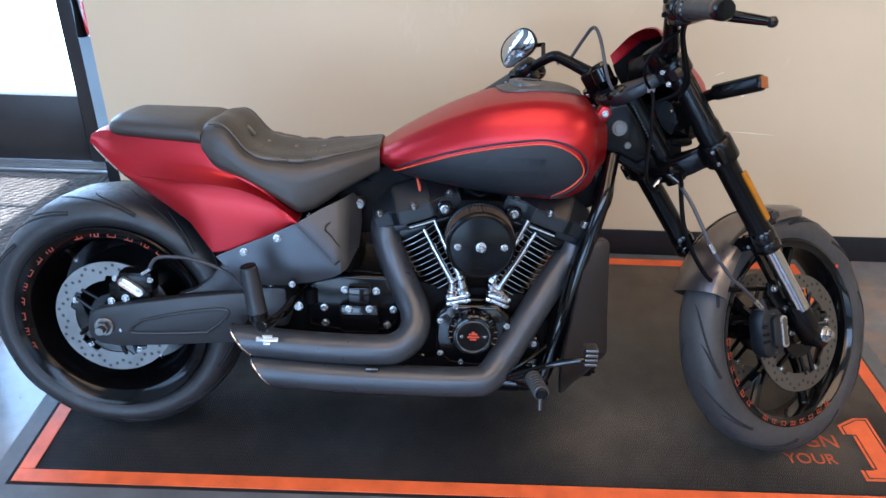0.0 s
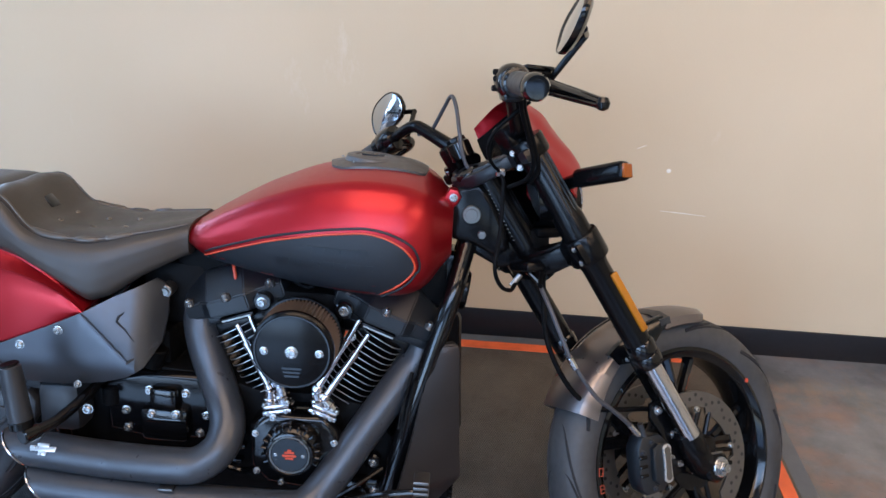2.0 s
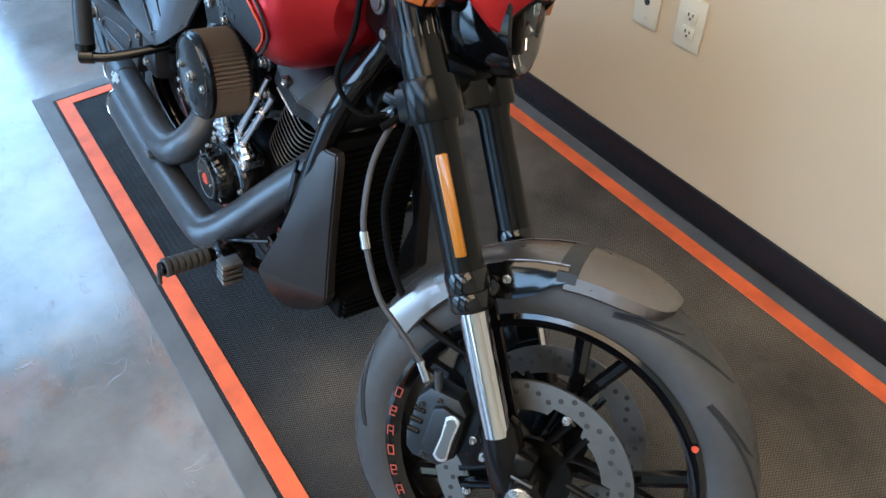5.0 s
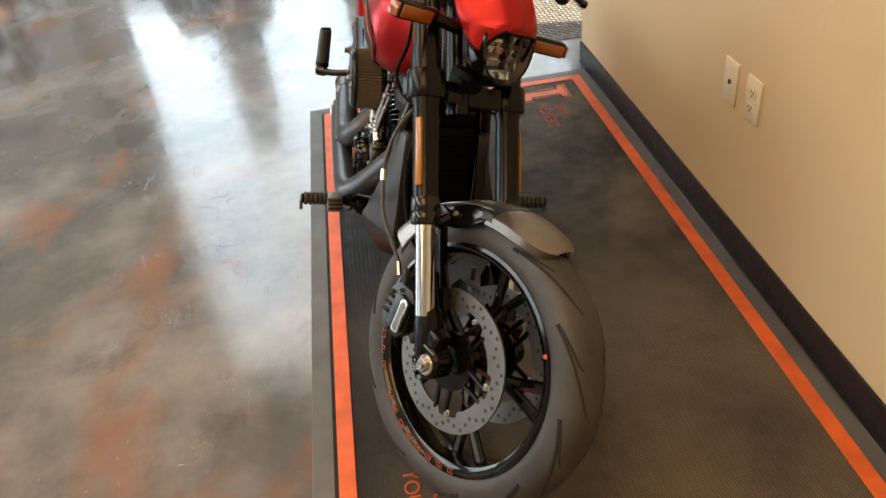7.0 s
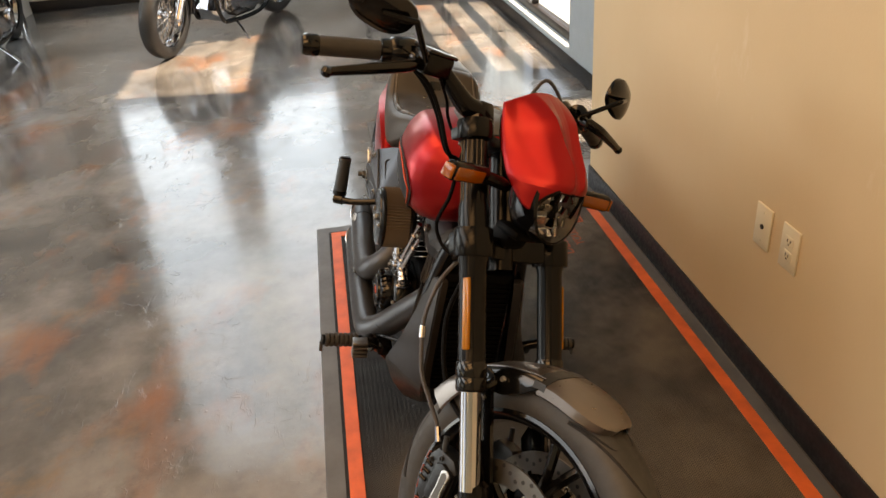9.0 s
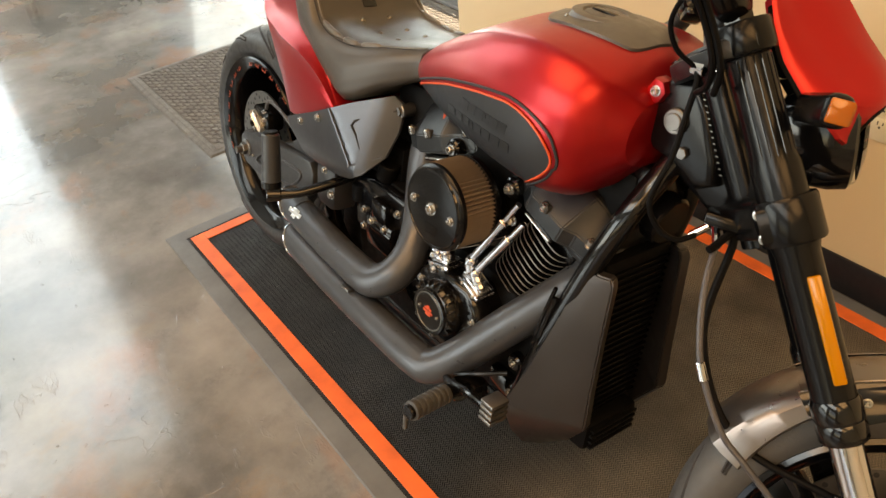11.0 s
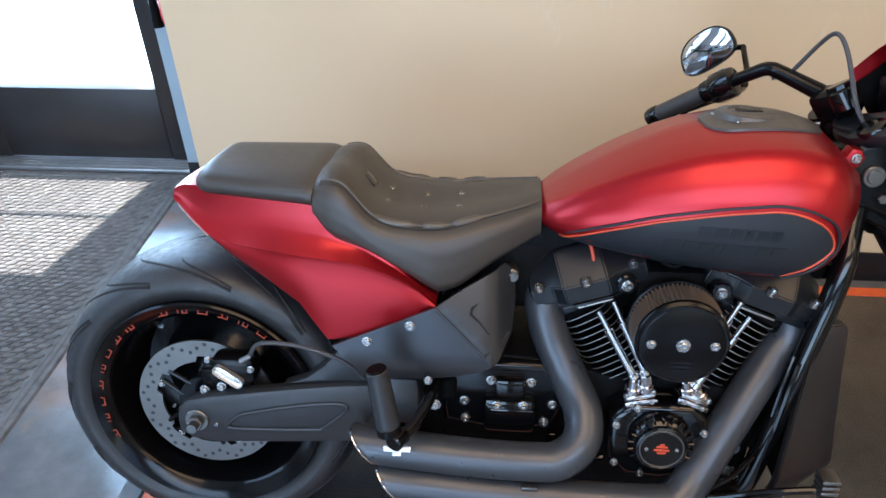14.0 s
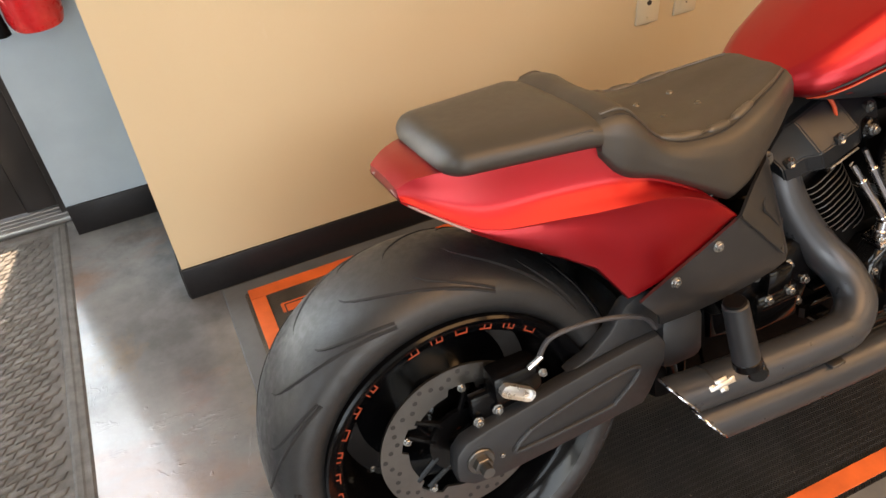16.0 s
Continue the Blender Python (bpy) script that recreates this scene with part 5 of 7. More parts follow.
for x in (0.376, 0.444, 0.512):
    for by in (-0.036, 0.036):
        bpart("tuft_button", lathe([(0.0, 0.0025), (0.003, 0.0024), (0.0055, 0.001), (0.007, -0.002)], Matrix.Translation((x, by, seat_top(x, by) + 0.0005)), 16), "button", seat)
for side in (-1, 1):
    pts = [(x, side * q, 0) for x, q in ((0.275, 0.116), (0.300, 0.120), (0.318, 0.122), (0.335, 0.124), (0.36, 0.127), (0.39, 0.130), (0.44, 0.131), (0.50, 0.123), (0.56, 0.105), (0.62, 0.083), (0.655, 0.066))]
    # three padded rolls along the edge, then a thin crease to the nose
    for x0, x1 in ((0.365, 0.446), (0.450, 0.500), (0.504, 0.560)):
        roll = [(x, side * smooth(x, [p[0] for p in pts], [abs(p[1]) for p in pts])) for x in np.linspace(x0, x1, 7)]
        # tan piping colour, lighter than the leather, carries the rolls' warm highlight
        bpart("edge_roll", tube([(x, y, seat_top(x, y) - 0.001) for x, y in roll], [0.002, 0.0068, 0.0078, 0.0080, 0.0078, 0.0068, 0.002], 12, 3), "piping", seat)
    bpart("piping", tube([(x, y, seat_top(x, y) + 0.0005) for x, y, _ in pts], 0.0026, 8, 4), "piping", seat, "stitched brown-black seat piping")
    bpart("seam", tube([(x, y * 1.06, seat_top(x, y * 1.06) - 0.0008) for x, y, _ in pts], 0.0016, 6, 4), "groove_shade", seat)
bpart("seat_emblem", box((0, 0, 0), (0.028, 0.034, 0.003), 0.0012, Matrix.Translation((0.342, 0, seat_top(0.342, 0) + 0.0006)) @ Matrix.Rotation(radians(50), 4, "Y")), "gloss", seat)

rings = []
for k in range(33):
    x = 0.035 + (0.262 - 0.035) * k / 32
    u = k / 32
    nose = math.sqrt(max(0.0, 1 - max(0.0, (0.16 - u) / 0.16) ** 2.2))
    w = (0.114 + 0.030 * u) * (0.60 + 0.40 * nose)
    hi = 0.804 + 0.035 * nose - 0.004 * u - 0.008 * max(0.0, (u - 0.88) / 0.12) ** 2
    lo = 0.804 - 0.018 * nose - 0.012 * u
    ring = []
    for q in range(28):
        a = 2 * math.pi * q / 28
        cy, cz = math.cos(a), math.sin(a)
        zz = (hi + lo) / 2 + (hi - lo) / 2 * math.copysign(abs(cz) ** 0.66, cz)
        ring.append((x + 0.10 * (zz - 0.785) * max(0.0, u - 0.55) / 0.45, w * math.copysign(abs(cy) ** 0.52, cy) * (1 - 0.12 * max(0.0, cz)), zz))
    rings.append(ring)
pillion = bpart("pillion_pad", loft(rings), "leather", None, "black leather pillion pad", 50)
for side in (-1, 1):
    bpart("piping", tube([(0.066, side * 0.098, 0.813), (0.10, side * 0.113, 0.814), (0.18, side * 0.127, 0.814), (0.25, side * 0.136, 0.814)], 0.0024, 8, 4), "leather", pillion)

# ---- tail section and rear fender ----
FX = [-0.020, 0.0, 0.03, 0.06, 0.10, 0.18, 0.23, 0.28, 0.35, 0.41, 0.45, 0.478]
F_TOP = [0.782, 0.794, 0.798, 0.798, 0.794, 0.789, 0.786, 0.777, 0.727, 0.682, 0.645, 0.618]
F_CREASE = [0.774, 0.757, 0.738, 0.716, 0.704, 0.704, 0.701, 0.698, 0.691, 0.669, 0.645, 0.617]
F_LOW = [0.768, 0.751, 0.733, 0.711, 0.686, 0.641, 0.608, 0.536, 0.551, 0.580, 0.599, 0.611]
F_Y0 = [0.052, 0.068, 0.080, 0.090, 0.099, 0.112, 0.119, 0.126, 0.136, 0.146, 0.153, 0.158]
F_Y1 = [0.060, 0.080, 0.098, 0.114, 0.127, 0.150, 0.162, 0.168, 0.172, 0.172, 0.171, 0.168]
rings = []
for k in range(41):
    x = FX[0] + (FX[-1] - FX[0]) * k / 40
    t, c, l = lerp(x, FX, F_TOP), smooth(x, FX, F_CREASE), lerp(x, FX, F_LOW)
    y0, y1 = smooth(x, FX, F_Y0), smooth(x, FX, F_Y1)
    c = min(max(c, l + 0.002), t - 0.002)
    prof = [(-y1 * 0.985, l)] + [(-y1 * (0.985 + 0.025 * math.sin(math.pi * q)) , l + (c - l) * q) for q in (0.25, 0.5, 0.75, 0.93)] + [(-y1 * 1.0, c), (-y1 + (y1 - y0) * 0.22, c + (t - c) * 0.10), (-y1 + (y1 - y0) * 0.62, c + (t - c) * 0.26), (-y1 + (y1 - y0) * 0.80, c + (t - c) * 0.42), (-y1 + (y1 - y0) * 0.88, c + (t - c) * 0.70), (-y0, t), (-y0 * 0.5, t + 0.003)]
    prof = prof + [(0, t + 0.004)] + [(-y, z) for y, z in reversed(prof)]
    inner = [(y * 0.975, z - 0.004) for y, z in reversed(prof)]
    rings.append([(x, y, z) for y, z in prof + inner])
tail = bpart("tail_fairing", loft(rings), "red", None, "satin red tail section and rear fender", 30)
for side in (-1, 1):
    bpart("tail_lamp", tube([(-0.022, side * 0.038, 0.775), (-0.010, side * 0.069, 0.759), (0.025, side * 0.095, 0.735), (0.058, side * 0.113, 0.713)], 0.0020, 8, 6), "tail_lens", tail, "slim pale light strip along the tail edge")
under = []
for k in range(9):
    x = FX[0] + 0.002 + 0.20 * k / 8
    y, z = smooth(x, FX, F_Y1) * 0.975, lerp(x, FX, F_LOW)
    under.append([(x, -y, z + 0.002), (x, 0, z + 0.006), (x, y, z + 0.002), (x, y, z + 0.005), (x, 0, z + 0.009), (x, -y, z + 0.005)])
bpart("tail_underside", loft(under), "red", tail)
bpart("tail_end", loft([[(x, -y, low), (x, y, low), (x, y * 0.88, high), (x, -y * 0.88, high)] for x, y, low, high in ((-0.0205, 0.0575, 0.7675, 0.7835), (-0.008, 0.068, 0.759, 0.789))]), "red", tail)
bpart("inner_fender", loft([[AXLE_R + Vector((r * math.cos(radians(a)), y, r * math.sin(radians(a)))) for r, y in ((0.352, -0.12), (0.362, -0.06), (0.365, 0), (0.362, 0.06), (0.352, 0.12), (0.348, 0.12), (0.358, 0), (0.348, -0.12))] for a in range(20, 66, 6)]), "matte", tail)

# ---- side covers ----
cover = [(0.290, 0.531), (0.345, 0.556), (0.408, 0.583), (0.479, 0.616), (0.528, 0.641), (0.598, 0.670), (0.616, 0.651), (0.619, 0.599), (0.614, 0.545), (0.591, 0.505), (0.559, 0.485), (0.509, 0.469), (0.449, 0.459), (0.389, 0.456), (0.336, 0.461), (0.326, 0.489)]


def cover_y(x, z):
    d = (x - 0.479) * 0.74 + (z - 0.616) * 0.67       # past the fold
    base = 0.179 - 0.02 * max(0.0, (0.51 - z) / 0.06) ** 1.5
    return -(base - max(0.0, d) * 0.55 - max(0.0, x - 0.585) * 0.9)


for side in (-1, 1):
    bm = panel(cover, cover_y, 0.006, 0.018)
    cov = bpart("side_cover", bm if side < 0 else mirrored(bm), "charcoal", None, "satin charcoal side cover with two bolts", 28)
    ridge = tube([(x, side * -(cover_y(x, z) - 0.001), z) for x, z in ((0.479, 0.615), (0.518, 0.573), (0.561, 0.525), (0.568, 0.521), (0.609, 0.546))], 0.0025, 6, 3)
    bpart("fold_edge", ridge, "charcoal", cov)
    bpart("scoop", tube([(x, side * -(cover_y(x, z) - 0.0005), z) for x, z in ((0.608, 0.641), (0.543, 0.606), (0.556, 0.581), (0.574, 0.557))], [0.0018, 0.0026, 0.002, 0.001], 6, 3), "groove_shade", cov)
    bpart("cover_bolt", join(bolt((0.355, side * 0.178, 0.543), 0.0085, 0.007, (0, side, 0)), bolt((0.434, side * 0.180, 0.579), 0.0085, 0.007, (0, side, 0))), "bolt", cov)
bpart("seat_bolt", join(rod((0.610, -0.05, 0.640), (0.610, -0.092, 0.640), 0.014, n=24, bevel=0.002), rod((0.610, -0.09, 0.640), (0.610, -0.097, 0.640), 0.009, n=6)), "steel")

# ---- swingarm ----
arm = [(-0.042, 0.330), (-0.037, 0.357), (-0.019, 0.376), (0.026, 0.387), (0.094, 0.398), (0.192, 0.413), (0.283, 0.425), (0.344, 0.430), (0.359, 0.405), (0.355, 0.370), (0.325, 0.316), (0.309, 0.297), (0.151, 0.286), (0.035, 0.279), (-0.016, 0.286), (-0.040, 0.304)]
strut = [(0.178, 0.414), (0.223, 0.431), (0.260, 0.460), (0.293, 0.501), (0.328, 0.516), (0.354, 0.506), (0.365, 0.426), (0.294, 0.426)]
for side in (-1, 1):
    a, b = (0.118, 0.151)
    sw = bpart("swingarm", plate(arm, side * a, side * b, 0.007), "slate", None, "satin black swingarm")
    bpart("arm_recess", join(tube([(x, side * 0.152, z) for x, z in ((0.092, 0.352), (0.066, 0.331), (0.077, 0.318), (0.233, 0.324), (0.255, 0.331), (0.299, 0.370), (0.288, 0.387), (0.192, 0.375), (0.092, 0.352))], 0.0042, 8, 4)), "slate", sw)
    bpart("strut_plate", plate(strut, side * 0.107, side * 0.136, 0.006), "slate", sw)
    bpart("axle_nut", join(rod((0, side * 0.14, 0.333), (0, side * 0.156, 0.333), 0.024, n=28, bevel=0.002), rod((0, side * 0.154, 0.333), (0, side * 0.168, 0.333), 0.016, n=6, bevel=0.0015), rod((0, side * 0.166, 0.333), (0, side * 0.183, 0.333), 0.010, n=16)), "steel", sw)
    bpart("adjuster_bolt", bolt((0.038, side * 0.149, 0.325), 0.005, 0.006, (0, side, 0)), "bolt", sw)
bpart("arm_bridge", box((0.40, 0, 0.39), (0.09, 0.29, 0.11), 0.02), "slate")
# rear caliper with its hose
cal = bpart("rear_caliper", join(box((0.084, -0.126, 0.447), (0.085, 0.05, 0.055), 0.012, None), box((0.059, -0.117, 0.410), (0.10, 0.02, 0.05), 0.006)), "satin", None, "black rear brake caliper")
bpart("logo_bar", finish(box((0, 0, 0), (0.064, 0.004, 0.022), 0.009), Matrix.Translation((0.077, -0.154, 0.440)) @ Matrix.Rotation(radians(35), 4, "Y")), "badge", cal, "silver caliper badge")
bpart("caliper_bolt", join(bolt((0.015, -0.130, 0.391), 0.0085, 0.008), bolt((0.050, -0.130, 0.400), 0.0085, 0.008), bolt((0.123, -0.154, 0.458), 0.006, 0.008)), "bolt", cal)
bpart("banjo", rod((0.103, -0.148, 0.471), (0.126, -0.150, 0.485), 0.006, n=10), "chrome", cal)
bpart("brake_hose", tube([(0.120, -0.150, 0.481), (0.142, -0.153, 0.512), (0.188, -0.158, 0.519), (0.248, -0.163, 0.512), (0.309, -0.158, 0.483), (0.339, -0.148, 0.444)], 0.0042, 8), "hose", None, "thin rear brake hose")

# ---- engine ----
case = bpart("crankcase", join(plate([(0.50, 0.19), (0.56, 0.150), (1.02, 0.150), (1.08, 0.21), (1.085, 0.35), (1.03, 0.42), (0.93, 0.44), (0.80, 0.44), (0.70, 0.47), (0.57, 0.48), (0.49, 0.45), (0.47, 0.34)], -0.095, 0.12, 0.012)), "matte", None, "black V-twin crankcase")
bpart("gearbox", join(box((0.445, 0, 0.335), (0.13, 0.17, 0.25), 0.02), box((0.53, -0.02, 0.505), (0.17, 0.12, 0.10), 0.02)), "matte", case)
bpart("gear_cover", plate([(0.482, 0.451), (0.564, 0.471), (0.685, 0.468), (0.722, 0.390), (0.700, 0.320), (0.562, 0.315), (0.485, 0.330)], -0.112, -0.080, 0.014, 3), "rimblack", case)
bpart("side_box", join(box((0.614, -0.120, 0.362), (0.098, 0.03, 0.075), 0.010), box((0.619, -0.127, 0.375), (0.085, 0.02, 0.012), 0.004), box((0.614, -0.123, 0.420), (0.055, 0.028, 0.05), 0.006)), "gloss", case)
bpart("cover_bolts", join(*[bolt((x, -0.111 - d, z), 0.0085, 0.009) for x, z, d in ((0.578, 0.430, 0), (0.654, 0.428, 0), (0.590, 0.388, 0.022), (0.640, 0.390, 0.022), (0.696, 0.380, 0), (0.527, 0.381, 0), (0.529, 0.341, 0), (0.681, 0.339, 0))]), "bolt", case)
bpart("breather", join(rod((0.495, -0.105, 0.391), (0.495, -0.105, 0.432), 0.019, n=24, bevel=0.003), rod((0.577, -0.095, 0.478), (0.593, -0.095, 0.519), 0.022, n=20, bevel=0.003)), "matte", case)
for x, z, w in ((0.744, 0.418, 0.05), (0.747, 0.383, 0.06), (0.749, 0.348, 0.06), (0.747, 0.313, 0.06), (0.744, 0.278, 0.05)):
    bpart("case_rib", box((x, -0.100, z), (w, 0.030, 0.012), 0.005), "gloss", case)
bpart("oil_line", join(tube([(0.698, -0.115, 0.305), (0.733, -0.121, 0.275), (0.769, -0.117, 0.260), (0.800, -0.115, 0.265)], 0.0075, 10, 5), rod((0.698, -0.115, 0.297), (0.698, -0.115, 0.320), 0.011, n=6, bevel=0.001)), "gloss", case)
bpart("front_boss", rod((1.020, -0.086, 0.375), (1.020, -0.120, 0.373), 0.026, n=28, bevel=0.005), "gloss", case)
bpart("front_boss", rod((1.045, -0.086, 0.300), (1.045, -0.112, 0.298), 0.018, n=24, bevel=0.004), "gloss", case)
bpart("case_foot", box((1.024, -0.100, 0.234), (0.075, 0.030, 0.05), 0.010), "gloss", case)
for x, y, z in ((1.020, -0.120, 0.373), (1.045, -0.112, 0.298), (1.050, -0.115, 0.233)):
    bpart("boss_bolt", bolt((x, y, z), 0.007, 0.007), "bolt", case)
camc = bpart("cam_cover", join(plate([(0.799, 0.391), (0.834, 0.421), (0.949, 0.421), (0.977, 0.391), (0.990, 0.336), (0.960, 0.276), (0.905, 0.253), (0.834, 0.261), (0.799, 0.301)], -0.162, -0.088, 0.014, 3),
                               lathe([(0.058, 0.0), (0.058, 0.018), (0.052, 0.03), (0.047, 0.034)], Matrix.Translation((0.890, -0.160, 0.355)) @ pose(0, 0, 0, 90), 48)), "gloss", case, "gloss black cam cover")
for k in range(15):
    a = radians(-25 + 16.5 * k)
    bpart("cover_rib", box((0, 0, 0), (0.012, 0.014, 0.0045), 0.0015, Matrix.Translation((0.890 + 0.054 * math.cos(a), -0.186, 0.355 + 0.054 * math.sin(a))) @ Matrix.Rotation(-a, 4, "Y"), 1), "gloss", camc)
mt = Matrix.Translation((0.890, -0.195, 0.355)) @ pose(0, 0, 0, 90)
timer = bpart("timer_cover", lathe([(0, 0.006), (0.036, 0.006), (0.038, 0.0045), (0.0405, 0.0045), (0.042, 0.006), (0.046, 0.005), (0.047, 0.0)], mt, 48), "gloss", case)
bpart("timer_ring", lathe([(0.0375, 0.0050), (0.0380, 0.0058), (0.0402, 0.0058), (0.0407, 0.0050)], mt, 48), "steel", timer)
bpart("emblem", join(*[box((0, y, 0.0065), (w, 0.0045, 0.0016), 0.0005, mt, 1) for y, w in ((-0.007, 0.016), (-0.001, 0.028), (0.006, 0.02))], box((0, 0.011, 0.0065), (0.008, 0.004, 0.0016), 0.0005, mt, 1)), "ember", timer, "orange emblem of plain bars")
bpart("timer_bolts", join(finish(bolt((0.027, 0, 0.006), 0.0035, 0.003, (0, 0, 1)), mt), finish(bolt((-0.027, 0, 0.006), 0.0035, 0.003, (0, 0, 1)), mt)), "bolt", timer)
bpart("case_bolts", join(*[bolt((x, -0.161, z), 0.0065, 0.007) for x, z in ((0.812, 0.376), (0.814, 0.291), (0.864, 0.269), (0.964, 0.291), (0.972, 0.366), (0.848, 0.414))]), "bolt", case)
# cylinders, each a stack of fins between case and rocker box
def fin_plate(sx, sy, thick):
    """A thin fin with well rounded corners."""
    ring = []
    for k in range(32):
        a = 2 * math.pi * (k + 0.5) / 32
        c, s = math.cos(a), math.sin(a)
        ring.append((sx / 2 * math.copysign(abs(c) ** 0.55, c), sy / 2 * math.copysign(abs(s) ** 0.55, s)))
    return loft([[(x, y, z) for x, y in ring] for z in (-thick / 2, thick / 2)])


for name, top, low in (("rear", Vector((0.742, 0, 0.578)), Vector((0.845, 0, 0.400))), ("front", Vector((1.056, 0, 0.578)), Vector((0.955, 0, 0.400)))):
    d = (top - low).normalized()
    tilt = math.atan2(d.x, d.z)
    barrel = bpart("cylinder", rod(low, top, 0.052, n=32), "wrinkle", None, "black finned cylinder")
    fin_me = None
    for k in range(12):
        c = low + (top - low) * (0.17 + 0.070 * k)
        m = Matrix.Translation(c) @ Matrix.Rotation(tilt, 4, "Y")
        if fin_me is None:
            fin_me = mesh_of("fin", fin_plate(0.112, 0.186, 0.0032), "satin")
            rim_me = mesh_of("fin_edge", fin_plate(0.1134, 0.1880, 0.0014), "alloy")
        for me, nm in ((fin_me, "fin"), (rim_me, "fin_edge")):
            f = new(nm, me)
            f.parent, f.matrix_basis = barrel, m
# each rocker cover: a tilted casting with a bulge in its middle and bolts sunk in notches
LID_X = [0.0, 0.007, 0.046, 0.066, 0.146, 0.168, 0.216, 0.224]
LID_W = [0.070, 0.090, 0.100, 0.117, 0.119, 0.104, 0.094, 0.070]
LID_H = [0.046, 0.064, 0.084, 0.092, 0.094, 0.088, 0.068, 0.048]


def rocker_cover(start, angle, flip, bolts):
    m = Matrix.Translation((start[0], 0, start[1])) @ Matrix.Rotation(radians(-angle), 4, "Y")
    span = LID_X[-1]
    rings = []
    for x, w, h in zip(LID_X, LID_W, LID_H):
        side_h = min(0.036, h * 0.5)
        half = [(w - 0.004, 0.0), (w, 0.004), (w, side_h), (w - 0.006, side_h + 0.007), (w * 0.66, h - 0.010), (w * 0.58, h - 0.003), (w * 0.30, h)]
        ring = [(-y, z) for y, z in half] + [(y, z) for y, z in reversed(half)]
        rings.append([(span - x if flip else x, y, z) for y, z in ring])
    base = bpart("rocker_box", box((span / 2, 0, -0.009), (span - 0.016, 0.168, 0.020), 0.004, m), "wrinkle", None, "black satin rocker box with a bulged cover")
    lid = loft(rings)
    bmesh.ops.recalc_face_normals(lid, faces=lid.faces)
    bmesh.ops.bevel(lid, geom=[e for e in lid.edges if e.calc_face_angle(0) > 0.35], offset=0.0022, segments=2, affect="EDGES")
    bpart("rocker_lid", finish(lid, m), "wrinkle", base, "", 22)
    bpart("gasket", finish(tube([(span / 2 - 0.030, -0.112, -0.010), (span / 2 + 0.034, -0.112, -0.010)], 0.0018, 8, 2), m), "alloy", base, "bright gasket edge")
    bpart("head_rib", box((span / 2, 0, -0.010), (0.075, 0.222, 0.012), 0.004, m), "satin", base)
    for x, w in bolts:
        bpart("bolt_pocket", box((x, -w + 0.003, 0.038), (0.019, 0.016, 0.016), 0.003, m, 1), "slot", base)
        bpart("rocker_bolt", finish(bolt((x, -w + 0.001, 0.034), 0.0068, 0.015, (0, -0.30, 0.95)), m), "bolt", base)
    bpart("cylinder_head", box((span / 2, 0, -0.034), (0.150, 0.150, 0.034), 0.008, m), "satin", base)


rocker_cover((0.652, 0.575), 18.5, False, ((0.022, 0.094), (0.108, 0.119), (0.196, 0.097)))
rocker_cover((0.944, 0.642), -20.9, True, ((0.028, 0.094), (0.112, 0.119), (0.204, 0.094)))
# pushrod tubes and lifter blocks
for a, b in (((0.767, 0.594), (0.839, 0.469)), ((0.792, 0.615), (0.858, 0.479)), ((1.011, 0.622), (0.930, 0.471)), ((1.030, 0.593), (0.946, 0.454))):
    pa, pb = Vector((a[0], -0.126, a[1])), Vector((b[0], -0.146, b[1]))
    pr = bpart("pushrod_tube", join(rod(pa, pb, 0.0058, n=16), rod(pa.lerp(pb, 0.30), pb, 0.0080, n=16, bevel=0.001), rod(pa.lerp(pb, 0.27), pa.lerp(pb, 0.36), 0.0094, n=16, bevel=0.001), rod(pa.lerp(pb, 0.92), pb, 0.0110, n=16, bevel=0.002)), "chrome", None, "chrome pushrod tube")
for cx, cz, lean, tubes in ((0.853, 0.429, 12, ((0.839, 0.469), (0.858, 0.479))), (0.948, 0.429, -20, ((0.930, 0.471), (0.946, 0.454)))):
    m = Matrix.Translation((cx, -0.137, cz)) @ Matrix.Rotation(radians(-lean), 4, "Y")
    lb = bpart("lifter_block", box((0, 0, -0.006), (0.060, 0.044, 0.010), 0.003, m, 2), "chrome", None, "chrome lifter block")
    bpart("block_flange", box((0, 0, 0.005), (0.054, 0.038, 0.009), 0.0035, m, 2), "chrome", lb)
    for tx, tz in tubes:
        top, low = Vector((tx, -0.145, tz)), m @ Vector((-0.014 if tx == tubes[0][0] else 0.014, -0.004, 0.006))
        bpart("lifter_cup", join(rod(low, top, 0.0135, 0.0105, 20, 0.002), rod(low.lerp(top, 0.30), low.lerp(top, 0.50), 0.0148, n=20, bevel=0.002)), "chrome", lb)
    bpart("block_bolts", join(*[finish(bolt((x, -0.014, 0.008), 0.0052, 0.007, (0, 0, 1)), m) for x in (-0.024, 0.024)], *[finish(bolt((x, -0.021, -0.006), 0.0042, 0.004, (0, -1, 0)), m) for x in (-0.018, 0.018)]), "bolt", lb)
# frame backbone and intake between the cylinders
bpart("backbone", join(box((0.90, 0, 0.68), (0.56, 0.11, 0.10), 0.02), box((0.62, 0, 0.625), (0.14, 0.12, 0.14), 0.02)), "matte", None, "black frame backbone under the tank")
bpart("intake", join(box((0.897, -0.03, 0.588), (0.13, 0.13, 0.15), 0.02), tube([(0.80, 0, 0.64), (0.90, -0.02, 0.63), (1.0, 0, 0.64)], 0.03, 16, 4)), "matte", None, "black intake between the cylinders")
bpart("wiring", tube([(0.861, -0.075, 0.682), (0.901, -0.085, 0.667), (0.932, -0.080, 0.687), (0.957, -0.070, 0.672)], 0.005, 8, 5), "matte")
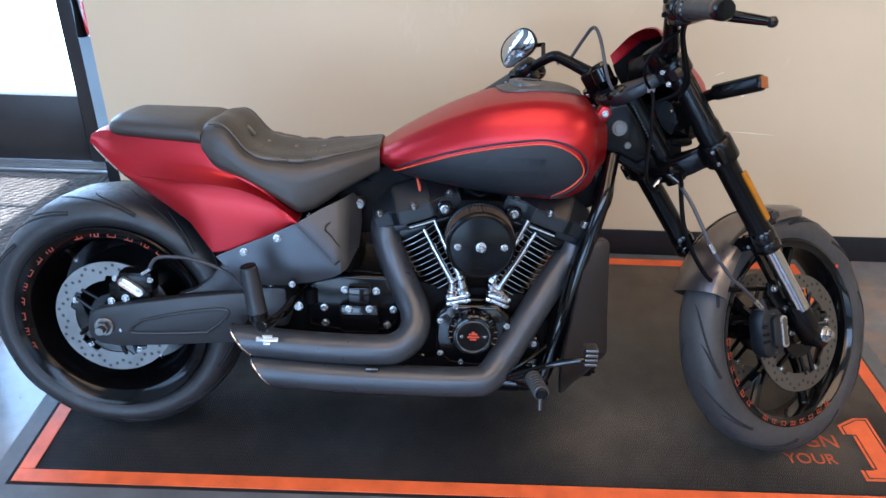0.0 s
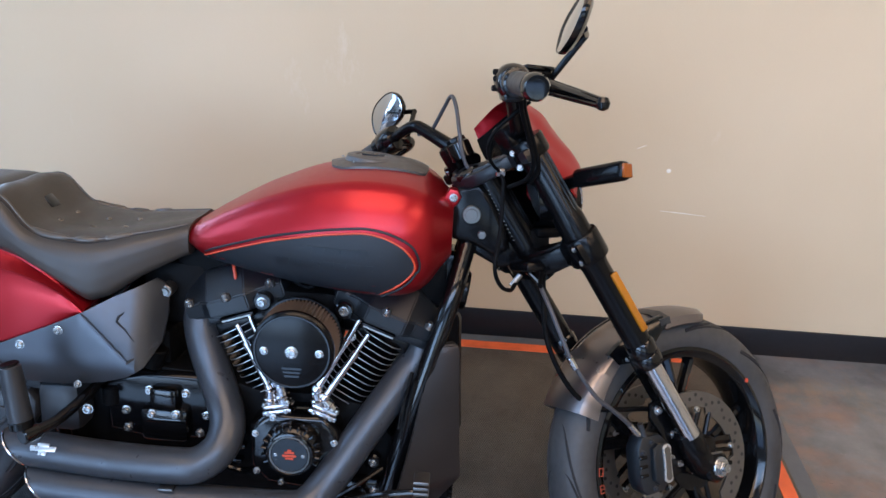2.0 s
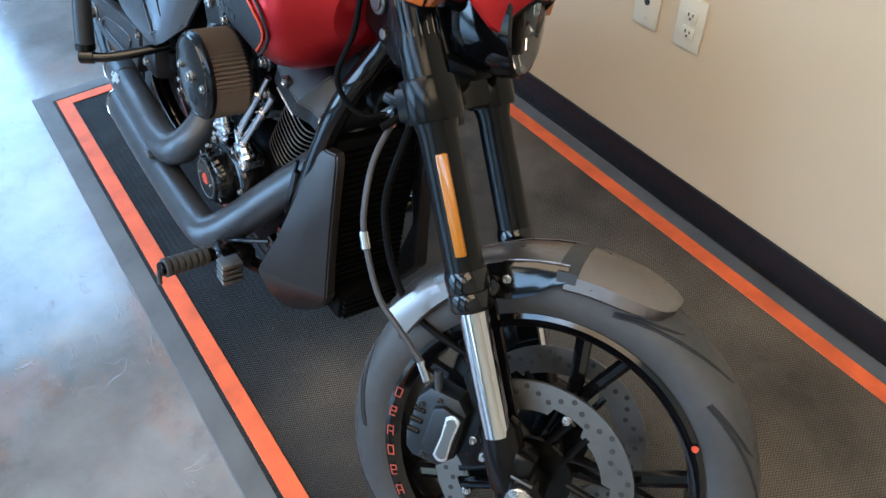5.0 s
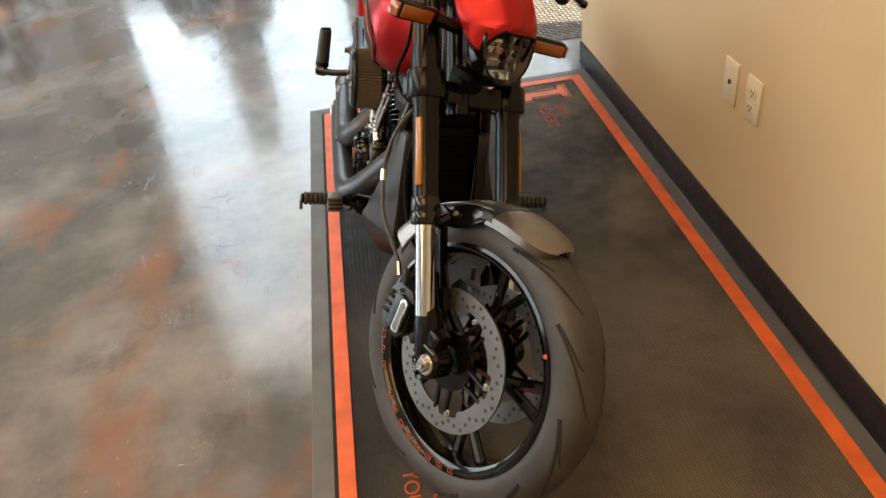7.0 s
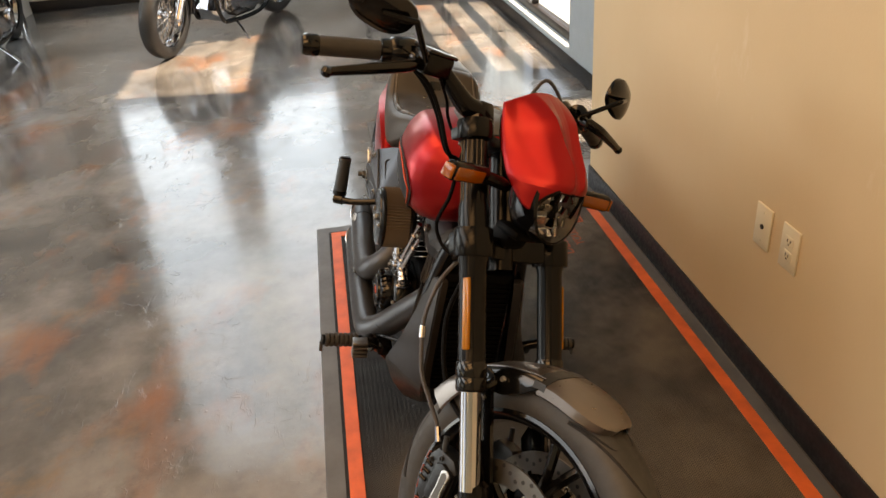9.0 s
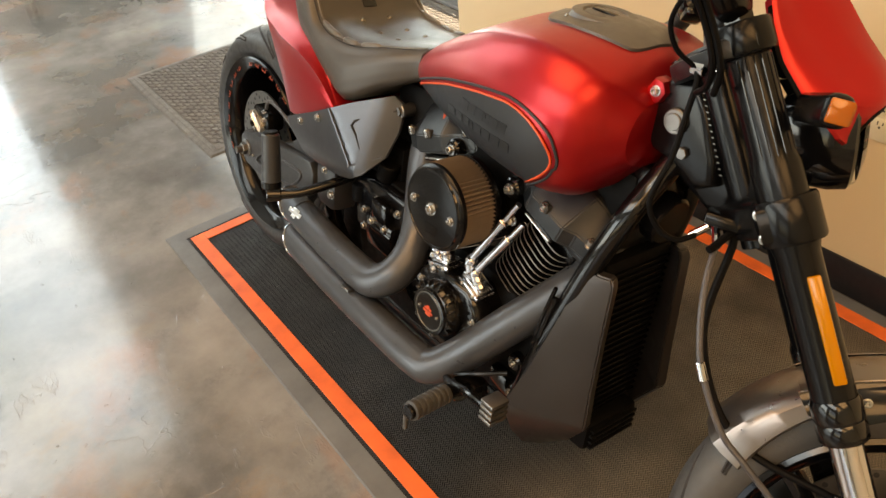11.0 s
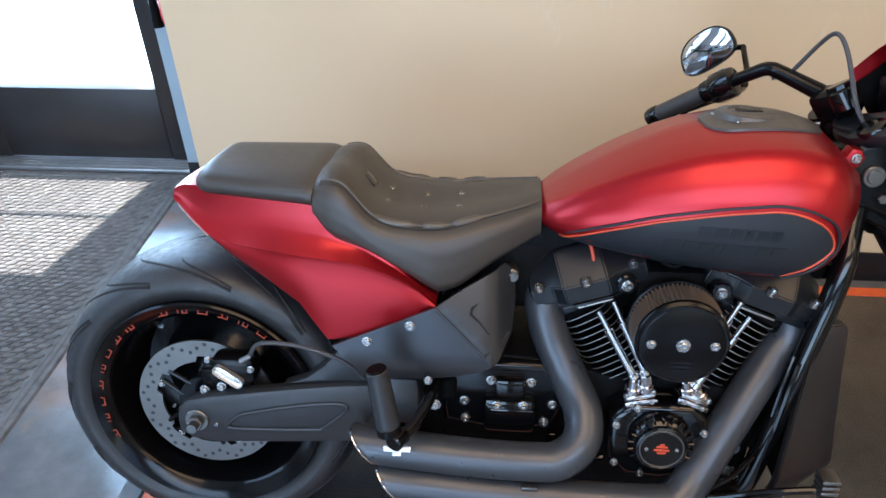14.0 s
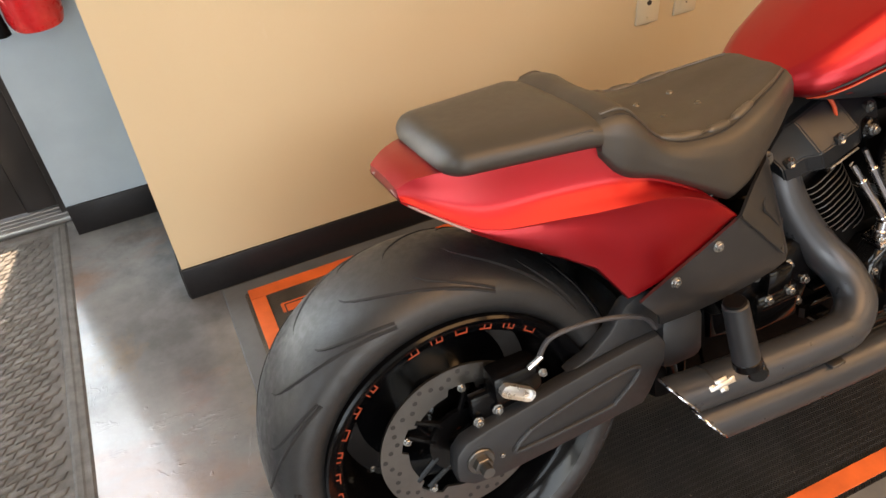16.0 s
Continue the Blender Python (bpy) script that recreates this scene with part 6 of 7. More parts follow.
# round air cleaner
ma = Matrix.Translation((0.898, -0.128, 0.584)) @ pose(0, 0, 0, 90) @ Matrix.Diagonal((1.11, 1.11, 1.0, 1.0))
air = bpart("air_cleaner", lathe([(0, 0.0), (0.070, 0.0), (0.073, 0.006), (0.073, 0.014), (0.066, 0.016), (0.0, 0.016)], ma, 64), "satin", None, "round air cleaner with a pleated filter and black cover")
verts, faces = [], []
n = 128
for h in (0.014, 0.078):
    for k in range(n):
        r = 0.0715 if k % 2 else 0.0655
        verts.append((r * math.cos(2 * math.pi * k / n), r * math.sin(2 * math.pi * k / n), h))
faces = [(k, (k + 1) % n, n + (k + 1) % n, n + k) for k in range(n)]
bpart("filter", finish(from_lists(verts, faces), ma), "foam", air, "grey-brown pleated filter element", 10)
bpart("cover_disc", lathe([(0, 0.092), (0.060, 0.092), (0.066, 0.090), (0.0705, 0.084), (0.071, 0.077), (0.0, 0.077)], ma, 64), "satin", air, "black round cover")
bpart("cover_bolt", join(finish(bolt((0, 0, 0.092), 0.0095, 0.009, (0, 0, 1)), ma), finish(bolt((0.047, 0, 0.0915), 0.0065, 0.006, (0, 0, 1)), ma), finish(bolt((-0.047, 0, 0.0915), 0.0065, 0.006, (0, 0, 1)), ma)), "bolt", air)
bpart("cover_mark", join(*[box((0.0, -0.030 - 0.007 * k, 0.0925), (0.034 - 0.004 * k, 0.004, 0.0008), 0, ma) for k in range(3)]), "gloss", air)
for x, z in ((0.815, 0.642), (0.978, 0.634)):
    bpart("bracket_ear", rod((x, -0.085, z), (x, -0.118, z), 0.019, n=24, bevel=0.003), "gloss", air)
bpart("cover_ring", lathe([(0.0615, 0.0905), (0.0625, 0.0925), (0.0650, 0.0925), (0.0665, 0.0895)], ma, 64), "gloss", air)
bpart("mount_bolts", join(*[bolt((x, -0.118, z), 0.009, 0.010) for x, z in ((0.815, 0.642), (0.978, 0.634), (0.994, 0.582))]), "bolt", air)
bpart("spark_lead", tube([(0.732, -0.046, 0.736), (0.742, -0.071, 0.720), (0.751, -0.087, 0.698), (0.756, -0.092, 0.676)], 0.0035, 8), "ember", None, "red plug wire")

# ---- exhaust ----
def pipe(name, pts, r, cut_at, cut_lean):
    bm = tube(pts, r, 28, 10, caps=False)
    geom = bm.verts[:] + bm.edges[:] + bm.faces[:]
    bmesh.ops.bisect_plane(bm, geom=geom, plane_co=cut_at, plane_no=Vector((-1, 0.0, -cut_lean)).normalized(), clear_outer=True)
    ob = bpart(name, bm, "exhaust", None, "dark ceramic-coated exhaust pipe with a slash-cut tip")
    return ob


p1 = pipe("exhaust_pipe", [(0.267, -0.192, 0.334), (0.349, -0.195, 0.329), (0.519, -0.201, 0.318), (0.657, -0.207, 0.318), (0.710, -0.203, 0.323), (0.747, -0.183, 0.351), (0.751, -0.146, 0.390), (0.728, -0.111, 0.433), (0.701, -0.087, 0.484), (0.682, -0.072, 0.530), (0.672, -0.058, 0.575), (0.676, -0.035, 0.610)], 0.036, (0.346, -0.196, 0.331), 0.80)
p2 = pipe("exhaust_pipe", [(0.288, -0.207, 0.271), (0.384, -0.210, 0.259), (0.571, -0.214, 0.248), (0.773, -0.217, 0.244), (0.887, -0.217, 0.245), (0.928, -0.208, 0.252), (0.964, -0.178, 0.288), (1.034, -0.122, 0.387), (1.104, -0.066, 0.484), (1.128, -0.050, 0.520), (1.132, -0.036, 0.560), (1.120, -0.020, 0.585)], 0.036, (0.396, -0.210, 0.259), 0.80)
for pr, c in ((p1, (0.348, -0.196, 0.331)), (p2, (0.396, -0.210, 0.259))):
    rim = tube([Vector(c) + Vector((-0.036 * math.sin(a) * 0.80, 0.036 * math.cos(a), 0.036 * math.sin(a))) for a in np.linspace(0, 2 * math.pi, 33)], 0.0028, 8, 1)
    bpart("tip_rim", rim, "chrome", pr, "bright bare-metal tip edge")
    bpart("tip_bore", rod(Vector(c) + Vector((0.05, 0, -0.002)), Vector(c) + Vector((0.052, 0, -0.002)), 0.0345, n=28), "slot", pr)
bpart("pipe_badge", join(*[finish(box((x, 0, z), (w, 0.003, h), 0.0012), Matrix.Translation((0.410, -0.2265, 0.3455)) @ pose(0, 0, 0, -35)) for x, z, w, h in ((0, 0, 0.05, 0.009), (0, 0.007, 0.024, 0.008), (0, -0.008, 0.016, 0.008), (-0.02, 0.003, 0.012, 0.006), (0.02, 0.003, 0.012, 0.006))]), "badge", p1, "silver winged badge of plain shapes")
bpart("heat_strap", box((0.655, -0.232, 0.283), (0.03, 0.02, 0.006), 0.002), "steel", p1)

# ---- frame, chin fairing, controls ----
for side in (-1, 1):
    bpart("frame_tube", tube([(1.243, side * 0.010, 0.856), (1.220, side * 0.016, 0.785), (1.203, side * 0.048, 0.721), (1.193, side * 0.074, 0.677), (1.174, side * 0.092, 0.611), (1.141, side * 0.108, 0.491), (1.104, side * 0.120, 0.353), (1.075, side * 0.122, 0.226), (1.045, side * 0.106, 0.186), (0.960, side * 0.080, 0.176), (0.600, side * 0.080, 0.180), (0.450, side * 0.100, 0.226), (0.399, side * 0.120, 0.333), (0.417, side * 0.110, 0.491), (0.497, side * 0.080, 0.612)], 0.0195, 16, 6), "gloss", None, "gloss black frame tube")
# added gloss rods, standing for the highlight streaks down the frame tube
bpart("tube_streak", join(tube([(1.128, -0.126, 0.500), (1.116, -0.131, 0.430), (1.104, -0.134, 0.350)], 0.006, 8), tube([(1.120, -0.122, 0.515), (1.107, -0.127, 0.450), (1.098, -0.130, 0.390)], 0.004, 8)), "gloss")
bpart("neck", join(plate([(1.160, 0.800), (1.168, 0.860), (1.190, 0.886), (1.232, 0.898), (1.262, 0.858), (1.292, 0.800), (1.300, 0.762), (1.270, 0.745), (1.225, 0.768), (1.185, 0.776)], -0.051, 0.051, 0.013, 3), rod((1.342, 0, 0.745), (1.238, 0, 0.900), 0.036, n=32, bevel=0.006),
                   plate([(1.215, 0.770), (1.290, 0.800), (1.345, 0.775), (1.350, 0.735), (1.285, 0.715), (1.225, 0.745)], -0.030, 0.030, 0.012, 3)), "satin", None, "gloss black steering neck casting")
bpart("neck_cap", join(rod((1.218, -0.046, 0.832), (1.218, -0.058, 0.832), 0.019, n=32, bevel=0.002), rod((1.218, -0.057, 0.832), (1.218, -0.061, 0.832), 0.0125, n=28, bevel=0.001)), "steel", None, "round steel frame plug")
bpart("neck_bolt", rod((1.241, -0.048, 0.792), (1.241, -0.058, 0.792), 0.009, n=6, bevel=0.001), "steel")
bpart("neck_marks", join(*[box((1.247 + 0.0045 * k, -0.0505, 0.882 - 0.0075 * k), (0.0035, 0.001, 0.0014)) for k in range(14)]), "steel", None, "embossed marks")
bpart("tank_tab", plate([(1.150, 0.845), (1.172, 0.882), (1.188, 0.880), (1.196, 0.866), (1.188, 0.850), (1.17, 0.838)], -0.062, -0.030, 0.005), "red", tank)
bpart("tab_bolt", bolt((1.180, -0.062, 0.865), 0.0075, 0.007), "bolt", tank)
for side in (-1, 1):
    rings = []
    for z, xr, xf, yr, yf, t in ((0.572, 1.166, 1.206, 0.106, 0.098, 0.020), (0.560, 1.156, 1.214, 0.114, 0.101, 0.022), (0.46, 1.140, 1.219, 0.134, 0.106, 0.022), (0.36, 1.122, 1.225, 0.162, 0.110, 0.022), (0.290, 1.106, 1.231, 0.188, 0.113, 0.024), (0.278, 1.104, 1.231, 0.190, 0.113, 0.026), (0.215, 1.110, 1.190, 0.166, 0.098, 0.030), (0.170, 1.118, 1.150, 0.134, 0.084, 0.030)):
        xm, ym = xr + (xf - xr) * 0.55, yr + (yf - yr) * 0.55 + 0.005
        rings.append([(xr, side * yr, z), (xm, side * ym, z), (xf, side * yf, z), (xf - 0.006, side * (yf - t), z), (xm - 0.008, side * (ym - t), z), (xr, side * (yr - t), z)])
    bm = loft(rings)
    bmesh.ops.bevel(bm, geom=[e for e in bm.edges if e.calc_face_angle(0) > 0.30], offset=0.003, segments=2, affect="EDGES")
    bpart("chin_fairing", bm, "chin", None, "satin dark bronze-grey chin fairing", 30)
rad = bpart("oil_cooler", box((1.165, 0, 0.41), (0.035, 0.166, 0.34), 0.006), "matte", None, "black oil cooler between the chin fairings")
bpart("cooler_fins", join(*[box((1.185, 0, 0.26 + 0.0135 * k), (0.006, 0.155, 0.003)) for k in range(23)]), "satin", rad)
bpart("chin_grille", join(box((1.18, 0, 0.215), (0.06, 0.14, 0.06), 0.01), *[box((1.212, 0, 0.195 + 0.013 * k), (0.012, 0.12, 0.005), 0.001) for k in range(4)]), "matte", rad)
bpart("horn", join(rod((1.19, 0.0, 0.66), (1.222, 0.0, 0.655), 0.042, n=28, bevel=0.004), box((1.175, 0, 0.70), (0.05, 0.09, 0.09), 0.012)), "satin", None, "black horn and wiring box")
# brake pedal and rider peg, right; peg, left
ped = bpart("brake_pedal", join(tube([(0.947, -0.184, 0.248), (0.987, -0.219, 0.265), (1.064, -0.246, 0.308), (1.125, -0.259, 0.329), (1.150, -0.263, 0.334)], [0.009, 0.008, 0.007, 0.007, 0.006], 10, 6)), "gloss", None, "black brake pedal lever with a ribbed tip")
bpart("pedal_tip", join(*[box((1.156, -0.264, 0.330 + 0.0115 * k), (0.030, 0.038, 0.008), 0.0025, None) for k in range(4)]), "steel", ped)
for side in (-1, 1):
    pa, pb = Vector((1.028, side * 0.248, 0.282)), Vector((1.040, side * 0.350, 0.289))
    peg = bpart("foot_peg", rod(pa, pb, 0.0125, 0.0135, 20, 0.002), "satin", None, "ribbed forward foot peg with rubber rings")
    for k in range(7):
        m = Matrix.Translation(pa.lerp(pb, 0.14 + 0.122 * k)) @ (pb - pa).to_track_quat("Z", "Y").to_matrix().to_4x4()
        bpart("peg_rib", lathe([(0.0130, -0.0056), (0.0180, -0.0040), (0.0186, 0.0), (0.0180, 0.0040), (0.0130, 0.0056)], m, 20, True), "pegrubber", peg)
    bpart("peg_feeler", rod(pb + Vector((-0.004, 0, -0.008)), pb + Vector((-0.003, 0, -0.036)), 0.0045, n=10), "steel", peg)
    bpart("peg_mount", join(tube([(1.08, side * 0.11, 0.19), (1.03, side * 0.15, 0.215), (1.022, side * 0.205, 0.262), (1.028, side * 0.250, 0.281)], 0.014, 12, 4), rod((1.0, side * 0.20, 0.252), (1.026, side * 0.224, 0.262), 0.017, n=20, bevel=0.003)), "gloss", peg)
    pp = bpart("passenger_peg", join(rod((0.406, side * 0.280, 0.435), (0.388, side * 0.270, 0.542), 0.0215, 0.0195, 24, 0.003)), "slate", None, "folded rubber passenger peg")
    bpart("peg_end", rod((0.388, side * 0.270, 0.541), (0.387, side * 0.270, 0.546), 0.0175, n=24, bevel=0.002), "matte", pp)
    bpart("peg_end", rod((0.408, side * 0.281, 0.422), (0.405, side * 0.280, 0.439), 0.022, n=24, bevel=0.002), "satin", pp)
    bpart("peg_bracket", join(tube([(0.425, side * 0.283, 0.413), (0.450, side * 0.238, 0.418), (0.470, side * 0.168, 0.433), (0.479, side * 0.117, 0.445)], 0.011, 12, 5), rod((0.415, side * 0.298, 0.412), (0.430, side * 0.268, 0.413), 0.016, n=20, bevel=0.003)), "gloss", pp)
    bpart("bracket_bolts", join(bolt((0.464, side * 0.178, 0.467), 0.007, 0.008, (0, side, 0)), bolt((0.475, side * 0.168, 0.408), 0.010, 0.008, (0, side, 0))), "bolt", pp)
bpart("master_cylinder", join(bolt((0.918, -0.215, 0.262), 0.011, 0.01), bolt((0.90, -0.2, 0.245), 0.007, 0.009), tube([(0.92, -0.19, 0.25), (0.97, -0.2, 0.262), (1.02, -0.19, 0.29), (1.07, -0.15, 0.31)], 0.005, 8), box((0.985, -0.18, 0.255), (0.11, 0.04, 0.035), 0.008)), "satin", None, "rear brake master cylinder")
bpart("side_stand", tube([(1.0, 0.12, 0.15), (0.985, 0.20, 0.09), (0.96, 0.268, 0.036)], 0.012, 12, 4), "satin", None, "black side stand, folded out")

# ---- handlebar, controls, mirrors ----
bars = hpart("handlebar", join(
    tube([(1.250, -0.095, 0.985), (1.240, -0.120, 0.992), (1.215, -0.150, 1.018), (1.190, -0.178, 1.042), (1.168, -0.205, 1.046), (1.134, -0.30, 1.024), (1.104, -0.38, 1.001)], [0.022, 0.021, 0.017, 0.014, 0.0125, 0.0125, 0.0125], 16, 6),
    tube([(1.262, 0.100, 0.946), (1.254, 0.128, 0.962), (1.228, 0.176, 0.996), (1.197, 0.215, 1.027), (1.189, 0.224, 1.033), (1.182, 0.238, 1.034), (1.172, 0.270, 1.026), (1.152, 0.37, 1.002), (1.124, 0.47, 0.972)], [0.020, 0.018, 0.0155, 0.0140, 0.0138, 0.0132, 0.0125, 0.0125, 0.0125], 16, 6)), "satin", None, "black handlebar on risers")
for side, a, b in ((-1, Vector((1.142, -0.272, 1.030)), Vector((1.100, -0.388, 0.998))), (1, Vector((1.155, 0.358, 1.004)), Vector((1.122, 0.476, 0.966)))):
    d = (b - a).normalized()
    grip = hpart("grip", rod(a, b, 0.0185, 0.0185, 28, 0.003), "pegrubber", bars, "grey-black rubber grip")
    hpart("grip_end", lathe([(0.0185, -0.004), (0.0205, 0.0), (0.0205, 0.018), (0.017, 0.026), (0.0, 0.027)], Matrix.Translation(b) @ d.to_track_quat("Z", "Y").to_matrix().to_4x4(), 28), "gloss", grip)
    hpart("grip_collar", lathe([(0.0185, -0.012), (0.0225, -0.010), (0.0235, 0.0), (0.0225, 0.010), (0.0185, 0.012)], Matrix.Translation(a - d * 0.002) @ d.to_track_quat("Z", "Y").to_matrix().to_4x4(), 28), "gloss", grip)
    m = Matrix.Translation(a - d * 0.036) @ d.to_track_quat("Z", "Y").to_matrix().to_4x4()
    sw = hpart("switch_housing", join(lathe([(0.012, -0.028), (0.026, -0.024), (0.029, -0.01), (0.029, 0.018), (0.024, 0.026), (0.018, 0.028)], m, 28), box((0.0, -0.02, 0), (0.036, 0.026, 0.05), 0.008, m)), "gloss", bars, "black switch housing")
    hpart("switches", join(*[finish(box((x, y, z), (0.012, 0.010, 0.012), 0.003), m) for x, y, z in ((-0.026, -0.012, -0.010), (-0.026, 0.004, 0.006), (-0.024, 0.014, -0.012))]), "matte", sw)
    # lever
    root = a - d * 0.045 + Vector((0.035, 0, -0.002))
    tip = Vector((1.200, -0.416, 0.976)) if side < 0 else b + Vector((0.075, 0.01, 0.005))
    hpart("lever", join(tube([root, root.lerp(tip, 0.15) + Vector((0.022, 0, 0)), root.lerp(tip, 0.55) + Vector((0.014, 0, 0)), tip], [0.014, 0.0135, 0.0115, 0.0085], 12, 6, 0.75), box(root + Vector((-0.012, 0, 0)), (0.04, 0.03, 0.022), 0.006)), "gloss", bars, "black hand lever")
    hpart("lever_ball", lathe([(0.0, -0.011), (0.008, -0.008), (0.011, 0), (0.008, 0.008), (0, 0.011)], Matrix.Translation(tip), 16), "gloss", bars)
    if side < 0:
        res = hpart("fluid_reservoir", box((1.208, -0.208, 1.043), (0.052, 0.066, 0.042), 0.007, None), "satin", bars, "black brake fluid reservoir")
        hpart("reservoir_lid", box((1.208, -0.208, 1.066), (0.056, 0.070, 0.008), 0.003), "gloss", res)
mirror_at = {-1: (Vector((1.198, -0.350, 1.106)), Vector((1.250, -0.308, 1.107)), Vector((1.225, -0.233, 1.042))), 1: (Vector((1.192, 0.402, 1.091)), Vector((1.238, 0.350, 1.090)), Vector((1.196, 0.292, 1.026)))}
for side, (c, elbow, base) in mirror_at.items():
    face = Vector((-0.95, -0.22, -0.10)).normalized() if side > 0 else Vector((-0.90, 0.33, 0.30)).normalized()
    right = Vector((0, 0, 1)).cross(face).normalized()
    up = face.cross(right)
    lean = Matrix.Rotation(radians(20 if side > 0 else 10), 3, face)
    right, up = lean @ right, lean @ up
    shape = []
    for k in range(40):
        a = 2 * math.pi * k / 40
        cx, cz = math.cos(a), math.sin(a)
        w = (0.068 if side > 0 else 0.066) * math.copysign(abs(cx) ** 0.72, cx) * (1 - 0.16 * cz * side)
        h = (0.041 if side > 0 else 0.039) * math.copysign(abs(cz) ** 0.8, cz)
        shape.append((w, h))
    rr = []
    for off, s in ((0.006, 0.94), (0.0075, 0.985), (0.004, 1.0), (-0.003, 0.97), (-0.009, 0.8), (-0.013, 0.45), (-0.014, 0.1)):
        rr.append([c + face * off + right * (w * s) + up * (h * s) for w, h in shape])
    mir = hpart("mirror", loft(rr), "gloss", bars, "black oval mirror")
    hpart("mirror_glass", loft([[c + face * 0.0064 + right * (w * 0.93) + up * (h * 0.93) for w, h in shape], [c + face * 0.0072 + right * (w * 0.90) + up * (h * 0.90) for w, h in shape]]), "mirror", mir)
    hpart("mirror_stalk", tube([base, base.lerp(elbow, 0.5), elbow - (elbow - base) * 0.08, elbow, elbow.lerp(c - face * 0.016, 0.25), c - face * 0.016], 0.0058, 10, 5), "satin", mir)
hpart("cable_loop", tube([(1.192, 0.228, 1.016), (1.206, 0.214, 1.020), (1.215, 0.203, 1.025), (1.218, 0.150, 1.062), (1.215, 0.112, 1.080), (1.214, 0.092, 1.072), (1.214, 0.078, 1.040), (1.215, 0.070, 0.998), (1.220, 0.064, 0.95), (1.240, 0.055, 0.90)], 0.0042, 8), "hose", None, "looped grey clutch cable")
hpart("cable_loop", tube([(1.222, -0.185, 1.020), (1.205, -0.150, 0.998), (1.190, -0.118, 0.975), (1.186, -0.100, 0.950), (1.200, -0.085, 0.925), (1.225, -0.070, 0.910)], 0.0034, 8), "matte")
hpart("throttle_cable", join(tube([(1.172, -0.236, 1.028), (1.198, -0.198, 1.000), (1.228, -0.170, 0.960), (1.250, -0.152, 0.920), (1.252, -0.125, 0.892), (1.240, -0.080, 0.880)], 0.0042, 8), tube([(1.182, -0.232, 1.026), (1.208, -0.192, 1.000), (1.240, -0.166, 0.955), (1.262, -0.148, 0.912), (1.262, -0.118, 0.884)], 0.0042, 8)), "matte", None, "black cables")
hpart("ignition_knob", join(rod((1.240, 0.098, 0.950), (1.226, 0.104, 0.985), 0.025, n=24, bevel=0.003), rod((1.226, 0.104, 0.984), (1.222, 0.106, 0.994), 0.021, n=10, bevel=0.002)), "gloss", None, "black ignition knob")

# ---- headlight fairing, lamp, indicators ----
def bell(d, w):
    """A soft ridge of half width w."""
    return 0.5 + 0.5 * math.cos(math.pi * min(1.0, abs(d) / w))


CENTRE = [(1.317, 1.073), (1.331, 1.067), (1.345, 1.060), (1.363, 1.049), (1.381, 1.036), (1.399, 1.018), (1.417, 0.998), (1.436, 0.981), (1.455, 0.964), (1.474, 0.942), (1.476, 0.927), (1.472, 0.905), (1.464, 0.880), (1.458, 0.864)]
EDGE_Z = [1.030, 1.022, 1.012, 1.002, 0.992, 0.980, 0.966, 0.950, 0.934, 0.917, 0.908, 0.900, 0.888, 0.876]
rows = []
for (xc, zc), ze in zip(CENTRE, EDGE_Z):
    xe = lerp(-ze, [-1.03, -0.983, -0.948, -0.917, -0.894, -0.876], [1.296, 1.318, 1.342, 1.375, 1.406, 1.431])
    we = lerp(-ze, [-1.03, -0.983, -0.948, -0.917, -0.894, -0.876], [0.092, 0.0935, 0.093, 0.093, 0.088, 0.076])
    rows.append((xc, zc, we, xc - xe, zc - ze))
grid = []
for i, (xc, zc, w, bulge, drop) in enumerate(rows):
    row = []
    u = min(1.0, i / 9)
    ridge = 0.50 - 0.34 * u
    full = 2.0 + 1.1 * min(1.0, max(0.0, (i - 5) / 5))
    high = 0.017 * (1 - 0.35 * u) * (0.2 + 0.8 * min(1.0, i / 4)) * min(1.0, max(0.0, (10 - i) / 2))
    for k in range(81):
        side_of, s = math.copysign(1, k - 40), abs(k - 40) / 40
        # columns follow the ridge, half way out, as it runs in towards the nose
        a = ridge * s / 0.5 if s < 0.5 else ridge + (1 - ridge) * (s - 0.5) / 0.5
        fold = high * (max(0.0, 1 - abs(s - 0.5) / 0.34) ** 1.25 - 0.40 * bell(s - 0.84, 0.17) - 0.12 * bell(s, 0.25))
        row.append(Vector((xc - bulge * a ** (full + 0.2) + fold * 0.6, w * side_of * a, zc - drop * a ** full + fold * 0.75)))
    grid.append(row)
fine = list(zip(*[spline([grid[i][k] for i in range(11)], 4) for k in range(81)]))
rings = [list(row) + [p + Vector((-0.004, 0, -0.003)) for p in reversed(row)] for row in fine]
fair = face_part("headlight_fairing", loft(rings), "red", None, "folded satin red headlight fairing", 45)
rings = [[p + Vector((-0.0062, -0.02 * p.y, -0.0052)) for p in row] + [p + Vector((-0.0080, -0.03 * p.y, -0.0070)) for p in reversed(row)] for row in fine[9:]]
face_part("fairing_liner", loft(rings), "matte", fair, "black inner liner of the fairing", 45)
face_part("dash_panel", box((1.338, 0, 0.972), (0.050, 0.130, 0.085), 0.014, None), "satin", fair)
OPENING = (0.040, 0.054, 0.058, 0.052)
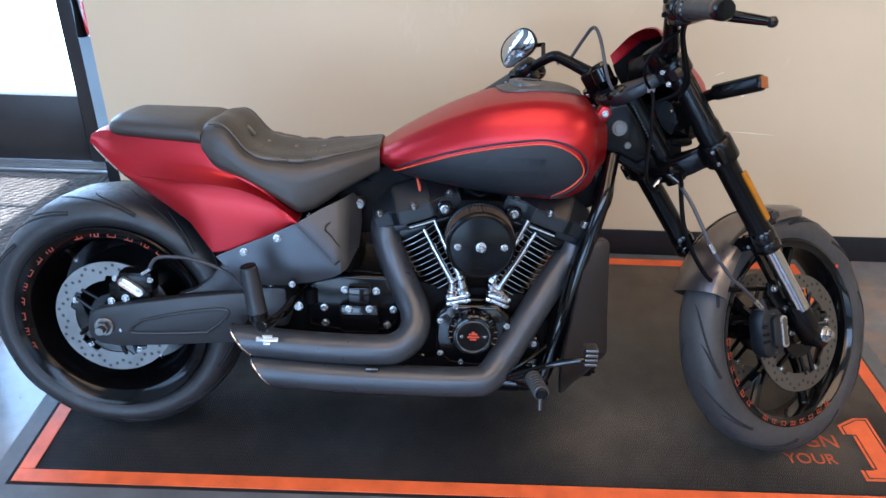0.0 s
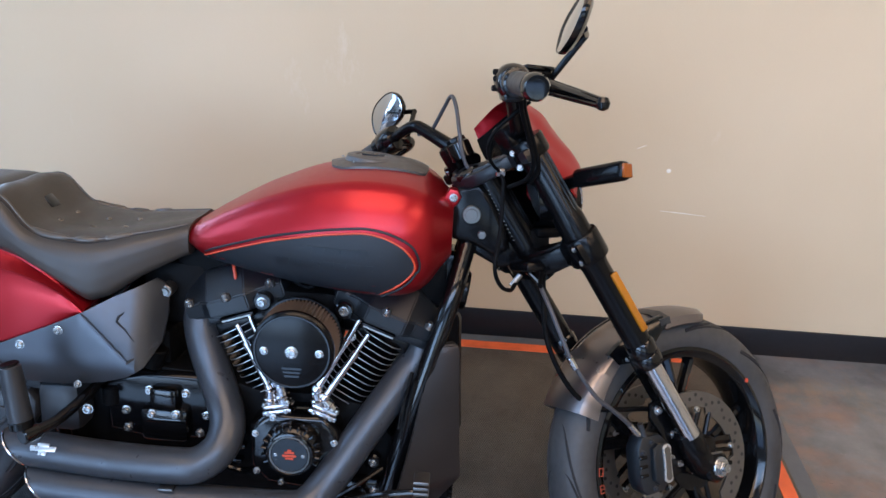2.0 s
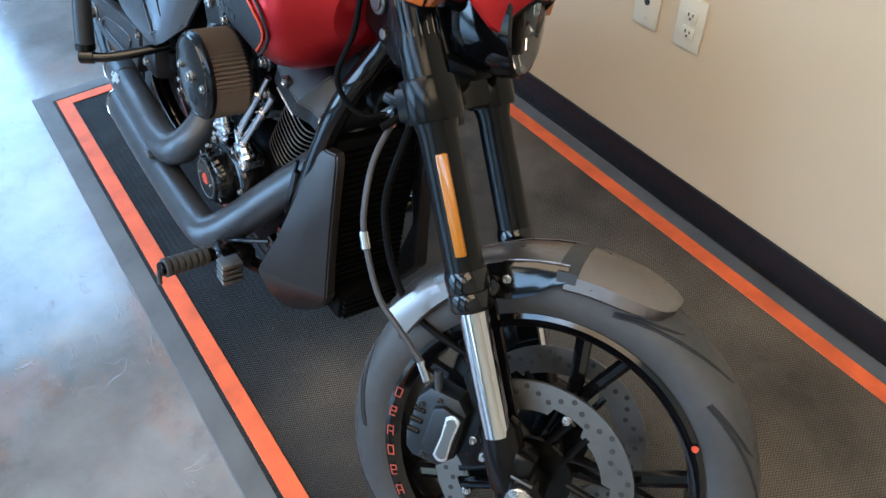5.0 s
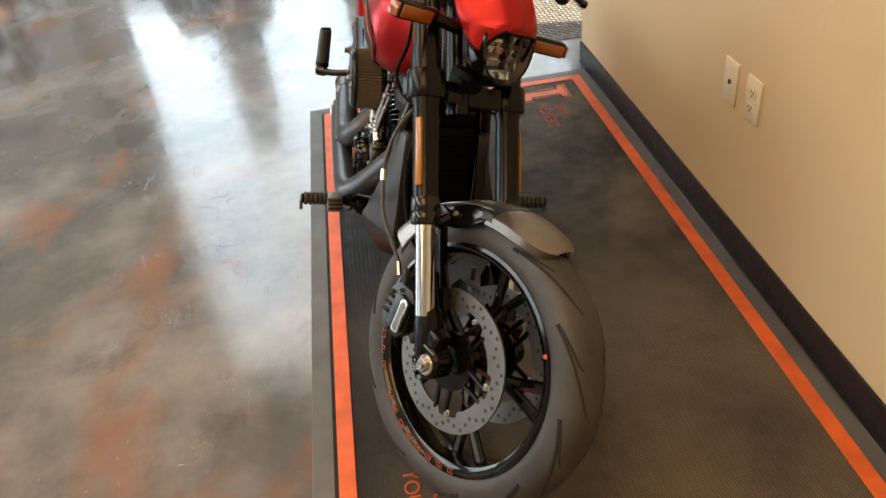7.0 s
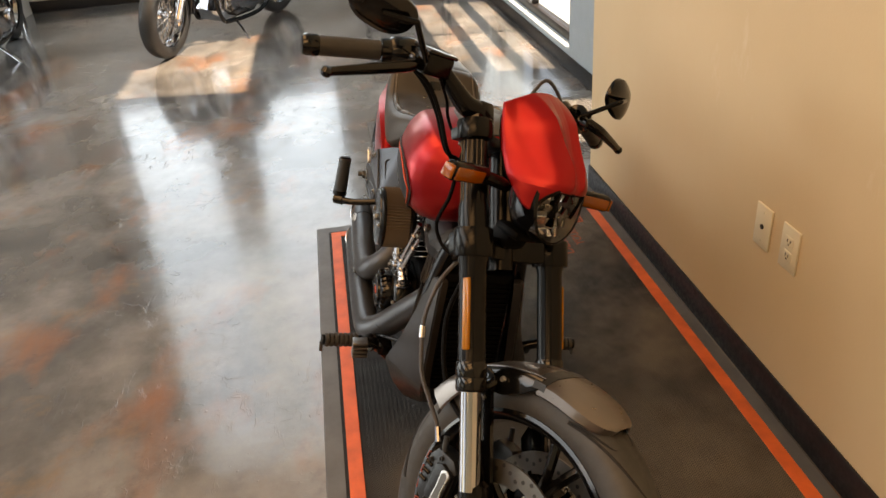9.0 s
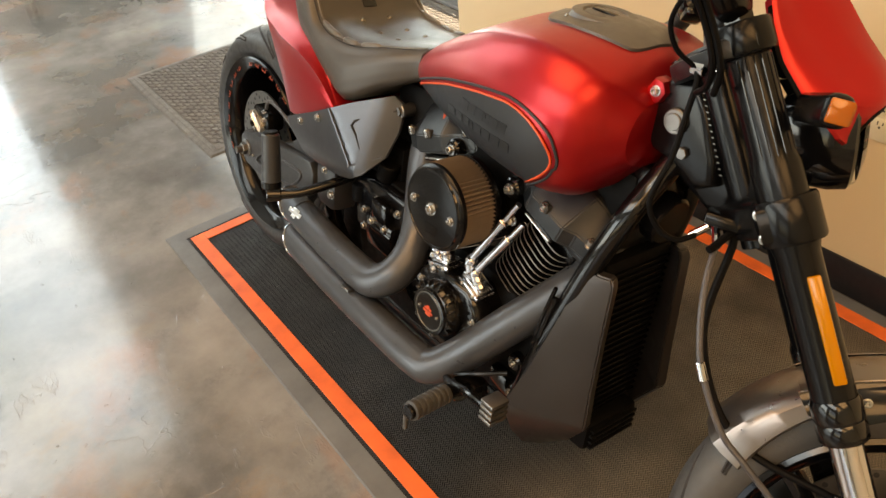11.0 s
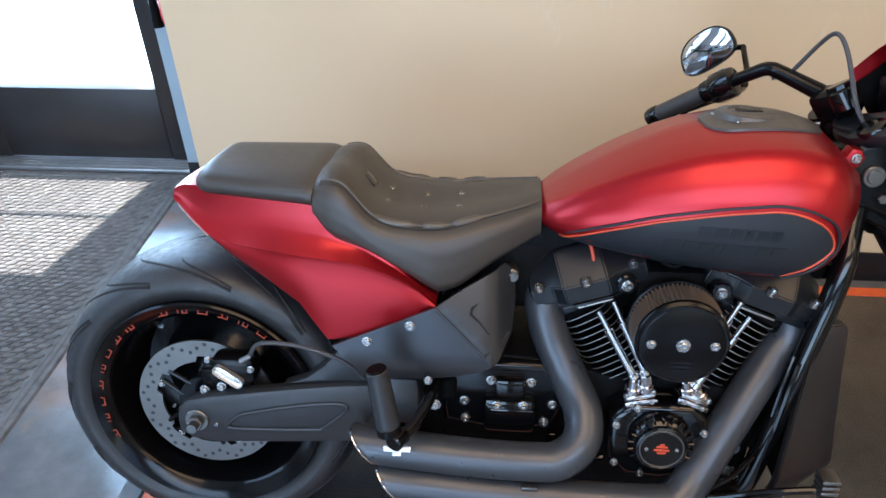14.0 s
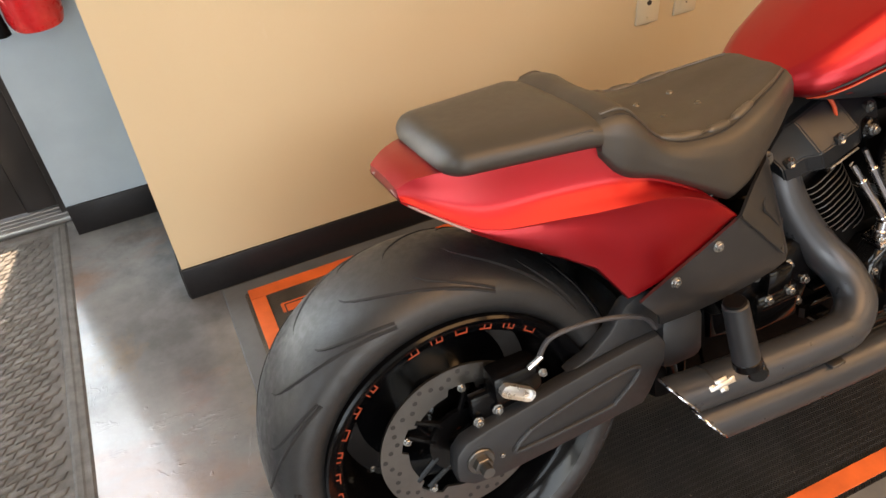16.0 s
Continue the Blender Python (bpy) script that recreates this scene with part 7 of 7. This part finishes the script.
for side in (-1, 1):
    strip = []
    for row, lim in zip(grid[10:], OPENING):
        ys = [p.y for p in row]
        w = max(ys)
        pts = []
        for q in range(8):
            y = side * (lim + (w - lim) * q / 7)
            pts.append(Vector((float(np.interp(y, ys, [p.x for p in row])), y, float(np.interp(y, ys, [p.z for p in row])))))
        strip.append(pts + [p + Vector((-0.004, 0, -0.003)) for p in reversed(pts)])
    face_part("fairing_cheek", loft(strip), "red", fair, "", 24)
    # dark lip round the lamp opening
    lip = [Vector((float(np.interp(lim, [p.y for p in row], [p.x for p in row])) - 0.004, side * lim, float(np.interp(lim, [p.y for p in row], [p.z for p in row])))) for row, lim in zip(grid[10:], OPENING)]
    face_part("opening_lip", tube([Vector((grid[10][40].x - 0.006, 0, grid[10][40].z - 0.004)), Vector((grid[10][40].x - 0.018, side * 0.035, grid[10][40].z - 0.004))] + lip, 0.0045, 8, 4), "matte", fair)
mh = Matrix.Translation((1.434, 0.006, 0.890)) @ Matrix.Rotation(radians(74), 4, "Y") @ Matrix.Diagonal((1.08, 1.08, 1.0, 1.0))


def lamp_shape(s, h):
    """The lamp's rounded five-sided outline, scaled by s, at depth h."""
    out = []
    for a in np.linspace(0, 2 * math.pi, 40, endpoint=False):
        sx, cy = math.sin(a), math.cos(a)
        wide = 0.066 * (1 + 0.16 * sx)
        out.append(mh @ Vector((-(0.048 if sx > 0 else 0.074) * s * math.copysign(abs(sx) ** 0.75, sx), wide * s * math.copysign(abs(cy) ** 0.85, cy), h)))
    return out


head = face_part("headlight", loft([lamp_shape(0.7, -0.075), lamp_shape(0.95, -0.05), lamp_shape(1.05, -0.01), lamp_shape(1.04, 0.012), lamp_shape(0.98, 0.016)], caps=False), "gloss", None, "clear-lensed headlight with faceted reflectors in a black shell")
face_part("lamp_bowl", loft([lamp_shape(0.97, 0.008), lamp_shape(0.85, -0.022), lamp_shape(0.45, -0.030), lamp_shape(0.05, -0.032)], caps=False), "alloy", head)
rng = random.Random(7)
for x, wide, count in ((-0.030, 0.056, 5), (-0.010, 0.062, 6), (0.012, 0.060, 6), (0.034, 0.052, 5), (0.055, 0.040, 4)):
    for k in range(count):
        y = -wide + 2 * wide * (k + 0.5) / count
        m = mh @ Matrix.Translation((x, y, -0.010 + 0.004 * rng.random())) @ pose(0, 0, 0, rng.uniform(-28, 28), rng.uniform(-35, 35), rng.uniform(-15, 15))
        face_part("reflector_facet", box((0, 0, 0), (0.016, 1.7 * wide / count, 0.004), 0.0012, m, 1), "chrome" if rng.random() < 0.8 else "gloss", head)
for y in (-0.026, 0.026):
    face_part("lamp_pocket", join(*[box((x, y + dy, 0.0), (sx, sy, 0.016), 0.001, mh, 1) for x, dy, sx, sy in ((-0.038, 0, 0.002, 0.030), (-0.018, 0, 0.002, 0.030), (-0.028, -0.015, 0.020, 0.002), (-0.028, 0.015, 0.020, 0.002))]), "chrome", head)
face_part("lamp_divider", box((0.0, 0, -0.004), (0.090, 0.005, 0.022), 0.002, mh), "gloss", head)
face_part("lamp_lens", loft([lamp_shape(0.99, 0.013), lamp_shape(0.93, 0.022), lamp_shape(0.7, 0.029), lamp_shape(0.3, 0.033), lamp_shape(0.02, 0.034)], caps=False), "lens", head)
face_part("lamp_chin", join(box((1.392, 0, 0.802), (0.065, 0.085, 0.020), 0.009), box((1.372, 0, 0.785), (0.055, 0.065, 0.05), 0.012)), "matte", head)
for side in (-1, 1):
    d = Vector((0.42, 0.90, 0.08) if side > 0 else (0.20, -0.975, 0.06)).normalized()
    c = Vector((1.376, 0.186, 0.888) if side > 0 else (1.376, -0.180, 0.899))
    root = Vector((1.325, 0.108, 0.892) if side > 0 else (1.368, -0.055, 0.884))
    m = Matrix.Translation(c) @ d.to_track_quat("X", "Z").to_matrix().to_4x4()
    ind = hpart("indicator", join(box((0, 0, 0), (0.122, 0.030, 0.036), 0.011, m, 3), rod(root, c - d * 0.05, 0.013, n=16)), "satin", None, "black indicator with an amber lens")
    hpart("indicator_lens", join(box((0.008, 0.0125 * (-side), -0.001), (0.092, 0.010, 0.025), 0.004, m), box((0.0605, 0, -0.001), (0.006, 0.024, 0.026), 0.0025, m)), "indicator", ind, "dark amber indicator lens")


# ---- other machines and fittings across the showroom ----
def whitewall_wheel(root, c, r, turn, spokes, label):
    """A spoked wheel on an axle; turn: the pose of the steered or straight wheel."""
    m = turn @ Matrix.Translation(c) @ pose(0, 0, 0, 90)
    wheel = part("wheel", lathe([(r * 0.70, -0.035), (r * 0.74, -0.042), (r * 0.745, -0.03), (r * 0.69, 0), (r * 0.745, 0.03), (r * 0.74, 0.042), (r * 0.70, 0.035), (r * 0.66, 0.0)], m, 64, True), "chrome", root, label)
    part("tyre", lathe(tyre_profile(r, 0.066, r * 0.735, 0.6), m, 72, True), "rubber", wheel, "dusty black tyre", 50)
    part("hub", lathe([(0, 0.06), (0.045, 0.06), (0.05, 0.05), (0.03, 0.03), (0.03, -0.03), (0.05, -0.05), (0.045, -0.06), (0, -0.06)], m, 24), "chrome", wheel)
    for k in range(spokes):
        a = 2 * math.pi * k / spokes
        b = a + (0.5 if (k // 2) % 2 else -0.5)
        z = 0.045 if k % 2 else -0.045
        part("spoke", finish(rod((0.045 * math.cos(b), 0.045 * math.sin(b), z), (r * 0.69 * math.cos(a), r * 0.69 * math.sin(a), 0), 0.0032, n=6), m), "chrome", wheel)
    part("brake_disc", lathe([(0.09, 0.072), (0.145, 0.072), (0.145, 0.077), (0.09, 0.077)], m, 40, True), "steel", wheel)
    return wheel


def touring_machine(label, m, steer, paint, fender_drop, guard):
    """A heavy chrome-trimmed cruiser: local x ahead from the rear axle, y to its left."""
    root = empty("motorcycle", label, "motorcycle", m, "parked motorcycles")
    rf, rr, base = 0.335, 0.325, 1.62
    pivot = Vector((base - 0.02, 0, 0.30))
    turn = Matrix.Translation(pivot) @ Matrix.Rotation(radians(steer), 4, Vector((-0.5, 0, 0.866))) @ Matrix.Translation(-pivot)
    whitewall_wheel(root, (base, 0, rf), rf, turn, 40, "chrome spoked front wheel")
    whitewall_wheel(root, (0, 0, rr), rr, Matrix.Identity(4), 40, "chrome spoked rear wheel")
    ax = Vector((base, 0, rf))

    def hood(c, r, a0, a1, half, depth):
        rings = []
        for k in range(19):
            a = radians(a0 + (a1 - a0) * k / 18)
            prof = [(-half, r - depth), (-half, r - depth * 0.4), (-half * 0.86, r - 0.012), (-half * 0.5, r), (0, r + 0.004)]
            prof = prof + [(-y, q) for y, q in reversed(prof[:-1])]
            inner = [(y * 0.95, q - 0.004) for y, q in reversed(prof)]
            rings.append([Vector(c) + Vector((q * math.cos(a), y, q * math.sin(a))) for y, q in prof + inner])
        return loft(rings)

    part("front_fender", finish(hood(ax, rf + 0.03, 45, 190, 0.085, fender_drop), turn), paint, root)
    part("rear_fender", hood((0, 0, rr), rr + 0.03, 20, 170, 0.10, 0.12), paint, root)
    up = Vector((-0.5, 0, 0.866))
    for s in (-1, 1):
        foot = ax + Vector((0, s * 0.105, 0))
        leg = part("fork_leg", finish(rod(foot - up * 0.02, foot + up * 0.42, 0.030, n=20, bevel=0.004), turn), "chrome", root, "polished fork leg")
        part("fork_tube", finish(rod(foot + up * 0.40, foot + up * 0.78, 0.024, n=20), turn), "chrome", leg)
        part("fender_strut", finish(rod(foot + Vector((0, -s * 0.012, 0.02)), foot + Vector((-0.20, -s * 0.02, 0.27)), 0.006, n=8), turn), "chrome", leg)
        part("frame_tube", tube([(1.23, s * 0.05, 0.82), (1.16, s * 0.10, 0.55), (1.08, s * 0.13, 0.22), (0.95, s * 0.14, 0.15), (0.45, s * 0.14, 0.16), (0.30, s * 0.12, 0.36), (0.36, s * 0.10, 0.62)], 0.018, 12, 6), "gloss", root)
        if guard:
            part("engine_guard", tube([(1.17, s * 0.06, 0.60), (1.20, s * 0.22, 0.56), (1.20, s * 0.30, 0.42), (1.17, s * 0.28, 0.28), (1.08, s * 0.12, 0.22)], 0.016, 12, 6), "chrome", root)
        part("floorboard", box((0.98, s * 0.25, 0.25), (0.22, 0.09, 0.02), 0.008), "satin", root)
        if s < 0:
            part("exhaust_pipe", join(tube([(0.92, s * 0.12, 0.50), (0.95, s * 0.20, 0.36), (0.84, s * 0.22, 0.26), (0.55, s * 0.23, 0.23)], 0.024, 14, 6), rod((0.56, s * 0.23, 0.23), (-0.28, s * 0.24, 0.25), 0.045, n=24, bevel=0.008)), "chrome", root)
        part("handlebar", finish(tube([(1.22, s * 0.06, 1.02), (1.20, s * 0.18, 1.08), (1.14, s * 0.34, 1.07), (1.02, s * 0.44, 1.03)], 0.0135, 12, 6), turn), "chrome", root)
        part("grip", finish(rod((1.07, s * 0.40, 1.05), (0.99, s * 0.46, 1.02), 0.019, n=16, bevel=0.003), turn), "matte", root)
    part("lamp_shell", finish(lathe([(0, -0.12), (0.05, -0.11), (0.085, -0.05), (0.092, 0), (0.088, 0.012), (0, 0.03)], Matrix.Translation((1.42, 0, 0.93)) @ pose(0, 0, 0, 0, 90), 32), turn), "chrome", root)
    part("crankcase", plate([(0.50, 0.22), (0.58, 0.16), (1.04, 0.16), (1.10, 0.26), (1.06, 0.42), (0.90, 0.47), (0.55, 0.46), (0.48, 0.36)], -0.13, 0.14, 0.02, 3), "chrome", root, "polished engine case")
    part("primary_cover", join(plate([(0.46, 0.26), (0.52, 0.22), (0.98, 0.21), (1.08, 0.28), (1.07, 0.40), (0.98, 0.45), (0.56, 0.41), (0.47, 0.36)], 0.14, 0.20, 0.024, 3), rod((0.58, 0.19, 0.32), (0.58, 0.222, 0.32), 0.075, n=32, bevel=0.012), rod((0.98, 0.19, 0.335), (0.98, 0.224, 0.335), 0.085, n=32, bevel=0.014)), "chrome", root, "chrome primary cover")
    part("timer_cover", join(rod((0.92, -0.12, 0.36), (0.92, -0.185, 0.36), 0.085, n=32, bevel=0.014), rod((0.92, -0.18, 0.36), (0.92, -0.205, 0.36), 0.05, n=28, bevel=0.008), rod((1.02, -0.12, 0.30), (1.02, -0.17, 0.30), 0.045, n=24, bevel=0.008)), "chrome", root)
    for lean in (-0.4, 0.4):
        low = Vector((0.82 + lean * 0.12, 0, 0.44))
        d = Vector((math.sin(lean), 0, math.cos(lean)))
        mm = Matrix.Rotation(lean, 4, "Y")
        barrel = part("cylinder", rod(low, low + d * 0.22, 0.055, n=24), "wrinkle", root)
        for k in range(9):
            part("fin", box((0, 0, 0), (0.135, 0.19, 0.006), 0.002, Matrix.Translation(low + d * (0.02 + 0.021 * k)) @ mm, 1), "alloy", barrel)
        part("rocker_cover", box((0, 0, 0), (0.18, 0.20, 0.075), 0.02, Matrix.Translation(low + d * 0.25) @ mm, 3), "chrome", barrel)
    part("air_cleaner", rod((0.83, -0.10, 0.62), (0.83, -0.20, 0.62), 0.085, n=32, bevel=0.012), "chrome", root)
    rings = []
    for x, w, lo, hi in ((0.60, 0.05, 0.77, 0.82), (0.66, 0.10, 0.75, 0.87), (0.80, 0.14, 0.73, 0.93), (0.98, 0.155, 0.73, 0.95), (1.10, 0.14, 0.76, 0.93), (1.17, 0.08, 0.80, 0.88)):
        rings.append([(x, w * math.copysign(abs(math.cos(a)) ** 0.8, math.cos(a)), (lo + hi) / 2 + (hi - lo) / 2 * math.sin(a)) for a in np.linspace(0, 2 * math.pi, 24, endpoint=False)])
    part("fuel_tank", loft(rings), paint, root, "", 60)
    rings = []
    for x, w, lo, hi in ((-0.12, 0.09, 0.78, 0.82), (-0.05, 0.12, 0.72, 0.84), (0.15, 0.15, 0.70, 0.82), (0.26, 0.17, 0.66, 0.76), (0.45, 0.17, 0.66, 0.74), (0.60, 0.09, 0.70, 0.76), (0.66, 0.04, 0.72, 0.76)):
        rings.append([(x, w * math.copysign(abs(math.cos(a)) ** 0.6, math.cos(a)), (lo + hi) / 2 + (hi - lo) / 2 * math.sin(a)) for a in np.linspace(0, 2 * math.pi, 24, endpoint=False)])
    part("seat", loft(rings), "leather", root, "", 60)
    part("neck", rod((1.30, 0, 0.76), (1.20, 0, 0.94), 0.04, n=20, bevel=0.004), "gloss", root)
    part("triple_clamp", finish(join(box((1.25, 0, 0.98), (0.09, 0.27, 0.035), 0.012), box((1.335, 0, 0.79), (0.08, 0.27, 0.04), 0.012)), turn), "chrome", root)
    part("side_stand", tube([(0.90, 0.14, 0.16), (0.96, 0.26, 0.09), (1.02, 0.36, 0.022)], 0.012, 10, 4), "chrome", root)
    part("stand_foot", box((1.03, 0.375, 0.012), (0.07, 0.045, 0.012), 0.004), "satin", root)
    return root


touring_machine("black and chrome cruiser motorcycle with spoked wheels standing in sunlight", pose(-5.14, -0.81, 0, 0, 0, -30) @ pose(0, 0, 0, -6), 12, "gloss", 0.10, False)
touring_machine("white and chrome touring motorcycle on its side stand", pose(-5.15, -3.30, 0, 0, 0, 2) @ pose(0, 0, 0, -6), 4, "seatwhite", 0.13, True)


def plinth():
    """A low round display foot."""
    return thing("plinth", lathe([(0, 0.062), (0.18, 0.062), (0.198, 0.055), (0.205, 0.045), (0.205, 0.0), (0, 0)], pose(-2.98, -3.03, 0), 48), "matte", "low round black plinth on the polished floor", "plinth")


plinth()

# the boxed-out corner of the end wall, with its base
wall("wall_pier", (-6.32, -6.3, TOP / 2), (0.26, 5.6, TOP), "whitewall", "off-white boxed-out part of the end wall")
thing("baseboard_pier", box((-6.186, -6.3, 0.06), (0.008, 5.6, 0.12), 0.003), "baseboard", "black vinyl baseboard of the boxed-out wall", "baseboard", kind="structure")


def metal_chair():
    """A chair of bent bright tube."""
    root = empty("chair", "chair of bent chrome tube with a dark seat", "chair", pose(-5.75, -3.62, 0, 0, 0, 25))
    for s in (-1, 1):
        part("leg", tube([(0.22, s * 0.21, 0.0), (0.20, s * 0.21, 0.25), (0.17, s * 0.21, 0.44), (-0.05, s * 0.21, 0.45), (-0.20, s * 0.21, 0.47), (-0.27, s * 0.20, 0.88)], 0.011, 10, 5), "chrome", root)
        part("leg", tube([(-0.26, s * 0.21, 0.0), (-0.12, s * 0.21, 0.30), (0.0, s * 0.21, 0.44)], 0.011, 10, 4), "chrome", root)
    part("seat", box((0.0, 0, 0.475), (0.42, 0.42, 0.05), 0.018, None, 3), "leather", root)
    part("backrest", box((-0.25, 0, 0.78), (0.05, 0.40, 0.24), 0.018, None, 3), "leather", root)
    return root


metal_chair()


def display_rack():
    """A dark low rack under the end window."""
    root = empty("display_rack", "low black metal display rack against the end wall", "rack", pose(-6.05, 0.55, 0))
    for x in (-0.22, 0.22):
        for y in (-0.45, 0.45):
            part("post", box((x, y, 0.55), (0.035, 0.035, 1.1), 0.004), "satin", root)
    for z in (0.12, 0.45, 0.78, 1.08):
        part("shelf", box((0, 0, z), (0.44, 0.92, 0.03), 0.005), "matte", root)
    return root


display_rack()
